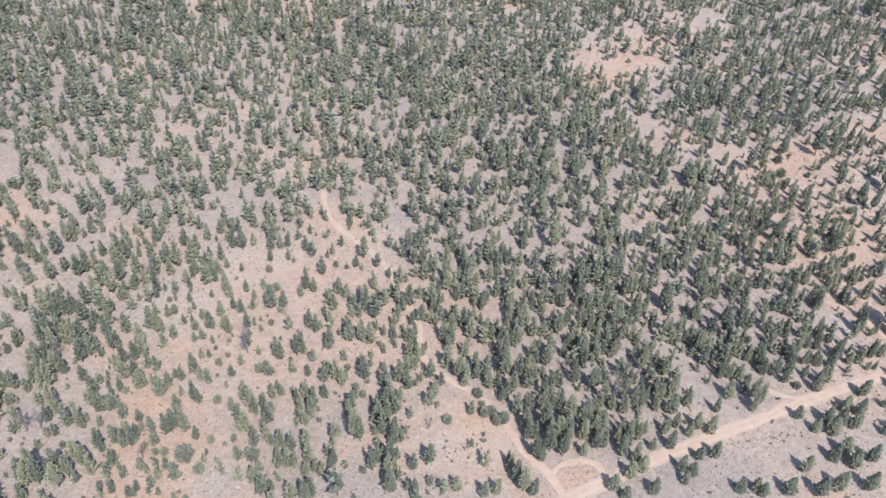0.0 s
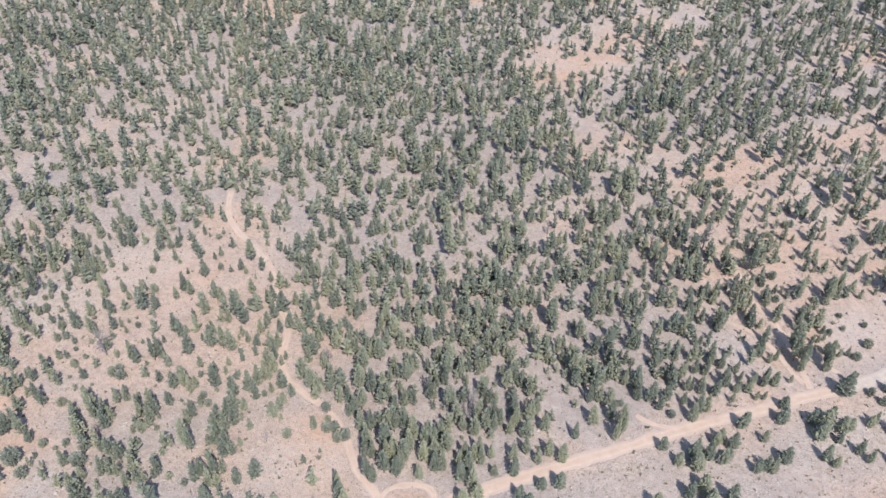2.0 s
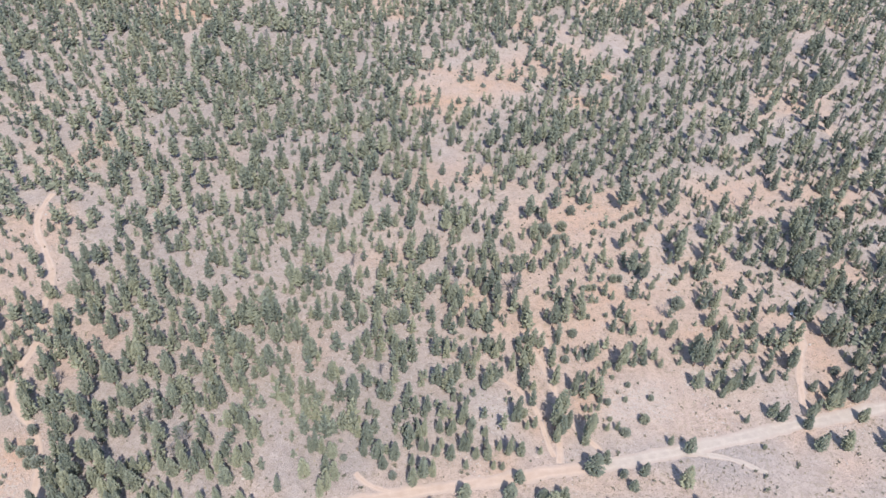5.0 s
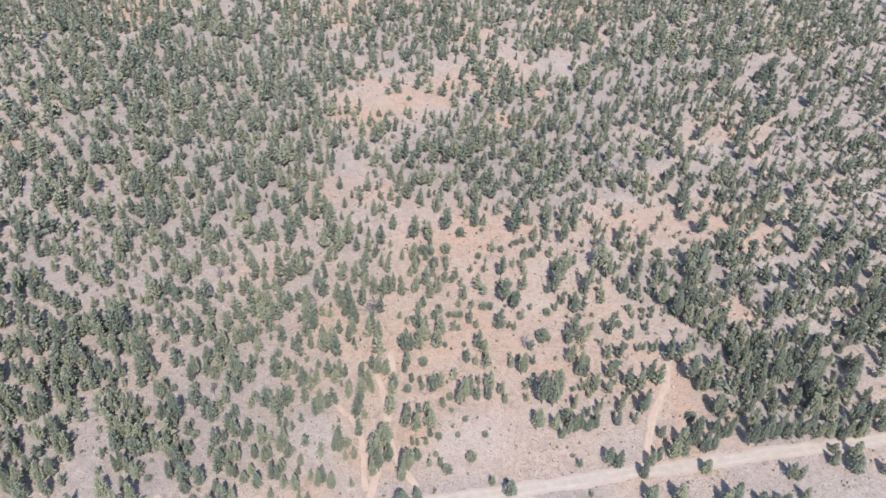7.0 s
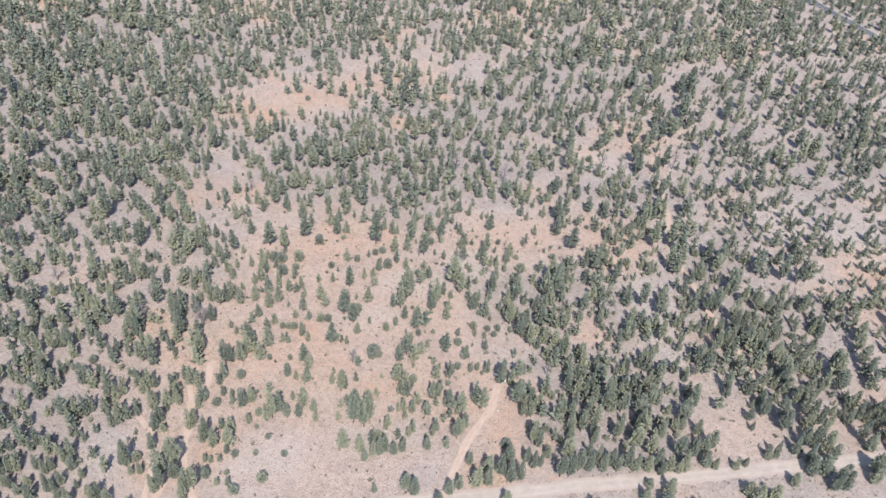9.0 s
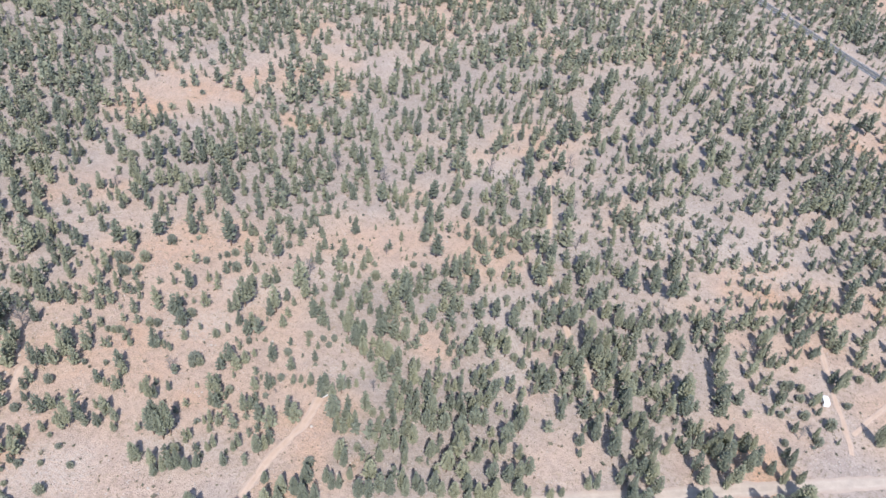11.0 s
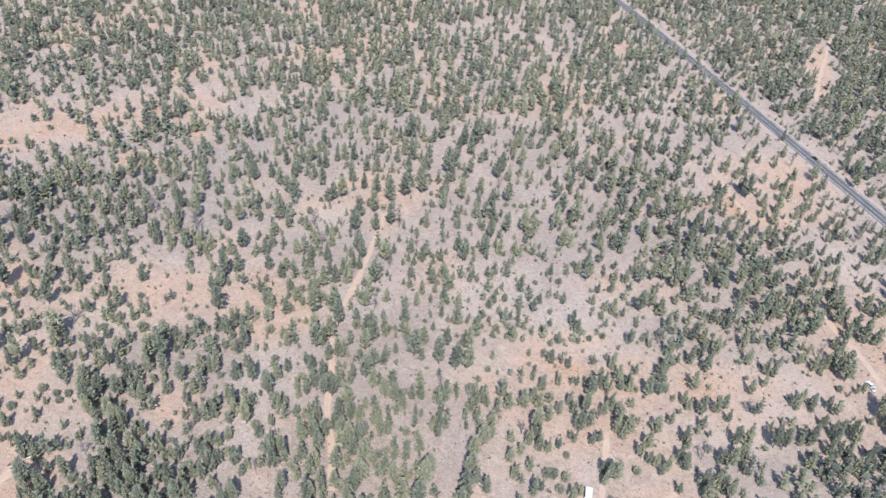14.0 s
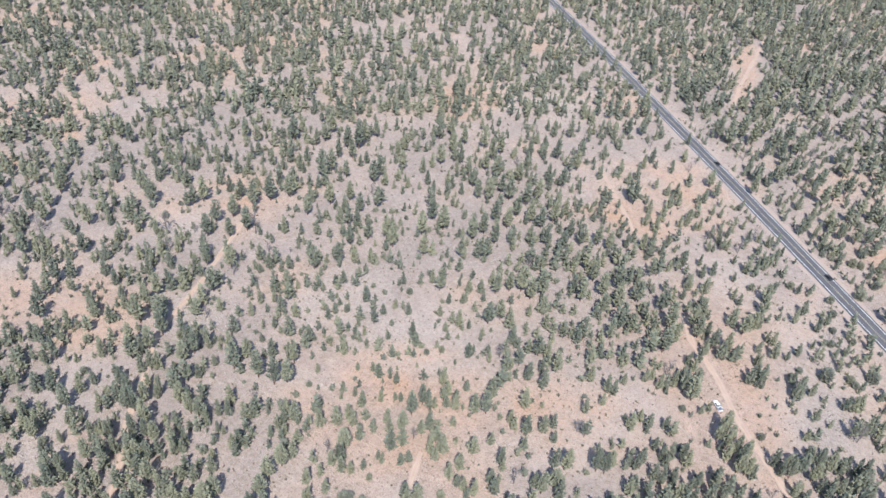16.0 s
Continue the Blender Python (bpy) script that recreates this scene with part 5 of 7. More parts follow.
STANDS.append(("pine", [
    (558.8, 420.1, 10.4), (564.5, 422.7, 7.8), (442, 367.6, 9.1), (-5.4, 166.3, 9.9), (320.5, 313, 10.3), (-85.4, 130.4, 6.1),
    (179, 249.5, 9), (222.9, 269.4, 7.7), (285.7, 297.7, 7.8), (114.6, 220.8, 9.1), (569.6, 425.6, 10.4), (44.7, 189.5, 7.4),
    (273.3, 292.4, 5.2), (187.2, 253.7, 9), (390.3, 345.2, 11.6), (82.3, 206.6, 9.8), (579.1, 430.2, 7.8), (-42.2, 150.7, 9.7),
    (279.7, 295.8, 5.8), (325.4, 316.4, 7.8), (193.6, 257.1, 6.5), (-54.9, 145.4, 7.8), (171.3, 247.2, 11.5), (172.9, 248, 7.7),
    (543.1, 414.6, 10.3), (57.9, 196.3, 7.4), (-83.6, 132.7, 5.4), (584.7, 433.5, 6.6), (254.4, 284.9, 6.6), (488.2, 390.3, 6.7),
]))
STANDS.append(("pine", [
    (19.5, 179.4, 8.6), (218.5, 269, 5.2), (184, 253.5, 10.2), (309.5, 310, 11.6), (51.6, 194, 11), (590.2, 436.4, 6.6),
    (328.4, 318.6, 9.1), (281.8, 297.7, 4.7), (167.1, 246.3, 10.3), (343.5, 325.7, 9.1), (46.9, 192.3, 7.4), (613.9, 447.5, 9.3),
    (152.4, 239.9, 10.3), (562, 424.3, 10.4), (601.3, 442, 6.6), (72.4, 204.1, 6.2), (608.1, 445.3, 10.6), (65, 201, 11),
    (346.1, 327.5, 7.8), (83.8, 209.5, 9.8), (512.5, 402.5, 8.2), (-45.3, 151.5, 5.4), (140.5, 235.3, 11.6), (574.7, 430.8, 10.4),
    (378, 342.3, 11.6), (410.9, 357.4, 9.1), (8.7, 176.5, 6.2), (-90.8, 131.8, 7.3), (544.7, 417.8, 7.3), (579.8, 433.6, 6.6),
]))
STANDS.append(("pine", [
    (597.1, 441.4, 9.2), (-78.5, 137.4, 6.8), (23.8, 183.6, 8.6), (214.9, 269.6, 7.7), (622.4, 453.1, 9.4), (498.1, 397.2, 8.1),
    (181.2, 254.6, 9), (193.5, 260.2, 9), (19.7, 182.1, 11), (-8.9, 169.3, 9.9), (27.3, 185.6, 11), (52.7, 197.2, 9.8),
    (484.5, 391.8, 9.4), (112.5, 224.4, 5.3), (136.9, 235.5, 11.6), (-3.9, 172.2, 7), (148.5, 240.8, 11.6), (-47.1, 152.8, 9.7),
    (564.3, 428, 10.4), (453.4, 378.1, 7.4), (60.7, 201.5, 8.6), (-21.1, 164.7, 8.7), (-50.6, 151.5, 9.7), (608.9, 448.3, 10.6),
    (318.8, 317.8, 10.3), (570.7, 431.3, 10.4), (45.2, 194.9, 9.8), (306.6, 312.6, 9.1), (450, 377.2, 9.2), (616.4, 452.1, 10.7),
]))
STANDS.append(("pine", [
    (347.7, 331.3, 7.3), (78.5, 210.2, 9.9), (86.2, 213.7, 7.4), (-94.8, 132.4, 4.9), (605.6, 447.6, 8), (11.1, 180.2, 6.9),
    (89.1, 215.3, 11.1), (127.7, 232.8, 7.3), (119.9, 229.4, 9.1), (320.1, 319.5, 7.8), (-76.9, 140.9, 6.1), (310.8, 315.5, 10.3),
    (-7.4, 172.5, 11.1), (72.5, 208.5, 8.6), (-82.4, 138.8, 5.4), (552.9, 424.8, 10.4), (-35.3, 160.2, 6.8), (-38.1, 159.1, 4.4),
    (456.3, 381.6, 5.8), (161.8, 249.1, 5.2), (356.6, 336.8, 7.8), (565.2, 430.8, 7.8), (556.7, 427.2, 9.1), (220.7, 276.1, 7.8),
    (-20.6, 167.7, 9.9), (549.9, 424.5, 10.4), (312.8, 317.9, 10.3), (275.7, 301.3, 8.4), (151.2, 245.5, 6.5), (-89.3, 137.3, 6.1),
]))
STANDS.append(("pine", [
    (23.3, 188, 9.9), (445.6, 378.1, 9.2), (235.6, 283.7, 8.5), (124, 233.6, 9.1), (257.2, 293.6, 9.2), (-1.1, 177.4, 9.9),
    (500.3, 403.4, 6.8), (407.8, 361.8, 5.8), (486.3, 397.2, 9.4), (377, 348.2, 10.3), (-85.1, 140.5, 6.1), (93.4, 220.9, 7.9),
    (70, 210.4, 9.9), (395.4, 356.9, 10.4), (461, 386.5, 6.7), (-49, 157, 7.3), (467.1, 389.4, 6.7), (3.6, 181, 5.5),
    (138.3, 241.9, 7.8), (582.5, 441.8, 9.2), (127.6, 237.1, 10.4), (414.1, 366.3, 9.1), (448.1, 381.7, 10.5), (7.1, 183.3, 9.9),
    (397.2, 358.9, 7.8), (432, 374.7, 9.2), (-34, 165.1, 9.7), (446.2, 381.4, 9.2), (217.5, 278.5, 10.3), (469, 391.8, 6.7),
]))
STANDS.append(("pine", [
    (95, 223.6, 9.2), (-116.5, 128.5, 8.5), (458.9, 387.6, 5.3), (516.3, 413.7, 11.1), (520.5, 415.6, 11.1), (-55.2, 156.6, 10.9),
    (301.6, 317.2, 7.8), (498.7, 406, 9.6), (591.8, 447.9, 9.3), (258.3, 297.9, 7.4), (192.4, 268.3, 10.3), (250.5, 294.5, 6.6),
    (358.5, 343.1, 5.7), (628.5, 464.6, 8.2), (477, 396.5, 8.1), (282.1, 308.9, 6.6), (543.4, 426.5, 10.4), (393.6, 359.1, 10.4),
    (378.8, 352.6, 9.1), (202.1, 273.1, 10.3), (65.5, 211.7, 8.7), (195.2, 270.1, 11.6), (166.2, 257.1, 11.6), (-9.2, 178.2, 11.2),
    (267.3, 302.7, 10.4), (-48, 160.9, 9.7), (441.9, 381.5, 7.9), (617.4, 460.5, 10.8), (357.1, 343.5, 6.5), (13.1, 188.7, 11.1),
]))
STANDS.append(("pine", [
    (411.4, 368, 9.1), (620.2, 462, 10.8), (332.8, 332.9, 7.8), (-38, 166.1, 9.7), (-85.5, 144.8, 6.1), (74, 216.6, 9.9),
    (-4.7, 181.2, 11.2), (396.2, 361.8, 10.4), (-33.8, 168.3, 10.9), (335.5, 334.5, 10.4), (552.8, 432.3, 7.8), (-99.9, 138.7, 9.7),
    (328.7, 331.6, 6.5), (130.1, 242.3, 10.4), (413.1, 369.8, 10.4), (50.9, 206.9, 8.7), (611.8, 459.5, 9.4), (303.7, 320.9, 10.4),
    (-94.1, 141.9, 8.5), (559.9, 436.4, 10.4), (36, 200.7, 8.7), (179.7, 265.4, 10.3), (-70.5, 152.9, 6.8), (260, 301.7, 5.3),
    (390.8, 360.8, 10.4), (20, 194, 9.9), (-2.1, 184.1, 11.2), (337.7, 337.1, 10.4), (474.3, 398.6, 10.7), (544.8, 430.4, 9.1),
]))
STANDS.append(("pine", [
    (121, 239.7, 9.2), (60, 212.3, 8.7), (478.4, 400.6, 10.8), (-47.4, 164.2, 7.3), (-30.2, 172, 7.6), (-110.8, 135.8, 10.9),
    (1.4, 186.3, 7), (368.7, 351.8, 10.4), (54.2, 210.4, 11.1), (46.7, 207.1, 9.9), (488, 405.7, 9.5), (366.8, 351.2, 6.5),
    (-0.1, 186.1, 9.9), (614, 462.5, 8.1), (-39.3, 168.6, 9.7), (81.3, 222.9, 11.1), (589.3, 451.5, 10.6), (-58, 160.4, 9.7),
    (21.1, 196, 8.7), (460.6, 393.8, 10.6), (553.8, 435.9, 10.4), (195.6, 274.9, 11.6), (-83.1, 149.5, 8.5), (551.1, 435, 9.1),
    (429.9, 380.5, 7.9), (61.6, 214.8, 9.9), (155.6, 257.1, 10.4), (363.4, 350.8, 7.3), (123.7, 243, 10.5), (342.7, 341.6, 9.1),
]))
STANDS.append(("pine", [
    (-102.5, 141.3, 10.9), (170.5, 264.3, 4.7), (149.4, 254.9, 7.3), (34.2, 203.2, 8.7), (572.8, 445.8, 10.5), (-53.1, 164.2, 9.7),
    (137.1, 249.8, 9.1), (75, 222, 11.2), (-50.4, 165.6, 9.7), (154.9, 258, 7.8), (-36.9, 171.7, 8.5), (346.2, 344.2, 10.4),
    (280.3, 314.6, 4.7), (504.1, 415.5, 8.3), (229.6, 292, 5.4), (463.7, 397.4, 9.4), (36.5, 205.4, 7.5), (30.2, 202.6, 8.7),
    (420.4, 378.2, 6.6), (405.1, 371.5, 5.3), (2.1, 190.2, 10), (-74.6, 155.7, 10.9), (-24.6, 178.3, 8.8), (168, 265.1, 9.1),
    (70.8, 221.4, 11.2), (-17.1, 182, 11.2), (335.8, 340.9, 10.4), (98.7, 234.4, 10.6), (448.9, 392, 9.3), (-120.4, 135.9, 9.8),
]))
STANDS.append(("pine", [
    (13.8, 196.3, 8.7), (201.5, 280.8, 10.4), (402.8, 371.4, 6.6), (107.9, 238.8, 4.8), (325.8, 336.9, 5.2), (-92.7, 148.6, 9.7),
    (150.2, 258, 7.8), (354.3, 349.9, 6.5), (-90.4, 149.8, 9.7), (-80.6, 154.3, 10.9), (492.6, 412.3, 6.9), (424.2, 381.6, 6.6),
    (195.2, 278.6, 10.4), (356.1, 351.1, 9.1), (223.3, 291.4, 11.2), (-98.8, 146.6, 8.5), (-23.6, 180.6, 6.3), (340.1, 344.4, 10.4),
    (27.8, 203.9, 11.2), (547.6, 438.2, 7.3), (4.1, 193.7, 5.5), (214.5, 288.4, 5.4), (158.2, 263.2, 9.1), (357.7, 353.1, 6.5),
    (92.1, 233.6, 10.6), (324, 338, 7.8), (-55.5, 167.3, 10.9), (-77, 157.9, 10.9), (-61.4, 165, 6.9), (513.1, 423.6, 7),
]))
STANDS.append(("pine", [
    (-45.5, 172.3, 6.1), (-0.9, 192.4, 10), (397.9, 371.9, 7.4), (143.5, 257.5, 10.4), (-27.4, 180.6, 11.3), (-100.4, 147.8, 10.9),
    (-96, 150, 8.5), (-48.3, 171.5, 7.8), (14.6, 199.9, 10), (-89.8, 153, 7.3), (-31.4, 179.8, 8.9), (451.7, 397.2, 8),
    (-85.9, 155.4, 7.3), (168.1, 269.8, 9.1), (467.6, 404.7, 8.1), (-93.1, 152.4, 8.5), (129.5, 252.6, 10.5), (457, 400, 7.5),
    (22.4, 204.5, 11.2), (396.3, 372.8, 10.4), (4.9, 196.7, 5), (231.3, 298.9, 6.7), (191.8, 281.3, 9.1), (-88.8, 155.1, 4.9),
    (336.6, 346.6, 9.1), (151, 263.2, 10.4), (211.2, 290.4, 7.8), (162.6, 268.6, 7.8), (36.8, 212, 5.5), (433.3, 390.7, 10.1),
]))
STANDS.append(("pine", [
    (1.1, 196.4, 7.5), (-18.7, 187.6, 6.3), (627.1, 478.3, 6.9), (174.3, 274.6, 10.4), (60.5, 223.5, 10), (11.9, 201.7, 11.2),
    (-58.1, 170.2, 9.7), (443.8, 396.1, 9.3), (420.9, 385.8, 7.9), (408.1, 380.1, 10.5), (315.2, 338.3, 8.4), (67.4, 226.9, 11.2),
    (-47.5, 175.3, 4.9), (323.9, 342.7, 7.8), (469.3, 408.2, 9.5), (502.5, 423.2, 11.1), (38.1, 214.4, 10), (438.3, 394.5, 10.6),
    (251.7, 310.6, 9.3), (104.4, 244.5, 9.3), (508.2, 426.6, 9.8), (409.8, 382.6, 10.5), (-15.1, 191.5, 4.6), (133.1, 258.3, 7.9),
    (22.9, 208.8, 11.2), (423.3, 389, 10.6), (398.4, 377.8, 9.2), (401.5, 379.2, 9.2), (497.6, 422.5, 7.8), (-37.4, 181.9, 6.2),
]))
STANDS.append(("pine", [
    (244.2, 308.7, 5.9), (300.3, 334, 9.2), (454.3, 403.4, 8.1), (304.2, 335.9, 9.2), (-10.7, 194.3, 5.6), (51, 222.1, 10),
    (79.8, 235.3, 10.8), (57.9, 225.5, 11.2), (441.2, 398.2, 9.4), (-0.2, 199.7, 8.8), (47, 221, 11.2), (136.4, 261.3, 10.5),
    (-90.9, 159.2, 6.2), (599.9, 470.1, 6.8), (15, 206.9, 10), (510.7, 430.1, 8.5), (-80, 164.7, 8.6), (419.9, 389.7, 9.3),
    (43.9, 220.5, 11.2), (111.2, 250.9, 10.6), (-119.7, 147.1, 5), (19.4, 209.7, 11.2), (-73.3, 168, 7.4), (183.3, 283.9, 4.7),
    (121.3, 256, 10.6), (357, 362.1, 7.4), (53.4, 225.5, 10), (537.5, 443.5, 9.9), (262.6, 319.8, 8), (495.4, 424.8, 7.8),
]))
STANDS.append(("pine", [
    (105.7, 249.6, 9.3), (0.7, 202.6, 8.8), (277, 327, 10.5), (38.7, 219.8, 11.3), (543.4, 447.2, 8.4), (549.5, 450, 7.4),
    (-75.2, 168.9, 11), (198.4, 292.1, 5.8), (251.2, 315.9, 8), (246.2, 313.8, 7.5), (-103.2, 156.6, 5.4), (625.4, 484.5, 11.1),
    (361.8, 366.2, 10.5), (99.4, 248.3, 10.7), (15.8, 210.7, 11.3), (-96.7, 160.3, 8.6), (-108.2, 155.6, 7.4), (398.9, 384, 10.5),
    (-116.2, 152.3, 6.2), (-118.6, 151.4, 5.5), (373.8, 373.3, 7.9), (296.2, 338.6, 9.2), (161.5, 278, 7.9), (299.5, 340.2, 9.2),
    (384.1, 378.3, 7.9), (124.7, 261.8, 8), (62.5, 233.9, 11.3), (-109.8, 156.4, 11), (333.3, 355.8, 10.5), (72.7, 238.6, 11.3),
]))
STANDS.append(("pine", [
    (539.9, 448.9, 7.4), (-7.5, 202.6, 6.4), (174.6, 284.6, 10.5), (88.6, 246.1, 10.8), (347.4, 362.7, 10.5), (-16.3, 199.1, 11.4),
    (442.3, 405.5, 9.4), (135.2, 267.4, 10.6), (481.4, 423.4, 11.1), (-80, 171, 5.4), (271.3, 329.5, 10.1), (27.4, 219.9, 7.6),
    (190.5, 293.6, 7.4), (-113.8, 156.7, 9.8), (474, 421.3, 8.3), (464.8, 417.3, 10.9), (301.8, 344, 10.5), (255.1, 323, 10.6),
    (90, 248.9, 9.5), (149.3, 275.7, 10.5), (470.9, 420.5, 6.9), (121.5, 263.3, 9.3), (-11.3, 203.6, 6.1), (146.1, 274.6, 10.6),
    (70.1, 240.5, 10.1), (28.1, 221.8, 10.1), (519.8, 443.1, 8.7), (291.2, 340.3, 7.9), (458.5, 415.6, 8.2), (284.2, 337.2, 10.5),
]))
STANDS.append(("pine", [
    (-64.5, 180.5, 6.2), (322.5, 354.7, 9.2), (447.7, 411.1, 6.8), (-31.4, 195.6, 11.5), (-104, 163.1, 9.8), (-105.6, 162.5, 11),
    (-87.3, 170.8, 11), (306, 347.8, 10.5), (-0.5, 210.1, 7.6), (318.5, 353.8, 9.2), (602.4, 481.6, 7.7), (454.3, 415, 5.5),
    (497.9, 434.8, 11.3), (239.6, 318.6, 8.1), (452.1, 414.3, 4.9), (205.5, 303.4, 8.8), (-40.7, 192.7, 9), (348.8, 368.1, 7.9),
    (-48.6, 189.3, 9.8), (561, 464, 5.4), (-24.5, 200.6, 11.5), (2.8, 212.9, 8.9), (-74.8, 178.1, 7.4), (158, 282.9, 9.3),
    (103.1, 258.2, 6.8), (437.6, 408.8, 5.4), (166.1, 286.8, 10.5), (472.8, 425, 7), (-120.9, 158, 8.7), (276.4, 336.8, 7.5),
]))
STANDS.append(("pine", [
    (356.7, 373, 9.2), (-7.6, 209.1, 7.7), (272.2, 335.2, 6.7), (96.7, 256.3, 6), (-42.1, 194, 11.6), (-85.6, 174.5, 8.6),
    (333.5, 363.1, 7.9), (563.2, 466.5, 5.9), (25, 224.4, 10.1), (108.5, 262, 9.4), (70.2, 245.2, 9.6), (524.8, 449.8, 7.3),
    (131, 272.6, 10.6), (33.6, 228.8, 10.1), (191.7, 300.1, 9.3), (45.4, 234.3, 8.9), (7.7, 217.4, 10.2), (50.5, 237, 11.4),
    (9.6, 218.6, 11.4), (-81.7, 177.8, 7.4), (260.9, 332.1, 5.4), (228.7, 317.7, 9.5), (-108.9, 165.8, 8.7), (469, 426, 8.3),
    (135.4, 275.9, 10.6), (-119.3, 161.9, 11.1), (90.6, 256.4, 8.2), (484.2, 433.7, 11.2), (144.1, 280.7, 10.6), (159.3, 287.9, 10.6),
]))
STANDS.append(("pine", [
    (-69.6, 184.9, 5), (-95, 173.5, 9.9), (286.7, 345.4, 10.6), (-6.4, 213.6, 7.7), (126.5, 273.5, 9.4), (-84.2, 178.7, 5),
    (180.1, 297.8, 9.3), (616.4, 494.4, 9.8), (17.1, 224.8, 10.2), (-131.2, 158.1, 7.5), (193.8, 304.5, 9.3), (154.7, 287, 9.3),
    (19, 226, 11.4), (380.7, 388.8, 8), (209.8, 311.9, 9.6), (-101.6, 171.8, 7), (613.5, 493.6, 8.4), (-78.7, 182.2, 9.9),
    (256.8, 333.2, 7.5), (474.7, 431.7, 6.2), (184.9, 301.3, 9.3), (-25.9, 206.5, 7.8), (11.5, 223.5, 5.1), (58.8, 244.8, 11.5),
    (174.2, 296.8, 10.6), (168.7, 294.8, 10.6), (359.7, 380.9, 10.6), (77.1, 254.2, 9.6), (618.8, 498, 8.5), (6.8, 222.7, 11.5),
]))
STANDS.append(("pine", [
    (91.2, 260.7, 6.8), (-4.7, 217.7, 9), (-110.3, 170.2, 9.9), (304.5, 356.9, 5.3), (527.6, 457.3, 9.3), (175.7, 299.1, 10.6),
    (276.5, 344.6, 9.3), (326.4, 367.2, 9.3), (-106, 172.7, 4.5), (448.4, 422.3, 6.9), (102.7, 266.8, 9.5), (364.4, 385, 10.6),
    (-37.5, 204.2, 9.1), (84.6, 259.3, 8.2), (524.5, 457.4, 10.3), (464.9, 430.6, 9.8), (41.5, 240.2, 9), (501.1, 447.3, 11.5),
    (323.6, 367.7, 5.9), (94.1, 264.7, 10.9), (305.6, 359.9, 10.6), (-2.2, 221.4, 11.5), (-21.4, 212.9, 7.8), (-74.7, 189, 4.5),
    (187.7, 307.1, 10.7), (594.8, 490.3, 11.6), (335, 373.5, 5.3), (441.1, 421.7, 8.3), (-77.5, 188.4, 5.5), (31, 237.3, 11.5),
]))
STANDS.append(("pine", [
    (121.2, 277.9, 7.6), (-98.8, 179, 8.7), (21.9, 233.4, 10.2), (195.5, 311.6, 7.3), (25.7, 235.3, 7.7), (-102.1, 177.8, 11.1),
    (117.2, 276.5, 10.8), (33.8, 239.1, 9), (418.9, 412.4, 5.5), (97.6, 268.1, 6.8), (-40.4, 206, 10.4), (382.1, 396.4, 6.7),
    (163.8, 298.2, 8), (543.3, 469, 9.4), (545.4, 470.1, 9.4), (51.1, 247.7, 10.3), (1.9, 225.7, 7.2), (600.7, 495.3, 7.8),
    (199.4, 315, 7.8), (118.4, 278.7, 10.8), (108.8, 274.9, 8.2), (128.2, 283.7, 8.1), (494.4, 448.5, 10.1), (461.8, 434, 4.2),
    (13.3, 232.2, 10.3), (125, 282.5, 8.1), (529.6, 464.7, 6.7), (341.1, 379.9, 9.3), (437.6, 423.4, 5.5), (548.2, 473.2, 9.4),
]))
STANDS.append(("pine", [
    (111.5, 276.7, 6.8), (300.5, 361.8, 9.3), (432, 421, 5), (275.6, 350.7, 7.5), (240, 334.7, 8.2), (158.2, 298.1, 8.1),
    (595.9, 495.2, 9.7), (144.3, 292.3, 9.4), (516.8, 460.1, 8.9), (581.5, 489.3, 6.1), (189.5, 313.4, 8.5), (-115.7, 176.1, 7.5),
    (537.5, 470.2, 7.5), (579.6, 489.2, 11), (210.1, 323.1, 6.1), (-105.5, 181.3, 8.8), (-127.8, 171.3, 11.2), (44.8, 249.1, 9),
    (74.5, 262.7, 5), (22.3, 239.4, 11.6), (35.4, 245.3, 10.3), (179.9, 310.4, 6.7), (161.5, 302.2, 9.4), (-9.2, 225.4, 7.8),
    (247.9, 341.2, 6.8), (-7.3, 226.6, 9.1), (576.2, 489.2, 11), (539.3, 472.6, 8.1), (-13.4, 223.9, 4.7), (405.9, 412.6, 10.8),
]))
STANDS.append(("pine", [
    (-75.3, 196.1, 4.5), (-132.8, 170.3, 7.1), (303.1, 366.5, 6.7), (550.8, 478, 9.5), (152.6, 299, 9.4), (225.2, 331.9, 6.9),
    (484.7, 448.8, 11.5), (498, 454.9, 8.7), (221.9, 330.7, 6.1), (592.8, 497.9, 7.8), (-31.9, 216.8, 9.2), (390, 406.7, 10.8),
    (40.1, 249.5, 10.3), (337.1, 383.2, 6.7), (181.4, 313.2, 9.4), (398.8, 411.1, 10.8), (578.2, 491.9, 11), (157.4, 302.6, 9.4),
    (-101, 186.5, 10), (-104.6, 184.9, 10), (145.4, 297.5, 7.6), (131.7, 291.5, 9.5), (278.3, 357.7, 5.4), (581.5, 494.4, 9.7),
    (24.3, 243.7, 10.3), (308.3, 371.7, 5.4), (12.1, 238.5, 10.4), (-98.6, 188.8, 11.2), (306, 370.9, 8.1), (-137.6, 171.3, 10.1),
]))
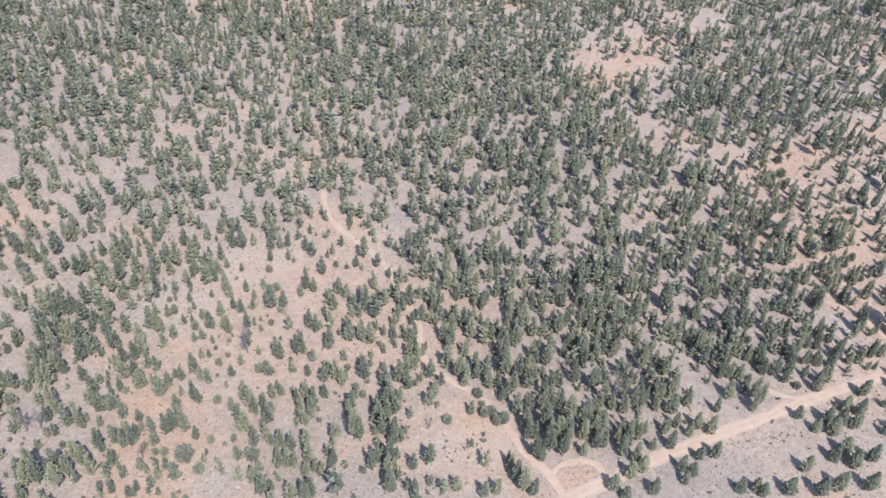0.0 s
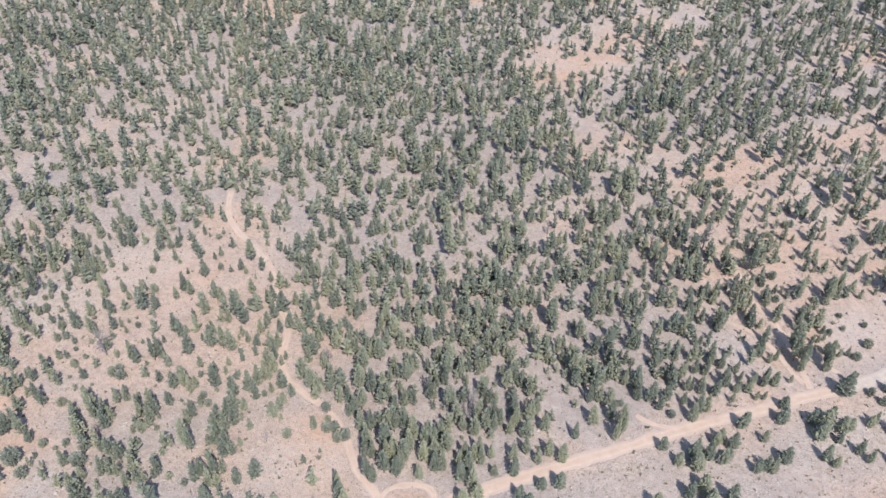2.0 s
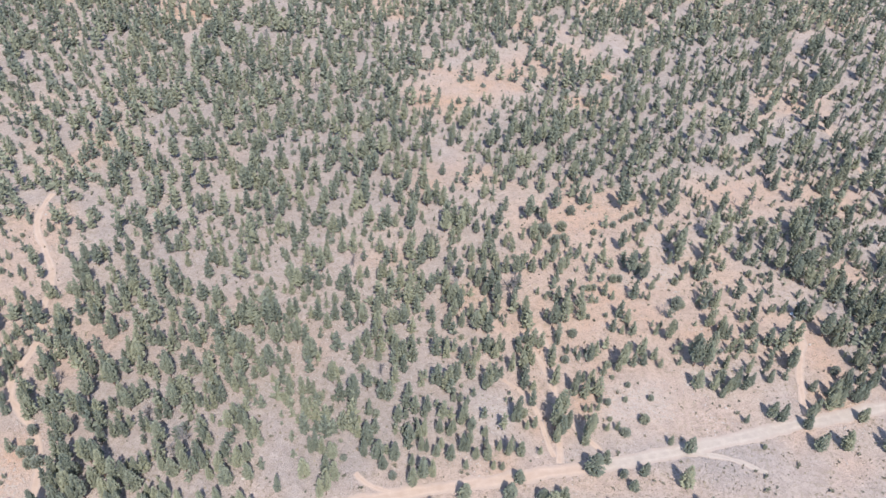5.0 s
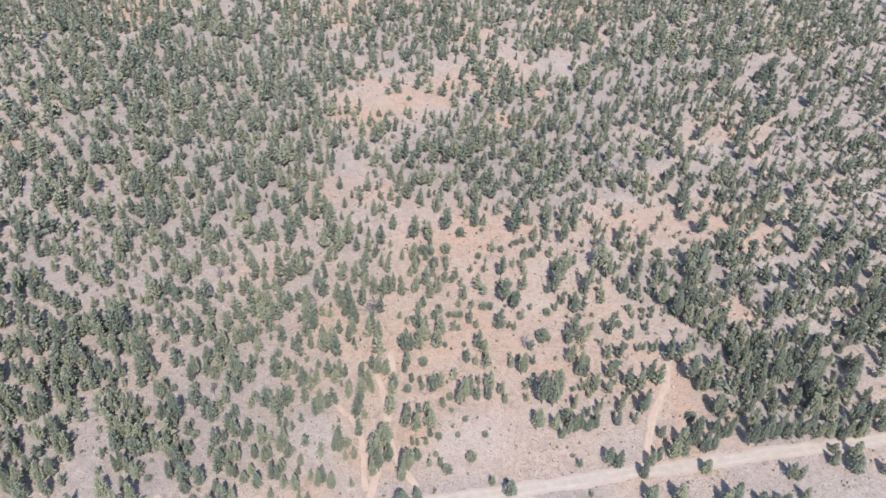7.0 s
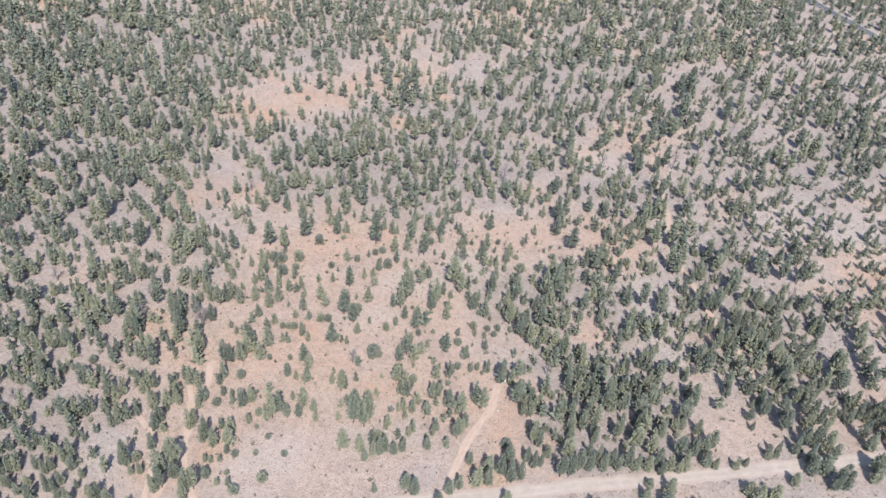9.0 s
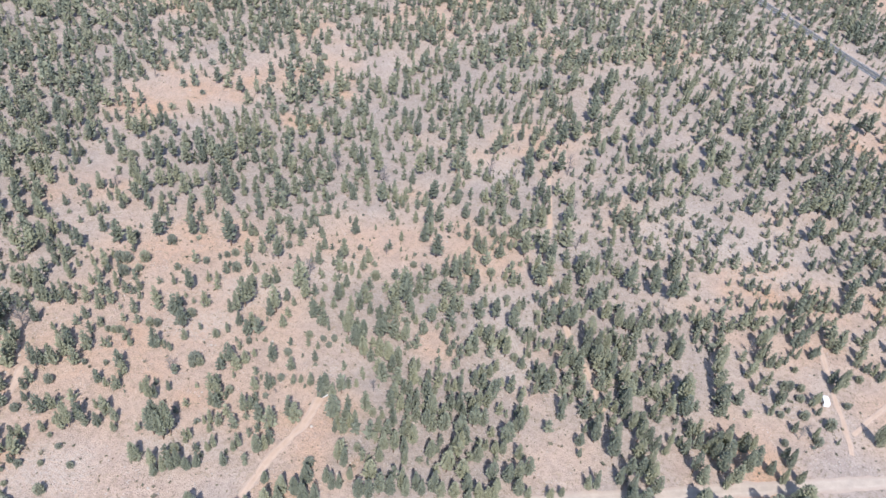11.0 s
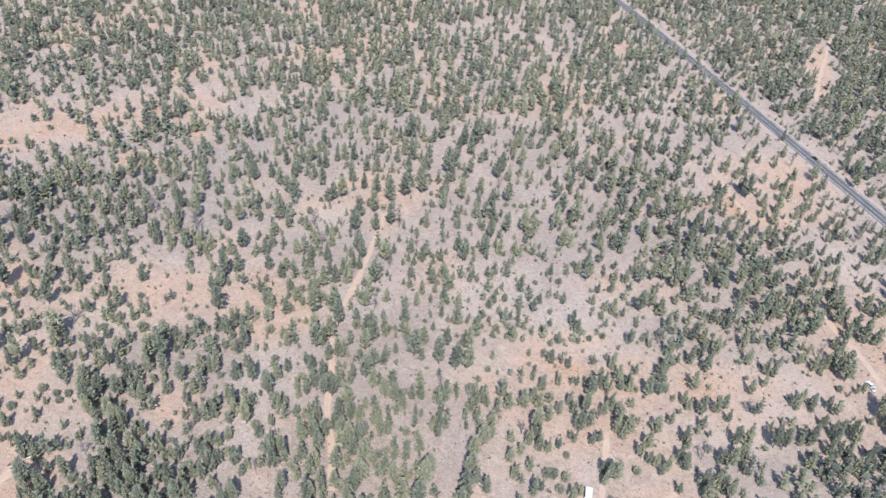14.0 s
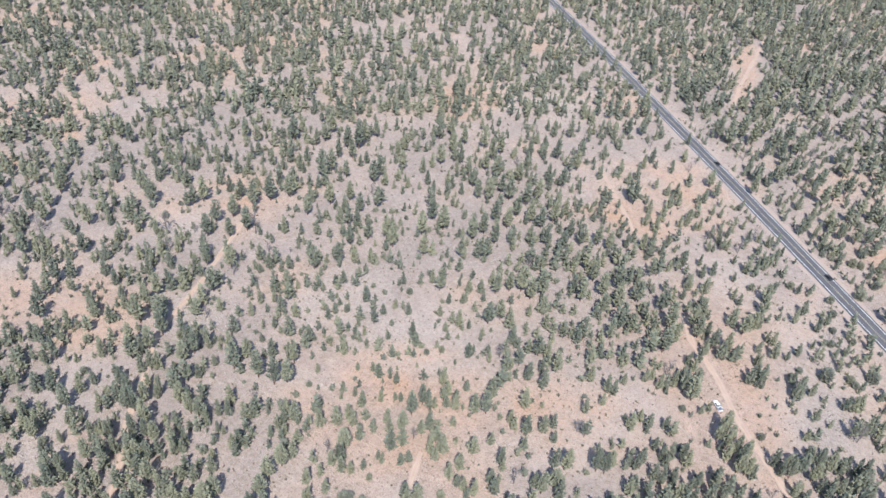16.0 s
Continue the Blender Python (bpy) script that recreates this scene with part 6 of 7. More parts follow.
STANDS.append(("pine", [
    (-70.4, 201.7, 8.8), (169.8, 309.8, 8.1), (-82.1, 196.7, 5.6), (-132.1, 174.2, 10.1), (382.7, 405.9, 9.5), (21, 243.2, 10.4),
    (-63.8, 205.1, 8.8), (-61.5, 206.2, 5.1), (-123.1, 178.5, 10.1), (312.2, 374.4, 10.7), (374.4, 402.6, 8.1), (320.5, 379.2, 9.4),
    (-140.8, 171.7, 8.9), (423.1, 425.6, 9.6), (258.2, 351.5, 10.9), (120.6, 289.6, 6), (477, 450, 6.3), (104.1, 282.3, 8.3),
    (440.7, 433.8, 7), (136.6, 297, 9.5), (3.8, 237.3, 10.4), (36.9, 252.5, 10.4), (-22.3, 226.1, 5.8), (366.3, 401, 10.8),
    (225.9, 337.9, 6.9), (13.9, 242.5, 6.5), (554.3, 485.8, 8.2), (-72.6, 203.7, 7.6), (271.6, 358.6, 6.8), (236.7, 343.2, 6.9),
]))
STANDS.append(("pine", [
    (-27.9, 224.2, 7.9), (-6.2, 234.8, 9.2), (166, 312.3, 8.2), (468.3, 448.4, 8.6), (273.7, 361.2, 5.5), (-17, 230.4, 8.4),
    (480.1, 454.1, 8.7), (-131.9, 178.8, 11.4), (116.9, 290.8, 8.2), (514.4, 469.9, 10.5), (277.7, 363.5, 8.1), (421.2, 428.2, 6.9),
    (-77.9, 203.9, 9.6), (301.2, 374.6, 4.4), (551.6, 487.9, 8.2), (47.7, 261.2, 10.5), (497.6, 463.8, 10.3), (-101.3, 194.3, 11.3),
    (390.4, 415.9, 5.5), (-31, 226.3, 9.2), (578.9, 500.8, 8.4), (-52.1, 216.9, 9.3), (124.8, 296.6, 9.6), (93.2, 282.5, 7.8),
    (-108.8, 191.6, 10.1), (178.3, 321.1, 10.9), (64.6, 270, 8.5), (19.9, 249.9, 10.4), (168.1, 316.7, 5.5), (-117.8, 188.3, 10.1),
]))
STANDS.append(("pine", [
    (173.5, 319.8, 6.8), (555.6, 491.9, 8.3), (318.7, 385.4, 10.8), (84.4, 280, 9.8), (89.2, 282.6, 8.4), (489.4, 462.7, 8.8),
    (406.7, 425.5, 9.7), (-11.2, 237.6, 5.8), (577.8, 502.7, 7), (258.7, 359.2, 8.2), (250.5, 355.6, 5.5), (446.5, 443.8, 8.5),
    (13.1, 248.9, 10.5), (-95, 200.3, 8.9), (158.4, 314.4, 6.9), (112.8, 294.2, 9.7), (278, 368.8, 8.2), (33.8, 259.1, 10.5),
    (266.3, 363.8, 8.2), (255.4, 358.9, 6.1), (142.7, 308.2, 7.7), (-68.2, 213.3, 7.6), (568.4, 499.8, 9.7), (-85.1, 205.8, 5.1),
    (75.6, 278.5, 7.1), (-46.1, 223.8, 6.7), (563.6, 498.4, 11.1), (161.1, 317.4, 6.9), (-75.3, 211.1, 8.1), (145.4, 310.5, 5.5),
]))
STANDS.append(("pine", [
    (-88.2, 205.4, 5.6), (-117.5, 192.3, 7.6), (377.3, 415.1, 9.6), (397.9, 424.4, 11), (101.4, 291.2, 11.1), (-41.2, 227.1, 8),
    (51.8, 269, 8.6), (590, 511.8, 5.7), (434.6, 442, 5.1), (96.5, 290.2, 9.8), (556.9, 497.4, 9.7), (131.6, 306.1, 7.7),
    (49.2, 269.1, 10.1), (584.7, 510.4, 9.9), (330.5, 396.1, 9.5), (78, 282.5, 5.1), (481.7, 464.3, 10.3), (-71.6, 215.4, 6.4),
    (23.9, 258.8, 5.3), (424.9, 439.3, 5.1), (443.3, 447.6, 9.9), (-99.9, 203.3, 11.4), (469.3, 459.5, 4.4), (-44.5, 228.4, 10.7),
    (-58.8, 222, 6.8), (-131.4, 189.8, 11.5), (89.8, 289.5, 7), (36.6, 265.6, 6.6), (-108.6, 200.4, 10.2), (15.4, 256.4, 10.6),
]))
STANDS.append(("pine", [
    (609, 523.6, 6.4), (390.2, 425.2, 6.9), (157.2, 320.4, 9.6), (594, 517, 7.2), (578.2, 510.3, 7.1), (227.7, 352.6, 9),
    (-127.5, 192.8, 11.5), (323.3, 395.7, 10.9), (-64.4, 221.4, 5.2), (-115.3, 198.5, 10.2), (565.2, 504.8, 11.2), (506, 478.2, 10.6),
    (233, 355.6, 9.8), (152.1, 319.4, 8.3), (65.8, 280.7, 7.2), (613.3, 527.3, 7.3), (-95.5, 208.8, 7.2), (-86.6, 213.8, 4.6),
    (58.8, 279.3, 8.6), (319.9, 397, 9.6), (454, 457.5, 5.8), (333.6, 403.4, 6.9), (-147.1, 187.1, 6.5), (14.2, 259.8, 10.6),
    (420.2, 442.6, 6.2), (411.9, 438.9, 5.6), (256.4, 369.1, 7), (-121.1, 199.4, 7.7), (114, 305.5, 5.1), (47.3, 275.9, 7.3),
]))
STANDS.append(("pine", [
    (599.7, 524.6, 5.8), (-74.2, 221.4, 10.3), (-25.6, 243.7, 6.5), (-145, 190.2, 9.1), (583.2, 517.9, 8.6), (462.3, 463.7, 5.9),
    (498.9, 480.3, 8.5), (-39.2, 238.3, 9.4), (99, 300.8, 7.1), (-68.5, 225.5, 6.5), (-132.1, 196.9, 11.6), (329.6, 404.8, 8.3),
    (377.8, 426.6, 8.3), (-116.3, 204.5, 10.3), (457.9, 463.2, 10.2), (394.2, 434.8, 8.4), (-144.8, 192.4, 10.4), (49.4, 279.9, 5.3),
    (-121.3, 203.3, 9), (17, 265.6, 8), (477.4, 472.8, 10.4), (580.9, 519.4, 7.2), (87.8, 297.6, 5.7), (-75.8, 224, 11.6),
    (-89.3, 218, 5.7), (364.9, 422.4, 8.3), (-77.2, 224.6, 10.3), (491.3, 480.5, 9.1), (295.7, 392.5, 11), (-9.4, 255.4, 5.9),
]))
STANDS.append(("pine", [
    (285.8, 388.6, 6.1), (154.3, 329.5, 7), (38.4, 277.4, 6.7), (25.1, 271.7, 9.4), (387.4, 434.8, 9.8), (73.4, 293.7, 10),
    (556.3, 511.2, 8.5), (-95, 218.2, 4.7), (244.3, 370.9, 11.2), (1.4, 261.6, 10.7), (407.9, 444.6, 7.1), (31.5, 275.5, 8.1),
    (28.2, 274.1, 9.4), (335.2, 412.3, 11), (77.4, 296.3, 11.4), (313.1, 402.6, 8.8), (252.5, 375.6, 7), (114.9, 314.1, 8.5),
    (425.9, 454.1, 6.3), (88.6, 302.6, 11.4), (111.5, 313.1, 11.3), (332.4, 412.6, 8.3), (435.5, 459.2, 7.2), (447.9, 465, 6.4),
    (224.7, 364.6, 5.7), (324, 409.3, 6.9), (222.6, 363.9, 8.5), (149.3, 331.5, 7.9), (144.7, 329.7, 11.2), (4.4, 266.6, 9.5),
]))
STANDS.append(("pine", [
    (199, 354.3, 11.5), (264.6, 384.2, 9.8), (376.7, 434.8, 8.4), (8.5, 269.2, 9.5), (125.8, 322.1, 5.7), (-102.8, 219.3, 7.8),
    (202.4, 356.7, 7.2), (-38.4, 249, 4.4), (92, 307.8, 8.6), (381.3, 438, 7.1), (162.5, 339.8, 9), (482.4, 483.8, 7.6),
    (428.8, 460, 6.4), (601, 537.5, 8.9), (-133.3, 207.2, 9.2), (-91.5, 226.2, 5.8), (218.1, 365.6, 7.2), (-82.2, 230.9, 7.8),
    (-36.6, 251.5, 5.5), (18.5, 276.3, 6.8), (565.3, 522.5, 11.4), (103.1, 315.2, 10), (-132, 209.7, 10.5), (575.7, 528.2, 11.5),
    (-152.8, 200.5, 7.9), (79.4, 305.2, 8.7), (486.9, 488.6, 10.7), (-115.5, 217.8, 9.2), (-72.9, 237.5, 4.8), (339, 423.4, 10.6),
]))
STANDS.append(("pine", [
    (12.2, 276.5, 8.2), (343.7, 425.8, 10.6), (-54.7, 246.7, 6.1), (415.4, 458.3, 9.2), (-81, 235.2, 6.6), (36.1, 288, 7.5),
    (591.3, 538.3, 8.9), (604.7, 544.4, 7.5), (280, 398.3, 5.6), (315.9, 414.6, 9.8), (243.6, 382.1, 7.1), (448, 474.1, 6.5),
    (-136.7, 211, 10.5), (453.6, 476.9, 6.6), (229.7, 376.3, 8.6), (-62.2, 245, 7), (120.5, 327.4, 11.4), (-84.3, 235.3, 9.2),
    (377.6, 443.3, 9.9), (584.6, 536.8, 5.3), (-91.9, 232.7, 6.6), (-113.1, 223.7, 7.9), (93.3, 316.6, 5.8), (287, 404.1, 7.1),
    (-79.2, 239.4, 5.8), (-88, 235.8, 7.9), (-48.4, 254, 7.8), (-91.1, 234.8, 9.2), (296.8, 409.4, 11.2), (392.5, 452.7, 5.8),
]))
STANDS.append(("pine", [
    (276.4, 401, 7.1), (-109.7, 227.3, 7.9), (385.4, 450.1, 5.7), (132.9, 336.5, 11.4), (239, 384.3, 7.2), (252.5, 391.2, 7.1),
    (-144.1, 212.8, 9.3), (315, 419.7, 8.5), (-113, 227.1, 7.9), (550.1, 525.5, 10), (380.5, 449.4, 10), (151.1, 346.6, 10),
    (307.5, 417.2, 9.9), (594.5, 546.4, 9), (78.9, 315, 10.2), (93.6, 321.8, 11.6), (-101.3, 234.1, 9.3), (-146.8, 214.2, 9.3),
    (-59.3, 253.8, 8.4), (-56.5, 255.1, 7), (453.2, 484.5, 9), (-63.2, 252.3, 9.8), (247.4, 392.2, 8.6), (458.3, 487.4, 8.5),
    (323.4, 426.7, 11.3), (178.2, 361.4, 10), (-22.5, 271.1, 8.3), (-107.7, 232.9, 10.6), (189.3, 366.6, 8.6), (398, 460.7, 6.4),
]))
STANDS.append(("pine", [
    (320.9, 426.1, 6.8), (-82.9, 244.5, 9.3), (343.9, 436.6, 8.5), (120.1, 336.3, 11.5), (-152.6, 214.1, 5.9), (280.6, 409.3, 6.3),
    (400.8, 463.4, 8.2), (341, 436.6, 9.9), (-140.9, 220, 5.4), (566.6, 538.4, 7.4), (355.5, 444.3, 8), (159.8, 356.5, 7.2),
    (424.6, 476, 7.4), (-156.2, 215, 6.8), (542.1, 529.4, 7.2), (-115, 234.2, 10.7), (-88.4, 246.5, 5.4), (495.4, 509.3, 11.1),
    (-47.9, 264.9, 5.7), (-30.9, 272.6, 7), (169, 362.8, 10.1), (135.8, 348.1, 6.4), (435.7, 483.3, 8.4), (-94.7, 244.7, 10.7),
    (364.7, 451.5, 5.8), (-75.8, 253.3, 11.4), (563.7, 541.2, 7.4), (42.1, 306.6, 9), (-160, 216.4, 6.8), (460.2, 495.7, 8.6),
]))
STANDS.append(("pine", [
    (327.3, 435.9, 9.5), (286.5, 418, 9.2), (320.2, 433.2, 9.4), (-80, 253.4, 10.7), (67.1, 319.6, 10.4), (361.6, 452.4, 5.8),
    (300.3, 425.8, 9.3), (366.7, 456, 9.9), (44.9, 311.2, 10.5), (550.6, 538.9, 10.2), (155.1, 361, 8.7), (237.4, 398.1, 7.4),
    (272.3, 414.2, 10.6), (374.5, 460.2, 8.4), (438.4, 489.2, 9.1), (-94.8, 249.3, 9.4), (172.3, 369.6, 5.9), (28.7, 305.1, 10.7),
    (312.9, 433.2, 9.4), (276.4, 416.8, 9.2), (121.6, 347.3, 10.2), (259.8, 409.5, 10.5), (543.1, 537, 10.2), (580.3, 554.9, 7.6),
    (-112, 243.5, 10.8), (149, 361.2, 5.3), (252.9, 408, 9), (211.6, 389.5, 5.9), (-155.6, 224.3, 8.2), (-132.3, 234.8, 10.8),
]))
STANDS.append(("pine", [
    (-135.4, 233.5, 9.5), (591.4, 561.1, 7.7), (136.3, 356.5, 5.3), (-117.2, 243.7, 6.8), (204.3, 388.6, 10.3), (359.5, 458.9, 10),
    (-100.5, 252.8, 9.5), (194.8, 386.1, 8.9), (-91.9, 257.3, 9.5), (324.1, 445.6, 9.6), (246.5, 410.9, 9.1), (-144.4, 235, 6),
    (397.7, 479, 10.5), (207.5, 393.5, 8.9), (316.8, 442.9, 9.6), (80.1, 336.4, 10.5), (404.3, 482.8, 8.8), (141.6, 364.8, 10.3),
    (-87.1, 262.6, 8.2), (562.2, 555.1, 6), (147.2, 369.1, 7.4), (296.7, 436.5, 7.9), (-132.3, 243.7, 8.2), (-127, 246.2, 10.9),
    (255.4, 418.5, 10.7), (547.8, 550.2, 8.4), (-119.4, 250.4, 5), (127.9, 361.8, 7.4), (-123.3, 249.2, 9.6), (118.9, 358.7, 10.4),
]))
STANDS.append(("pine", [
    (155.3, 375.2, 10.4), (-113, 254.9, 11), (615.5, 582.8, 5.8), (296.1, 439.4, 11.1), (552.4, 554.8, 9), (571.1, 564.2, 10.7),
    (46, 328.3, 10.7), (-168.5, 232.2, 5), (53.7, 332.3, 9.2), (206.8, 401.2, 9), (32.9, 323.2, 10.8), (185.4, 391.9, 10.5),
    (-156.9, 238.2, 8.3), (274.5, 432.5, 9.4), (567.1, 564.3, 10.7), (169.4, 385.8, 10.5), (12.8, 315.4, 11), (236.2, 416.7, 10.7),
    (533.1, 550.4, 6.6), (623.2, 591.5, 6.5), (226.5, 413, 10.7), (-112.5, 260.7, 8.3), (61.6, 339.2, 10.7), (149.1, 379.2, 9),
    (-156.1, 242, 8.4), (307.5, 450.7, 9.7), (450.7, 515.7, 10.2), (113.1, 364.2, 10.5), (-161.2, 240.8, 9.8), (574.6, 572, 9.3),
]))
STANDS.append(("pine", [
    (109.3, 362.7, 10.5), (545.2, 559.1, 7.6), (298.3, 448.8, 11.3), (-123.3, 259.3, 6.2), (249.4, 427.3, 10.9), (117.2, 368.1, 7.6),
    (627.5, 597.9, 11.5), (-129, 258.3, 7), (104.3, 363.4, 10.6), (229.5, 419.8, 10.8), (308.5, 455.6, 11.4), (560.6, 569.2, 5.6),
    (437, 513.7, 5.8), (607.5, 590.5, 5.8), (577.1, 576.9, 7.8), (208.5, 411.7, 10.7), (283.7, 445.8, 8), (-166.6, 243.2, 11.3),
    (-148, 252.2, 11.2), (357.3, 481.6, 10.3), (371.6, 488.5, 8.8), (-138, 259.6, 7.1), (-142.2, 258.4, 8.5), (70.5, 354.2, 9.3),
    (579.3, 583.2, 7.9), (142.5, 387.5, 9.1), (50.4, 346.4, 9.4), (532.3, 563.3, 5.5), (-148.8, 257, 9.9), (26.5, 335.9, 11.1),
]))
STANDS.append(("pine", [
    (136.7, 386.5, 7.7), (517.3, 557.8, 10.7), (509.6, 554.6, 9.2), (549.6, 573.8, 6.3), (581.9, 588.4, 6.4), (547.3, 572.9, 7.7),
    (571, 583.7, 7.9), (561.5, 579.8, 9.4), (195.2, 415.1, 10.8), (47.1, 349.2, 11), (527.8, 565.9, 7.8), (555.8, 578.8, 8),
    (620.1, 608, 9.3), (520.8, 563.5, 9.3), (114.2, 380.9, 10.8), (-166.8, 254.7, 11.4), (608.2, 603.9, 10.1), (528.4, 568.1, 6.8),
    (116.3, 382.9, 9.3), (511.3, 560.9, 9.2), (601.6, 601.7, 7.2), (201.2, 421.6, 9.4), (384.8, 504.7, 10.8), (625.3, 613.2, 10.1),
    (376.8, 501.6, 10.7), (-176.1, 252.8, 7.2), (58.1, 358.7, 7.9), (127.3, 390, 9.3), (551.8, 581.4, 6.9), (237.7, 440.4, 11.1),
]))
STANDS.append(("pine", [
    (575.7, 592.6, 8.2), (600, 604.8, 10.1), (574.2, 593.4, 8), (550.9, 583, 9.6), (60.5, 362.4, 7.9), (545.7, 581.2, 8),
    (564.4, 590.5, 9.7), (570, 594.8, 8.2), (566.9, 593.5, 9.6), (546.7, 585.2, 8.8), (127.3, 397.4, 10.9), (554.7, 590.5, 8),
    (520.1, 575.6, 11), (66.2, 371.8, 9.5), (374.1, 510.4, 10.9), (595.7, 612.3, 6.7), (538, 587.6, 6.3), (540.4, 589.4, 8.1),
    (513.8, 578.9, 9.5), (201.4, 438.5, 11.2), (484.2, 565.8, 4.7), (530.5, 586.7, 8), (589.1, 613.2, 11.6), (561.2, 602.3, 6.6),
    (354.9, 509.6, 10.8), (252.4, 466.3, 9.9), (533.8, 593.1, 9.7), (521.1, 587.5, 11.2), (474.1, 566.7, 10.9), (80.1, 390.6, 11.2),
]))
STANDS.append(("pine", [
    (238.3, 462.6, 11.5), (314.4, 497.2, 10.5), (173.1, 435.1, 9.7), (46.9, 378.6, 6.6), (121.9, 413.4, 11.2), (468.7, 569.6, 11),
    (513.3, 590.3, 9.7), (103.7, 406.1, 11.3), (549, 607.2, 6.7), (208.8, 454.2, 11.5), (291.9, 491.8, 10.4), (277.6, 486.2, 10.3),
    (266.6, 481.8, 10.2), (137.3, 424.1, 9.7), (594.1, 629.9, 10.5), (544.5, 607.6, 6.7), (497.6, 587.4, 5.8), (50.8, 386.4, 9.9),
    (25.4, 376.2, 10), (413, 551, 9.3), (163.5, 439.1, 8.2), (522.2, 601.3, 9.9), (173.3, 444.9, 9.8), (419.3, 556, 7.8),
    (160, 439.6, 9.8), (302.8, 503.9, 11), (27.7, 380.2, 10), (536.8, 609.3, 6.7), (352.7, 527, 10.9), (405, 550.8, 7.8),
]))
STANDS.append(("pine", [
    (489, 589.9, 8.1), (526, 606.6, 10), (40.9, 388.6, 10), (130.2, 429.1, 8.2), (391.7, 547, 6.9), (150.2, 438.6, 6.6),
    (380, 543, 10.9), (586.6, 637.9, 10.6), (249.3, 486.3, 9.8), (538.4, 616.8, 10.1), (307.3, 512.9, 11.1), (286.7, 503.9, 11.2),
    (312.4, 515.9, 11.1), (283.4, 503.4, 9.7), (399.5, 555.7, 9.5), (576.9, 635.9, 6.3), (255.8, 491.7, 8.2), (141.2, 440.2, 8.3),
    (266.6, 496.7, 9.8), (523.3, 614.5, 10.1), (273.3, 502.4, 11.4), (519, 613.4, 8.4), (473.8, 593.8, 8.2), (334.2, 532.1, 11.1),
    (325.7, 528.5, 9.6), (288.9, 513.3, 9.7), (257.5, 501.1, 9.9), (291.9, 516.9, 11.4), (318.1, 529.2, 11.3), (295.8, 519.2, 11.3),
]))
STANDS.append(("pine", [
    (392.4, 564.6, 9.6), (455.7, 593.5, 11.4), (496.8, 613.6, 8.4), (331.8, 542.2, 9.7), (275.2, 516.8, 8.3), (481.2, 609.8, 10),
    (527.4, 631.4, 8.6), (322.3, 540, 9.8), (394.2, 572.4, 9.7), (500, 620.8, 10.2), (306.1, 533.8, 9.8), (569.1, 653.9, 10.8),
    (277.8, 523.4, 6.7), (440.9, 598.5, 11.6), (490, 621.8, 10.2), (254.5, 516.7, 10.1), (372.6, 573.6, 9.9), (516.7, 638.9, 8.8),
    (244.1, 517.6, 10.3), (525.7, 645.8, 7.1), (500.6, 635, 10.4), (256.6, 529, 10.3), (557.3, 664.5, 11), (274.9, 538.1, 8.5),
    (307.9, 554.5, 8.4), (504, 644.2, 10.6), (477.7, 632.4, 10.4), (243.6, 530.3, 8.7), (520.8, 655.7, 9), (443.9, 623.4, 10.3),
]))
STANDS.append(("pine", [
    (227.5, 528.1, 8.8), (276.1, 550.3, 8.6), (483, 648.4, 8.9), (437.2, 628.7, 8.7), (509.4, 665.1, 8), (443.7, 642.6, 10.7),
    (519.4, 677.8, 9.3), (469.2, 655.7, 9), (476.4, 662.2, 10.9), (502.3, 675.6, 9.3), (460.4, 669.1, 11.1),
]))
STANDS.append(("round", [
    (243.7, 178.9, 4.6), (219.4, 202, 3.8), (268.4, 224.5, 2.3), (144.9, 184.7, 3.2), (220.1, 219.4, 3.8), (226.7, 226.4, 4.2),
    (214.7, 224.4, 2.1), (127.5, 187.9, 2.6), (300.6, 267.3, 3.9), (229.4, 237.3, 2.9), (468.2, 345, 3.9), (456.4, 339.8, 3.2),
    (220.1, 234.4, 2.5), (213.8, 231.7, 2.9), (183.9, 219.5, 3.9), (313, 278.8, 3.8), (256.6, 255.2, 3.9), (472.8, 354.4, 5.4),
    (221.1, 241.7, 2.5), (463.4, 355.5, 4.3), (215.3, 244.3, 2.1), (133.3, 207.7, 3.4), (454.9, 352.9, 3), (32.8, 164.2, 5.1),
    (30.3, 163.2, 4.1), (457.5, 356.1, 2.6), (479.9, 367.5, 3.1), (213.2, 249.8, 3.2), (312.2, 294.6, 3.2), (28.7, 167.3, 4.1),
]))
STANDS.append(("round", [
    (26.1, 166.8, 4.5), (462, 363.9, 3.5), (13.3, 163.2, 3.7), (25.8, 170.9, 2.5), (197.3, 248.4, 3.4), (112.4, 210.5, 3.7),
    (462.4, 369.6, 3.5), (458.2, 368.7, 4.4), (456.3, 367.9, 4), (329.7, 312, 3.2), (24.4, 175, 4.5), (485.3, 383.8, 3.6),
    (260.2, 283.5, 3.5), (-50.7, 146.3, 5.6), (-66.5, 140, 4.8), (-35, 155, 3.2), (116.2, 223.7, 3.5), (460.3, 378.7, 3.1),
    (274.5, 295.9, 3.1), (199.2, 262.8, 4.3), (-72, 144.6, 6.4), (1.5, 179.2, 2.9), (-58, 152.5, 3.2), (241.4, 288.9, 3.2),
    (403.4, 362.2, 3.5), (-16.8, 173.2, 3), (353, 339.8, 3.9), (-65.3, 151.7, 3.2), (243.4, 291, 3.6), (212.2, 277.2, 2.6),
]))
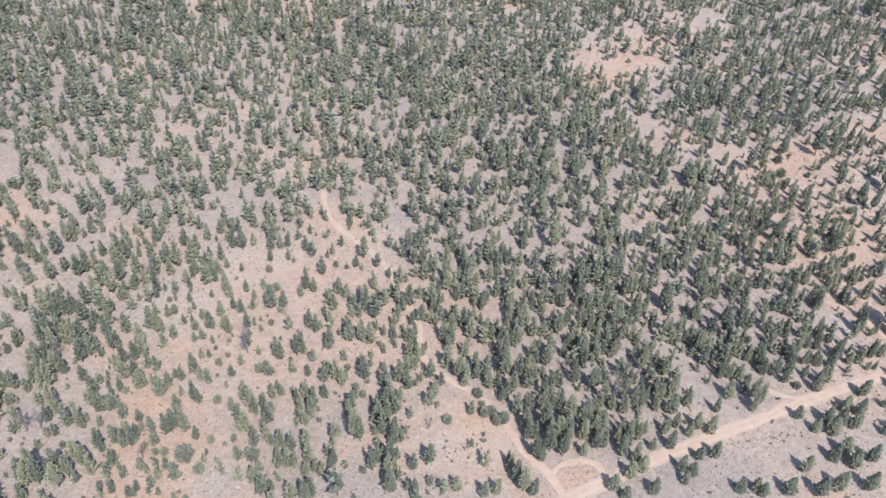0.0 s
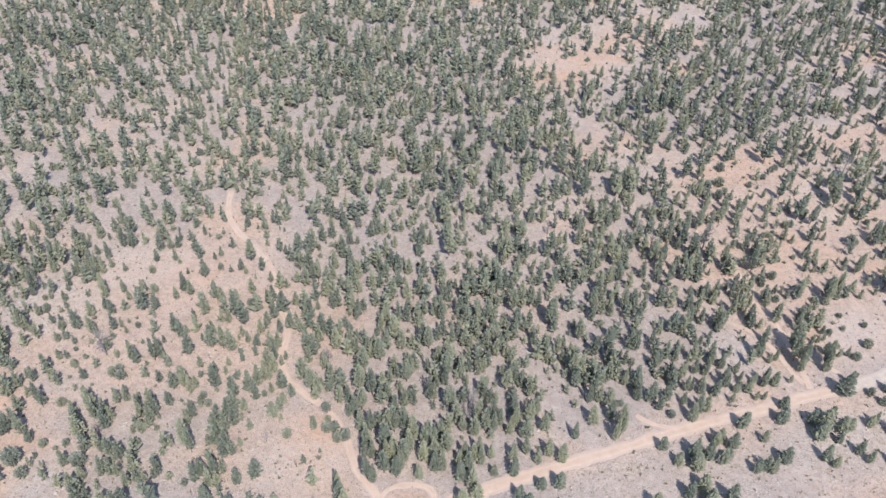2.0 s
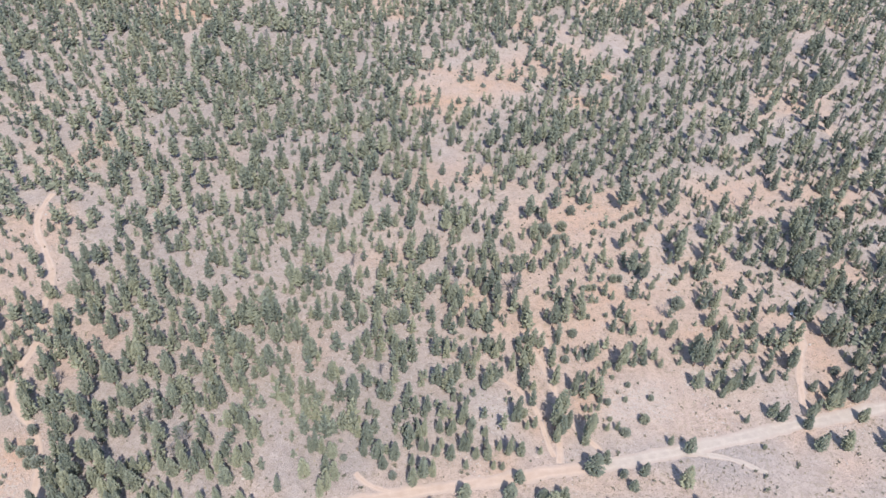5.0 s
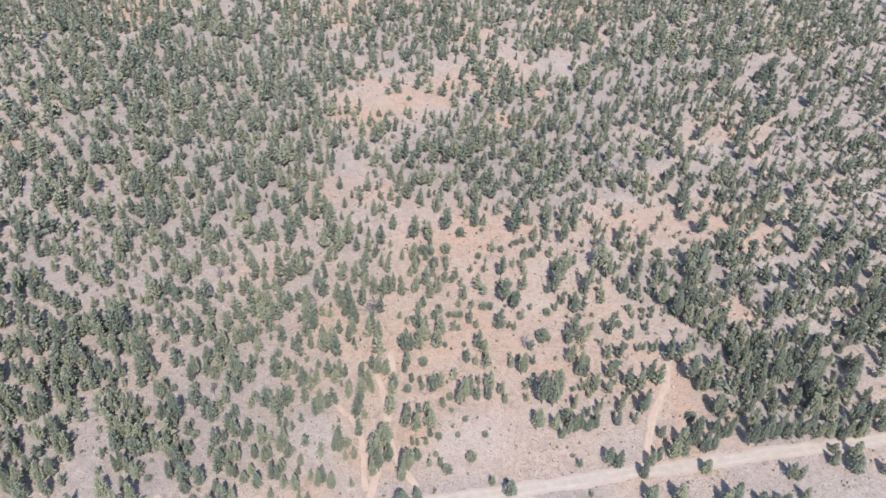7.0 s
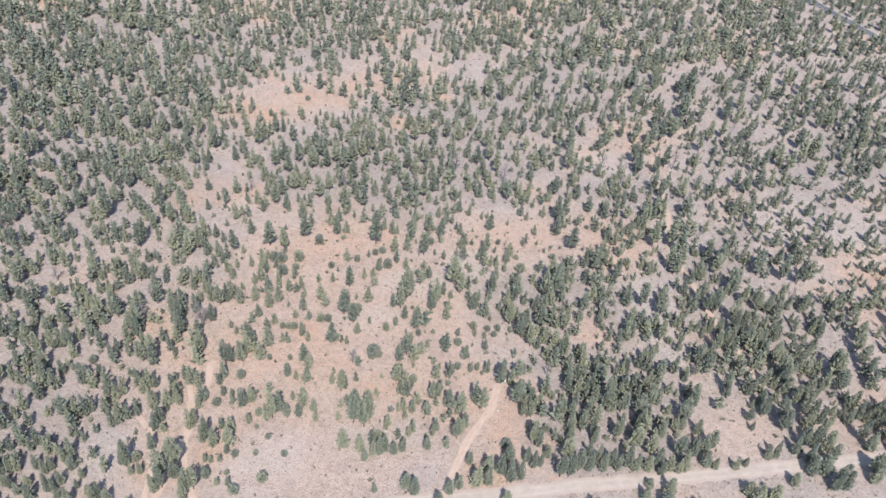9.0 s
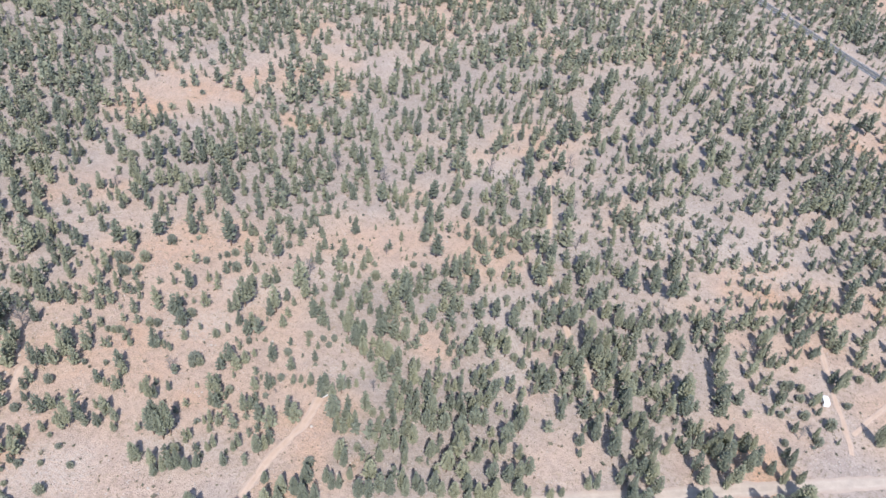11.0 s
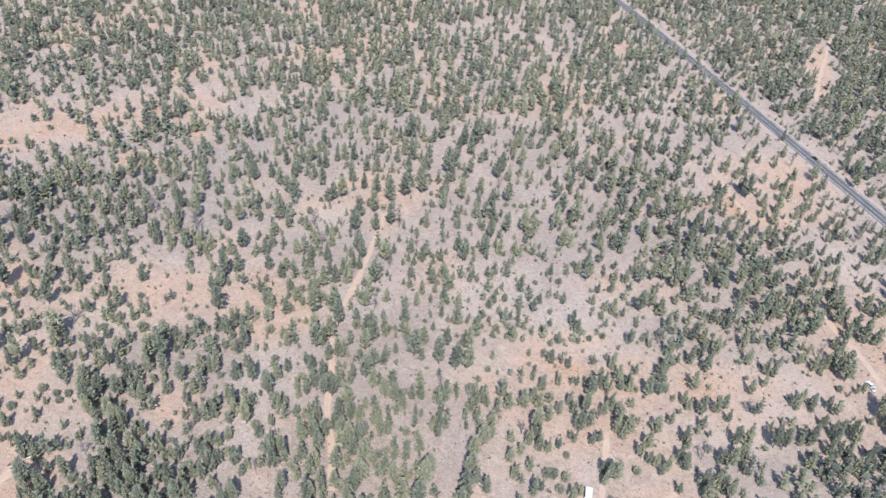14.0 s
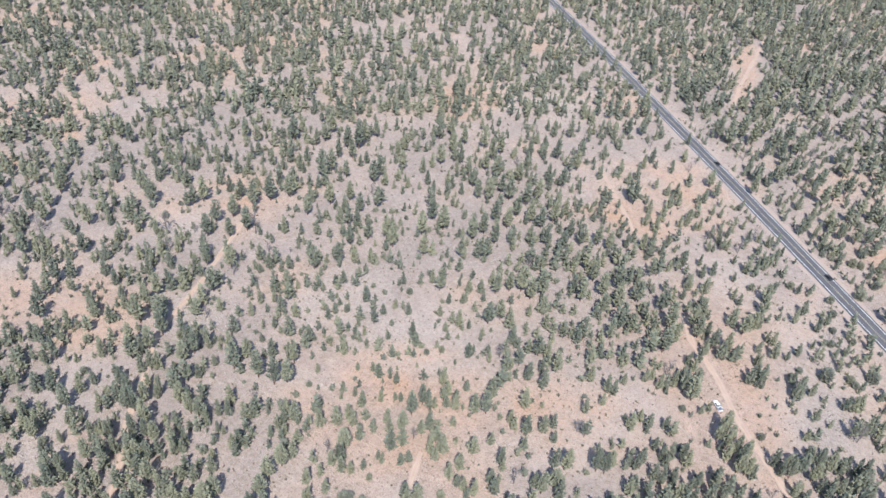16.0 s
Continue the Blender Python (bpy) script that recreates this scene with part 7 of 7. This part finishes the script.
STANDS.append(("round", [
    (241.4, 290.7, 5.6), (-79.1, 146.5, 3.2), (204.9, 274.7, 2.6), (-81.9, 146.5, 2.8), (540.8, 427.5, 4.3), (-19.5, 176.4, 3),
    (144.7, 250.3, 3.9), (270.9, 307.8, 3.3), (283.6, 317.5, 2.7), (254.6, 307.2, 3.2), (284.3, 321.3, 3.1), (280.3, 319.7, 2.7),
    (274.5, 319, 3.6), (241.3, 305.1, 4.1), (-112.1, 147.7, 2.9), (-66.9, 168.5, 3.7), (583.9, 462.4, 3.2), (206.7, 292.7, 3.6),
    (204.5, 292.2, 3.1), (202.3, 291.4, 3.1), (589.6, 466.8, 1.9), (217.6, 301.4, 3.5), (214.7, 300.3, 4.2), (-51.7, 182.1, 4),
    (112.8, 258.2, 3.7), (-55, 183.3, 4), (-53.3, 185, 3.5), (226.5, 311, 4.2), (-102.2, 164.8, 5.8), (582.5, 473.6, 2.3),
]))
STANDS.append(("round", [
    (554, 462, 3.2), (419.5, 405, 2.8), (341.5, 370.5, 3.4), (-70.9, 185.7, 2.9), (-73.3, 193, 2.1), (-136.5, 164.9, 4.7),
    (70.1, 262, 3.7), (-15.8, 223.7, 3.2), (617.6, 509.1, 3.5), (-55.2, 207, 3), (285, 360.4, 5.1), (242.6, 341.4, 3.3),
    (615.3, 511.1, 4), (330.5, 383.4, 4.1), (624.5, 515.9, 5.6), (605.9, 507.8, 6.9), (188, 320.1, 5.5), (592.4, 502.1, 2.4),
    (228.8, 341.1, 5.3), (452.5, 441.9, 3), (191.8, 324.9, 3.7), (595.4, 507, 3), (205.8, 332, 3.4), (361, 402.2, 4.2),
    (457.4, 446, 3.5), (297.2, 374.5, 3.3), (-83.5, 203.3, 4.1), (414.3, 428.8, 3.6), (214.6, 340.3, 3.4), (184.2, 327.5, 5.5),
]))
STANDS.append(("round", [
    (190.6, 331.1, 5.5), (181, 326.9, 5.1), (220.5, 347.2, 3.4), (223, 349.7, 3.4), (-56.4, 227.1, 3.8), (-93.6, 211.2, 4),
    (271.1, 375.6, 2.9), (241.5, 363.7, 3.6), (607, 530.5, 3.6), (193.9, 345.3, 5.1), (-34.1, 243.1, 3.3), (354.9, 418.8, 4.8),
    (616.3, 536.7, 3.7), (-97.2, 217.5, 2.7), (177.5, 342.1, 3.9), (411.4, 448.3, 4), (-61.5, 238.4, 3.4), (608, 540.5, 3.2),
    (430, 471.6, 3.6), (607.6, 552.4, 3.8), (-153.4, 210.2, 4), (-40, 266.1, 2.5), (606, 562.1, 4.4), (619.4, 572.5, 5.6),
    (570.7, 552.6, 4.2), (588, 563.8, 4.1), (626.1, 584.7, 4.6), (619.7, 598.6, 4.1), (615.5, 598, 5.3), (301.1, 463.8, 4),
]))
STANDS.append(("round", [
    (610, 610.9, 4.8), (557.2, 620.1, 4.1),
]))
STANDS.append(("bare", [
    (461.5, 344.5, 10.3), (74.7, 181.2, 11), (308.4, 304.2, 7.8), (506, 400.4, 9.5), (519.5, 432.6, 8.6), (618.6, 478.6, 9.6),
    (-122, 154.7, 11.1), (-126, 153.4, 11.1), (-61.3, 192, 14.7), (544.9, 477.7, 10.8),
]))
# stretches whose trees are all set singly
READ = []
READ.append(((-40, 371), (445, 566), (424, 440), (26, 293)))
READ.append(((211, 523), (622, 776), (617, 608), (294, 428)))
READ.append(((-23, 152), (167, 160), (156, 136), (-21, 129)))
READ.append(((151, 346), (534, 542), (525, 366), (257, 244)))
READ.append(((26, 293), (215, 363), (254, 222), (121, 179)))
READ.append(((236, 280), (408, 339), (397, 268), (252, 222)))
READ.append(((-86, 264), (99, 292), (115, 156), (-14, 139)))
READ.append(((108, 197), (275, 219), (260, 174), (113, 155)))
READ.append(((-182, 258), (-36, 269), (-21, 129), (-122, 126)))
READ.append(((522, 580), (632, 644), (628, 453), (555, 415)))
READ.append(((505, 463), (630, 530), (628, 453), (525, 400)))
USUAL = 1.45


LEFT = {"pine": 300, "tall": 200, "round": 300, "bare": 40}


def build_trees():
    """The single trees: those nearest to the aircraft's way are things, the rest is joined."""
    rest = []
    for kind, rows in STANDS:
        for x, y, h in rows:
            take(x, y)
    for kind, rows in STANDS:
        for x, y, h in rows:
            if LEFT[kind] > 0:
                LEFT[kind] -= 1
                plant(kind, x, y, h, 1.0 if kind in ("round", "bare") else room(x, y, h) * (1.25 if y - 0.45 * x < 112 else 1))
            else:
                rest.append((kind, x, y, h))
    join("woods", rest, "open green pine woods on dry soil", "woods", MID)


def in_quad(x, y, q):
    sign = [(q[i - 1][0] - q[i][0]) * (y - q[i][1]) - (q[i - 1][1] - q[i][1]) * (x - q[i][0]) > 0 for i in range(4)]
    return all(sign) or not any(sign)


def in_sight(x, y):
    """The stretch of country that the flight overlooks, and some way past it."""
    return x < 685 and x > -165 - (y - 128) * 0.45 and y < max(590 + 0.16 * x, 628 + 0.727 * x)


def build_woods():
    """The farther woods, scattered by density and joined, and the scrub between the trees."""
    spots = []
    tries = 38000
    xs, ys = rng.uniform(-380, 720, tries), rng.uniform(110, 1160, tries)
    for x, y in zip(xs.tolist(), ys.tolist()):
        side = y - 0.45 * x
        if side < 130 or not in_sight(x, y):
            continue
        d = density(x, y)
        small = any(in_quad(x, y, q) for q in READ)
        if rng.uniform() > d * USUAL * (0.62 if small else 1) or off_way(x, y) < 1.5:
            continue
        u = rng.uniform()
        kind = "pine" if u < 0.68 else "tall" if u < 0.80 else "round"
        h = rng.lognormal(math.log(8.0), 0.3) if kind == "pine" else rng.uniform(9.5, 13.5) if kind == "tall" else rng.uniform(2.4, 5.0)
        h = min(h, 13.5) * (0.85 + 0.15 * min(d, 2)) * (rng.uniform(0.35, 0.85) if small else 1)
        if not free(x, y, 2.3 if small else 1.1 + 0.1 * h):
            continue
        take(x, y)
        spots.append((side, kind, x, y, h))
    for cx, cy, a, b, turn in THICKETS:
        c, s = math.cos(radians(turn)), math.sin(radians(turn))
        for _ in range(int(a * b * 0.055)):
            u, v = rng.uniform(-1.2, 1.2, 2)
            x, y = cx + u * a * c - v * b * s, cy + u * a * s + v * b * c
            if rng.uniform() > within([(cx, cy, a, b, turn)], x, y) or off_way(x, y) < 2 or not free(x, y, 2.5) or within(SLASH, x, y) > 0.3:
                continue
            take(x, y)
            spots.append((y - 0.45 * x, "pine" if rng.uniform() < 0.85 else "tall", x, y, min(11.5, rng.lognormal(math.log(7.0), 0.25))))
    spots.sort()
    join("distant_woods", [s[1:] for s in spots], "open pine and juniper woods on dry soil", "woods", FAR)
    small = []
    xs, ys = rng.uniform(-380, 720, 60000), rng.uniform(110, 900, 60000)
    for x, y in zip(xs.tolist(), ys.tolist()):
        side = y - 0.45 * x
        if side < 60 or side > 560 or not in_sight(x, y) or off_way(x, y) < 0.6 or not free(x, y, 1.8):
            continue
        if rng.uniform() < 0.26 + 0.6 * max(0, noise.noise((x * 0.03, y * 0.03, 12.0))) + 0.3 * within(SLASH, x, y):
            small.append(("scrub", x, y, min(1.9, rng.lognormal(math.log(0.62), 0.45))))
    join("scrub", small, "small dry olive shrubs and tufts on bare soil", "scrub", FAR)


def join(name, rows, label, category, shapes):
    co, tri, mi, tint, n = [], [], [], [], 0
    for kind, x, y, h in rows:
        a = rng.uniform(0, 6.28)
        turn = np.array([(math.cos(a), -math.sin(a), 0), (math.sin(a), math.cos(a), 0), (0, 0, 1)])
        wide = rng.uniform(0.88, 1.12) * (room(x, y, h) if kind in ("pine", "tall") else 1)
        if kind == "scrub":
            pieces = [(*SCRUBS[int(rng.integers(5))], 0)]
        elif kind == "bare" or rng.uniform() < 0.015:
            pieces = [(*BARE[int(rng.integers(3))], 3)]
        else:
            c, t = shapes[kind][int(rng.integers(len(shapes[kind])))]
            pieces = [(*c, 2 if kind == "round" else 1), (*t, 4)]
        t0 = rng.uniform()
        for pc, pt, m in pieces:
            co.append((pc * (h * wide, h * wide, h)) @ turn.T + (x, y, height(x, y)))
            tri.append(pt + n)
            mi.append(np.full(len(pt), m))
            tint.append(np.full(len(pc), t0))
            n += len(pc)
    me = mesh_from(name, np.vstack(co), np.vstack(tri), [SCRUB, PINE, JUNIPER, TWIGS, BARK], np.concatenate(mi), np.concatenate(tint))
    tagged(new(name, me), label, category, kind="stuff")


# ---- things ----
def lathe(profile, sides=12):
    """A round body about the y axis from (radius, y) pairs."""
    bm = bmesh.new()
    rings = [[bm.verts.new((r * math.cos(a), y, r * math.sin(a))) for a in (i * 2 * math.pi / sides for i in range(sides))] for r, y in profile]
    for a, b in zip(rings, rings[1:]):
        for i in range(sides):
            bm.faces.new((a[i], a[(i + 1) % sides], b[(i + 1) % sides], b[i]))
    bm.faces.new(rings[0])
    bm.faces.new(rings[-1])
    bmesh.ops.recalc_face_normals(bm, faces=bm.faces)
    return bm


def side_shape(outline, half, bevel=0.06, slope=0.0):
    """A body from its side outline (x ahead, z up), half as wide as given, narrower towards the top by slope."""
    bm = bmesh.new()
    top = max(z for _, z in outline)
    low = min(z for _, z in outline)
    sides = []
    for s in (-1, 1):
        sides.append([bm.verts.new((x, s * (half - slope * (z - low) / (top - low)), z)) for x, z in outline])
    bm.faces.new(sides[0])
    bm.faces.new(sides[1][::-1])
    n = len(outline)
    for i in range(n):
        bm.faces.new((sides[0][i], sides[1][i], sides[1][(i + 1) % n], sides[0][(i + 1) % n]))
    bmesh.ops.recalc_face_normals(bm, faces=bm.faces)
    bmesh.ops.bevel(bm, geom=bm.edges[:], offset=bevel, segments=2, affect="EDGES")
    return bm


GLASS = plain_material("dark car glass", (0.02, 0.025, 0.03), (0.03, 0.035, 0.04), 1.0, 0.1)
RUBBER = plain_material("tyre rubber", (0.02, 0.02, 0.02), (0.035, 0.035, 0.035), 3.0, 0.9)
STEEL = plain_material("wheel steel", (0.35, 0.35, 0.36), (0.5, 0.5, 0.5), 3.0, 0.4, 0.8)
WHITE = plain_material("white vehicle paint", (0.72, 0.74, 0.76), (0.82, 0.83, 0.84), 0.8, 0.35)
DARK = plain_material("dark grey vehicle paint", (0.03, 0.03, 0.035), (0.05, 0.05, 0.055), 0.8, 0.3)
BLUE = plain_material("blue vehicle paint", (0.10, 0.16, 0.27), (0.14, 0.21, 0.33), 0.8, 0.35)
TIN = plain_material("pale sheet metal", (0.5, 0.55, 0.6), (0.62, 0.66, 0.7), 0.6, 0.5, 0.2)
STONE = plain_material("pale stone", (0.36, 0.305, 0.265), (0.52, 0.455, 0.40), 1.2, 0.9)


def wheels(parent, xs, half, r):
    for x in xs:
        for s in (-1, 1):
            w = part("wheel", lathe([(r * 0.8, -0.11), (r, -0.08), (r, 0.08), (r * 0.8, 0.11)]), RUBBER, parent)
            w.matrix_basis = pose(x, s * (half - 0.1), r)
            hub = part("rim", lathe([(r * 0.55, -0.125), (r * 0.6, 0.125)]), STEEL, w, "steel wheel rim")


def car(paint, label, x, y, turn, category="car", name="car"):
    """A saloon car: body with bonnet and boot, glazed cabin, roof, wheels, lamps."""
    ob = new(name, None)
    part("body", side_shape([(-2.2, 0.3), (2.15, 0.3), (2.2, 0.6), (1.0, 0.92), (-1.6, 0.98), (-2.2, 0.85)], 0.88, 0.07), paint, ob)
    part("window", side_shape([(1.0, 0.9), (0.35, 1.36), (-1.0, 1.38), (-1.75, 0.95)], 0.78, 0.05, 0.14), GLASS, ob, "dark glazed cabin")
    bm = bmesh.new()
    box(bm, -1.0, -0.62, 1.37, 0.35, 0.62, 1.45, 0.03)
    part("roof", bm, paint, ob)
    wheels(ob, (-1.35, 1.35), 0.88, 0.33)
    for s in (-1, 1):
        bm = bmesh.new()
        box(bm, 2.12, s * 0.62 - 0.16, 0.55, 2.24, s * 0.62 + 0.16, 0.68, 0.02)
        part("headlight", bm, TIN, ob, "pale headlight")
    ob.matrix_basis = pose(x, y, height(x, y), 0, 0, turn)
    return tagged(ob, label, category)


def pickup(paint, label, x, y, turn):
    """A pickup truck: bonnet and cabin, open bed, wheels."""
    ob = new("pickup_truck", None)
    part("body", side_shape([(-2.6, 0.4), (2.5, 0.4), (2.55, 0.95), (1.3, 1.05), (-2.6, 1.0)], 0.93, 0.06), paint, ob)
    part("window", side_shape([(1.3, 1.0), (0.7, 1.62), (-0.5, 1.65), (-0.65, 1.0)], 0.84, 0.05, 0.12), GLASS, ob, "dark glazed cabin")
    bm = bmesh.new()
    box(bm, -0.5, -0.7, 1.64, 0.7, 0.7, 1.72, 0.03)
    part("roof", bm, paint, ob)
    bm = bmesh.new()
    box(bm, -2.5, -0.8, 0.98, -0.75, 0.8, 1.02, 0.01)
    part("bed", bm, STEEL, ob, "grey open truck bed")
    for s in (-1, 1):
        bm = bmesh.new()
        box(bm, -2.6, s * 0.9 - 0.05, 1.0, -0.7, s * 0.9 + 0.05, 1.3, 0.02)
        part("bed_side", bm, paint, ob)
    wheels(ob, (-1.6, 1.6), 0.93, 0.38)
    ob.matrix_basis = pose(x, y, height(x, y), 0, 0, turn)
    return tagged(ob, label, "truck")


def camper(label, x, y, turn, length=5.2):
    """A white camping trailer: rounded box, windows, door, roof vent, drawbar, wheels."""
    ob = new("camping_trailer", None)
    h = length / 2
    part("body", side_shape([(-h, 0.5), (h, 0.5), (h + 0.1, 1.4), (h - 0.3, 2.5), (-h + 0.2, 2.5), (-h, 1.6)], 1.15, 0.12), WHITE, ob)
    for x0 in (-1.6, 0.2):
        for s in (-1, 1):
            bm = bmesh.new()
            box(bm, x0, s * 1.15 - 0.02, 1.4, x0 + 1.0, s * 1.15 + 0.02, 1.95, 0.01)
            part("window", bm, GLASS, ob, "dark trailer window")
    bm = bmesh.new()
    box(bm, 1.5, -1.18, 0.6, 2.1, -1.13, 2.2, 0.02)
    part("door", bm, TIN, ob)
    bm = bmesh.new()
    box(bm, -0.35, -0.35, 2.48, 0.35, 0.35, 2.62, 0.04)
    part("roof_vent", bm, TIN, ob)
    bm = bmesh.new()
    box(bm, h, -0.06, 0.42, h + 1.2, 0.06, 0.54, 0.02)
    part("drawbar", bm, STEEL, ob)
    wheels(ob, (-0.2,), 1.12, 0.36)
    ob.matrix_basis = pose(x, y, height(x, y), 0, 0, turn)
    return tagged(ob, label, "trailer")


def log(x0, y0, x1, y1, r):
    """A fallen bare trunk with some stubs, lying on the ground."""
    n = math.hypot(x1 - x0, y1 - y0)
    pieces = [tube((0, 0, 0), (n * 0.6, 0.1, 0.02), r, r * 0.75, 7), tube((n * 0.6, 0.1, 0.02), (n, -0.1, 0), r * 0.75, r * 0.35, 7)]
    for i in range(5):
        f = n * (0.25 + 0.15 * i)
        pieces.append(tube((f, 0.05, 0), (f + 0.5, rng.uniform(-0.9, 0.9), rng.uniform(0.1, 0.6)), r * 0.3, r * 0.1, 4))
    ob = new("fallen_log", mesh_from("fallen_log", *joined(pieces), [DEADWOOD], smooth=True))
    ob.matrix_basis = pose(x0, y0, height(x0, y0) + r * 0.8, 0, 0, math.degrees(math.atan2(y1 - y0, x1 - x0)))
    tagged(ob, "bare grey fallen log on dry soil", "log", group="fallen logs")


def rock_shape(sides=7):
    """A worn stone about one metre across."""
    co, tri = [], []
    for k, (z, r) in enumerate(((-0.15, 0.42), (0.12, 0.52), (0.34, 0.36), (0.44, 0.1))):
        for i in range(sides):
            a = (i + 0.5 * k) * 2 * math.pi / sides
            q = r * rng.uniform(0.75, 1.2)
            co.append((q * math.cos(a), q * math.sin(a) * 0.8, z * rng.uniform(0.85, 1.1)))
    for k in range(3):
        for i in range(sides):
            a, b = k * sides + i, k * sides + (i + 1) % sides
            tri += [(a, b, b + sides), (a, b + sides, a + sides)]
    for i in range(1, sides - 1):
        tri.append((3 * sides, 3 * sides + i, 3 * sides + i + 1))
    return np.array(co), np.array(tri)


def boulder(x, y, size):
    ob = new("boulder", mesh_from("boulder", *rock_shape(), [STONE]))
    ob.matrix_basis = pose(x, y, height(x, y), 0, 0, rng.uniform(0, 360)) @ Matrix.Diagonal((size, size, size * 0.8, 1))
    tagged(ob, "pale weathered boulder on dry soil", "rock", group="pale boulders")


def build_paved_road():
    line, width = [(w[0], w[1]) for w in WAYS if w[2] == "road"][0]
    co, tri = ribbon(line, 0, 15, 0.12, ragged=1.4)
    tagged(new("verge", rimmed(mesh_from("verge", co, tri, [VERGE], smooth=True))), "pale gravel verges beside the paved road", "verge", kind="structure")
    co, tri = ribbon(line, 0, width, 0.3, crown_up=0.08)
    tagged(new("road", mesh_from("road", co, tri, [ASPHALT], smooth=True)), "straight grey asphalt road with two lanes", "road", kind="structure")
    for off, mat, w in ((-3.5, PAINT, 0.32), (3.5, PAINT, 0.32), (-0.2, YELLOW, 0.16), (0.2, YELLOW, 0.16)):
        co, tri = ribbon(line, off, w, 0.4)
        tagged(new("road_line", mesh_from("road_line", co, tri, [mat])), "painted line along the paved road", "road marking", kind="structure")


def build_stones():
    """Pale stones and dead sticks strewn over the open ground."""
    shapes = [rock_shape(5) for _ in range(5)]
    co, tri, n = [], [], 0
    sco, stri, m = [], [], 0
    xs, ys = rng.uniform(-330, 700, 52000), rng.uniform(110, 760, 52000)
    for x, y in zip(xs.tolist(), ys.tolist()):
        side = y - 0.45 * x
        if side < 60 or side > 430 or not in_sight(x, y) or off_way(x, y) < 0.4:
            continue
        w = within(SLASH, x, y)
        f = noise.noise((x * 0.03, y * 0.03, 21.0)) + 0.5 * noise.noise((x * 0.1, y * 0.1, 22.0))
        if rng.uniform() < 0.05 + 0.5 * f + 0.4 * w:
            c, t = shapes[int(rng.integers(5))]
            s = min(1.5, rng.lognormal(math.log(0.5), 0.45))
            a = rng.uniform(0, 6.28)
            turn = np.array([(math.cos(a), -math.sin(a), 0), (math.sin(a), math.cos(a), 0), (0, 0, 1)])
            co.append(c @ turn.T * s * (1, 1, 0.7) + (x, y, height(x, y)))
            tri.append(t + n)
            n += len(c)
        elif rng.uniform() < 0.11 - 0.15 * f + 0.6 * w:
            a, q = rng.uniform(0, 6.28), rng.uniform(0.8, 3.4)
            z = height(x, y) + 0.08
            c, t = tube((x, y, z), (x + q * math.cos(a), y + q * math.sin(a), z + rng.uniform(0, 0.25)), 0.10, 0.04, 4)
            sco.append(c)
            stri.append(t + m)
            m += len(c)
    tagged(new("stones", mesh_from("stones", np.vstack(co), np.vstack(tri), [STONE])), "pale stones strewn over dry soil", "stones", kind="stuff")
    tagged(new("dead_sticks", mesh_from("dead_sticks", np.vstack(sco), np.vstack(stri), [DEADWOOD])), "grey dead branches lying on the soil", "branches", kind="stuff")


def build_grass():
    """Dry tufts of grass on the open ground near the flight."""
    base, tri, n = [], [], 0
    xs, ys = rng.uniform(-300, 690, 120000), rng.uniform(110, 620, 120000)
    for x, y in zip(xs.tolist(), ys.tolist()):
        side = y - 0.45 * x
        if side < 60 or side > 300 or not in_sight(x, y):
            continue
        if rng.uniform() > 0.35 + 0.9 * noise.noise((x * 0.05, y * 0.05, 31.0)) + 0.6 * noise.noise((x * 0.2, y * 0.2, 32.0)) + (0.45 if side < 112 else 0) or off_way(x, y) < 0.3:
            continue
        r = min(0.75, rng.lognormal(math.log(0.3), 0.4))
        c, t = spray(rng, np.array((x, y, height(x, y) + 0.2 * r)), np.array((0.0, 0.0, 1.0)), r)
        base.append(c)
        tri.append(t + n)
        n += 4
    tagged(new("dry_grass", mesh_from("dry_grass", np.vstack(base), np.vstack(tri), [STRAW])), "dry straw-coloured grass tufts on bare soil", "grass", kind="stuff")


def build_things():
    build_paved_road()
    camper("white camping trailer parked beside pines and a dirt drive", 471.5, 366.6, 101, 4.4)
    pickup(WHITE, "white pickup truck parked by a clearing", 566.6, 470.8, 124)
    car(BLUE, "blue car parked under pine trees", 527.3, 400.6, 127)
    pickup(WHITE, "white pickup truck parked at the end of a sandy drive", 291.3, 296.4, 140)
    car(DARK, "dark car driving on the paved road", 604.9, 581.5, 128.4).location.z += 0.36
    car(DARK, "dark car driving on the paved road", 539.4, 663.8, 128.6).location.z += 0.36
    for a in ((554.4, 453.9, 561.0, 449.0, 0.22), (-43.5, 161.2, -38.6, 163.6, 0.2), (-43.0, 162.6, -38.4, 165.0, 0.18), (-42.4, 160.0, -38.2, 162.0, 0.16)):
        log(*a)
    for x, y, s in ((441.4, 757.7, 2.2), (242.1, 300.5, 1.3), (262.3, 311.4, 1.2), (306.4, 351.1, 1.3), (305.3, 396.6, 1.4), (-53.2, 135.1, 1.6), (-16.4, 154.6, 1.4), (-15.2, 156.0, 0.9), (243.4, 301.0, 0.9)):
        boulder(x, y, s)
    plant("bare", 7.0, 160.4, 5.0)
    plant("bare", 283.4, 376.5, 6.0)


build_ground()
build_ways()
build_things()
build_trees()
build_woods()
build_stones()
build_grass()
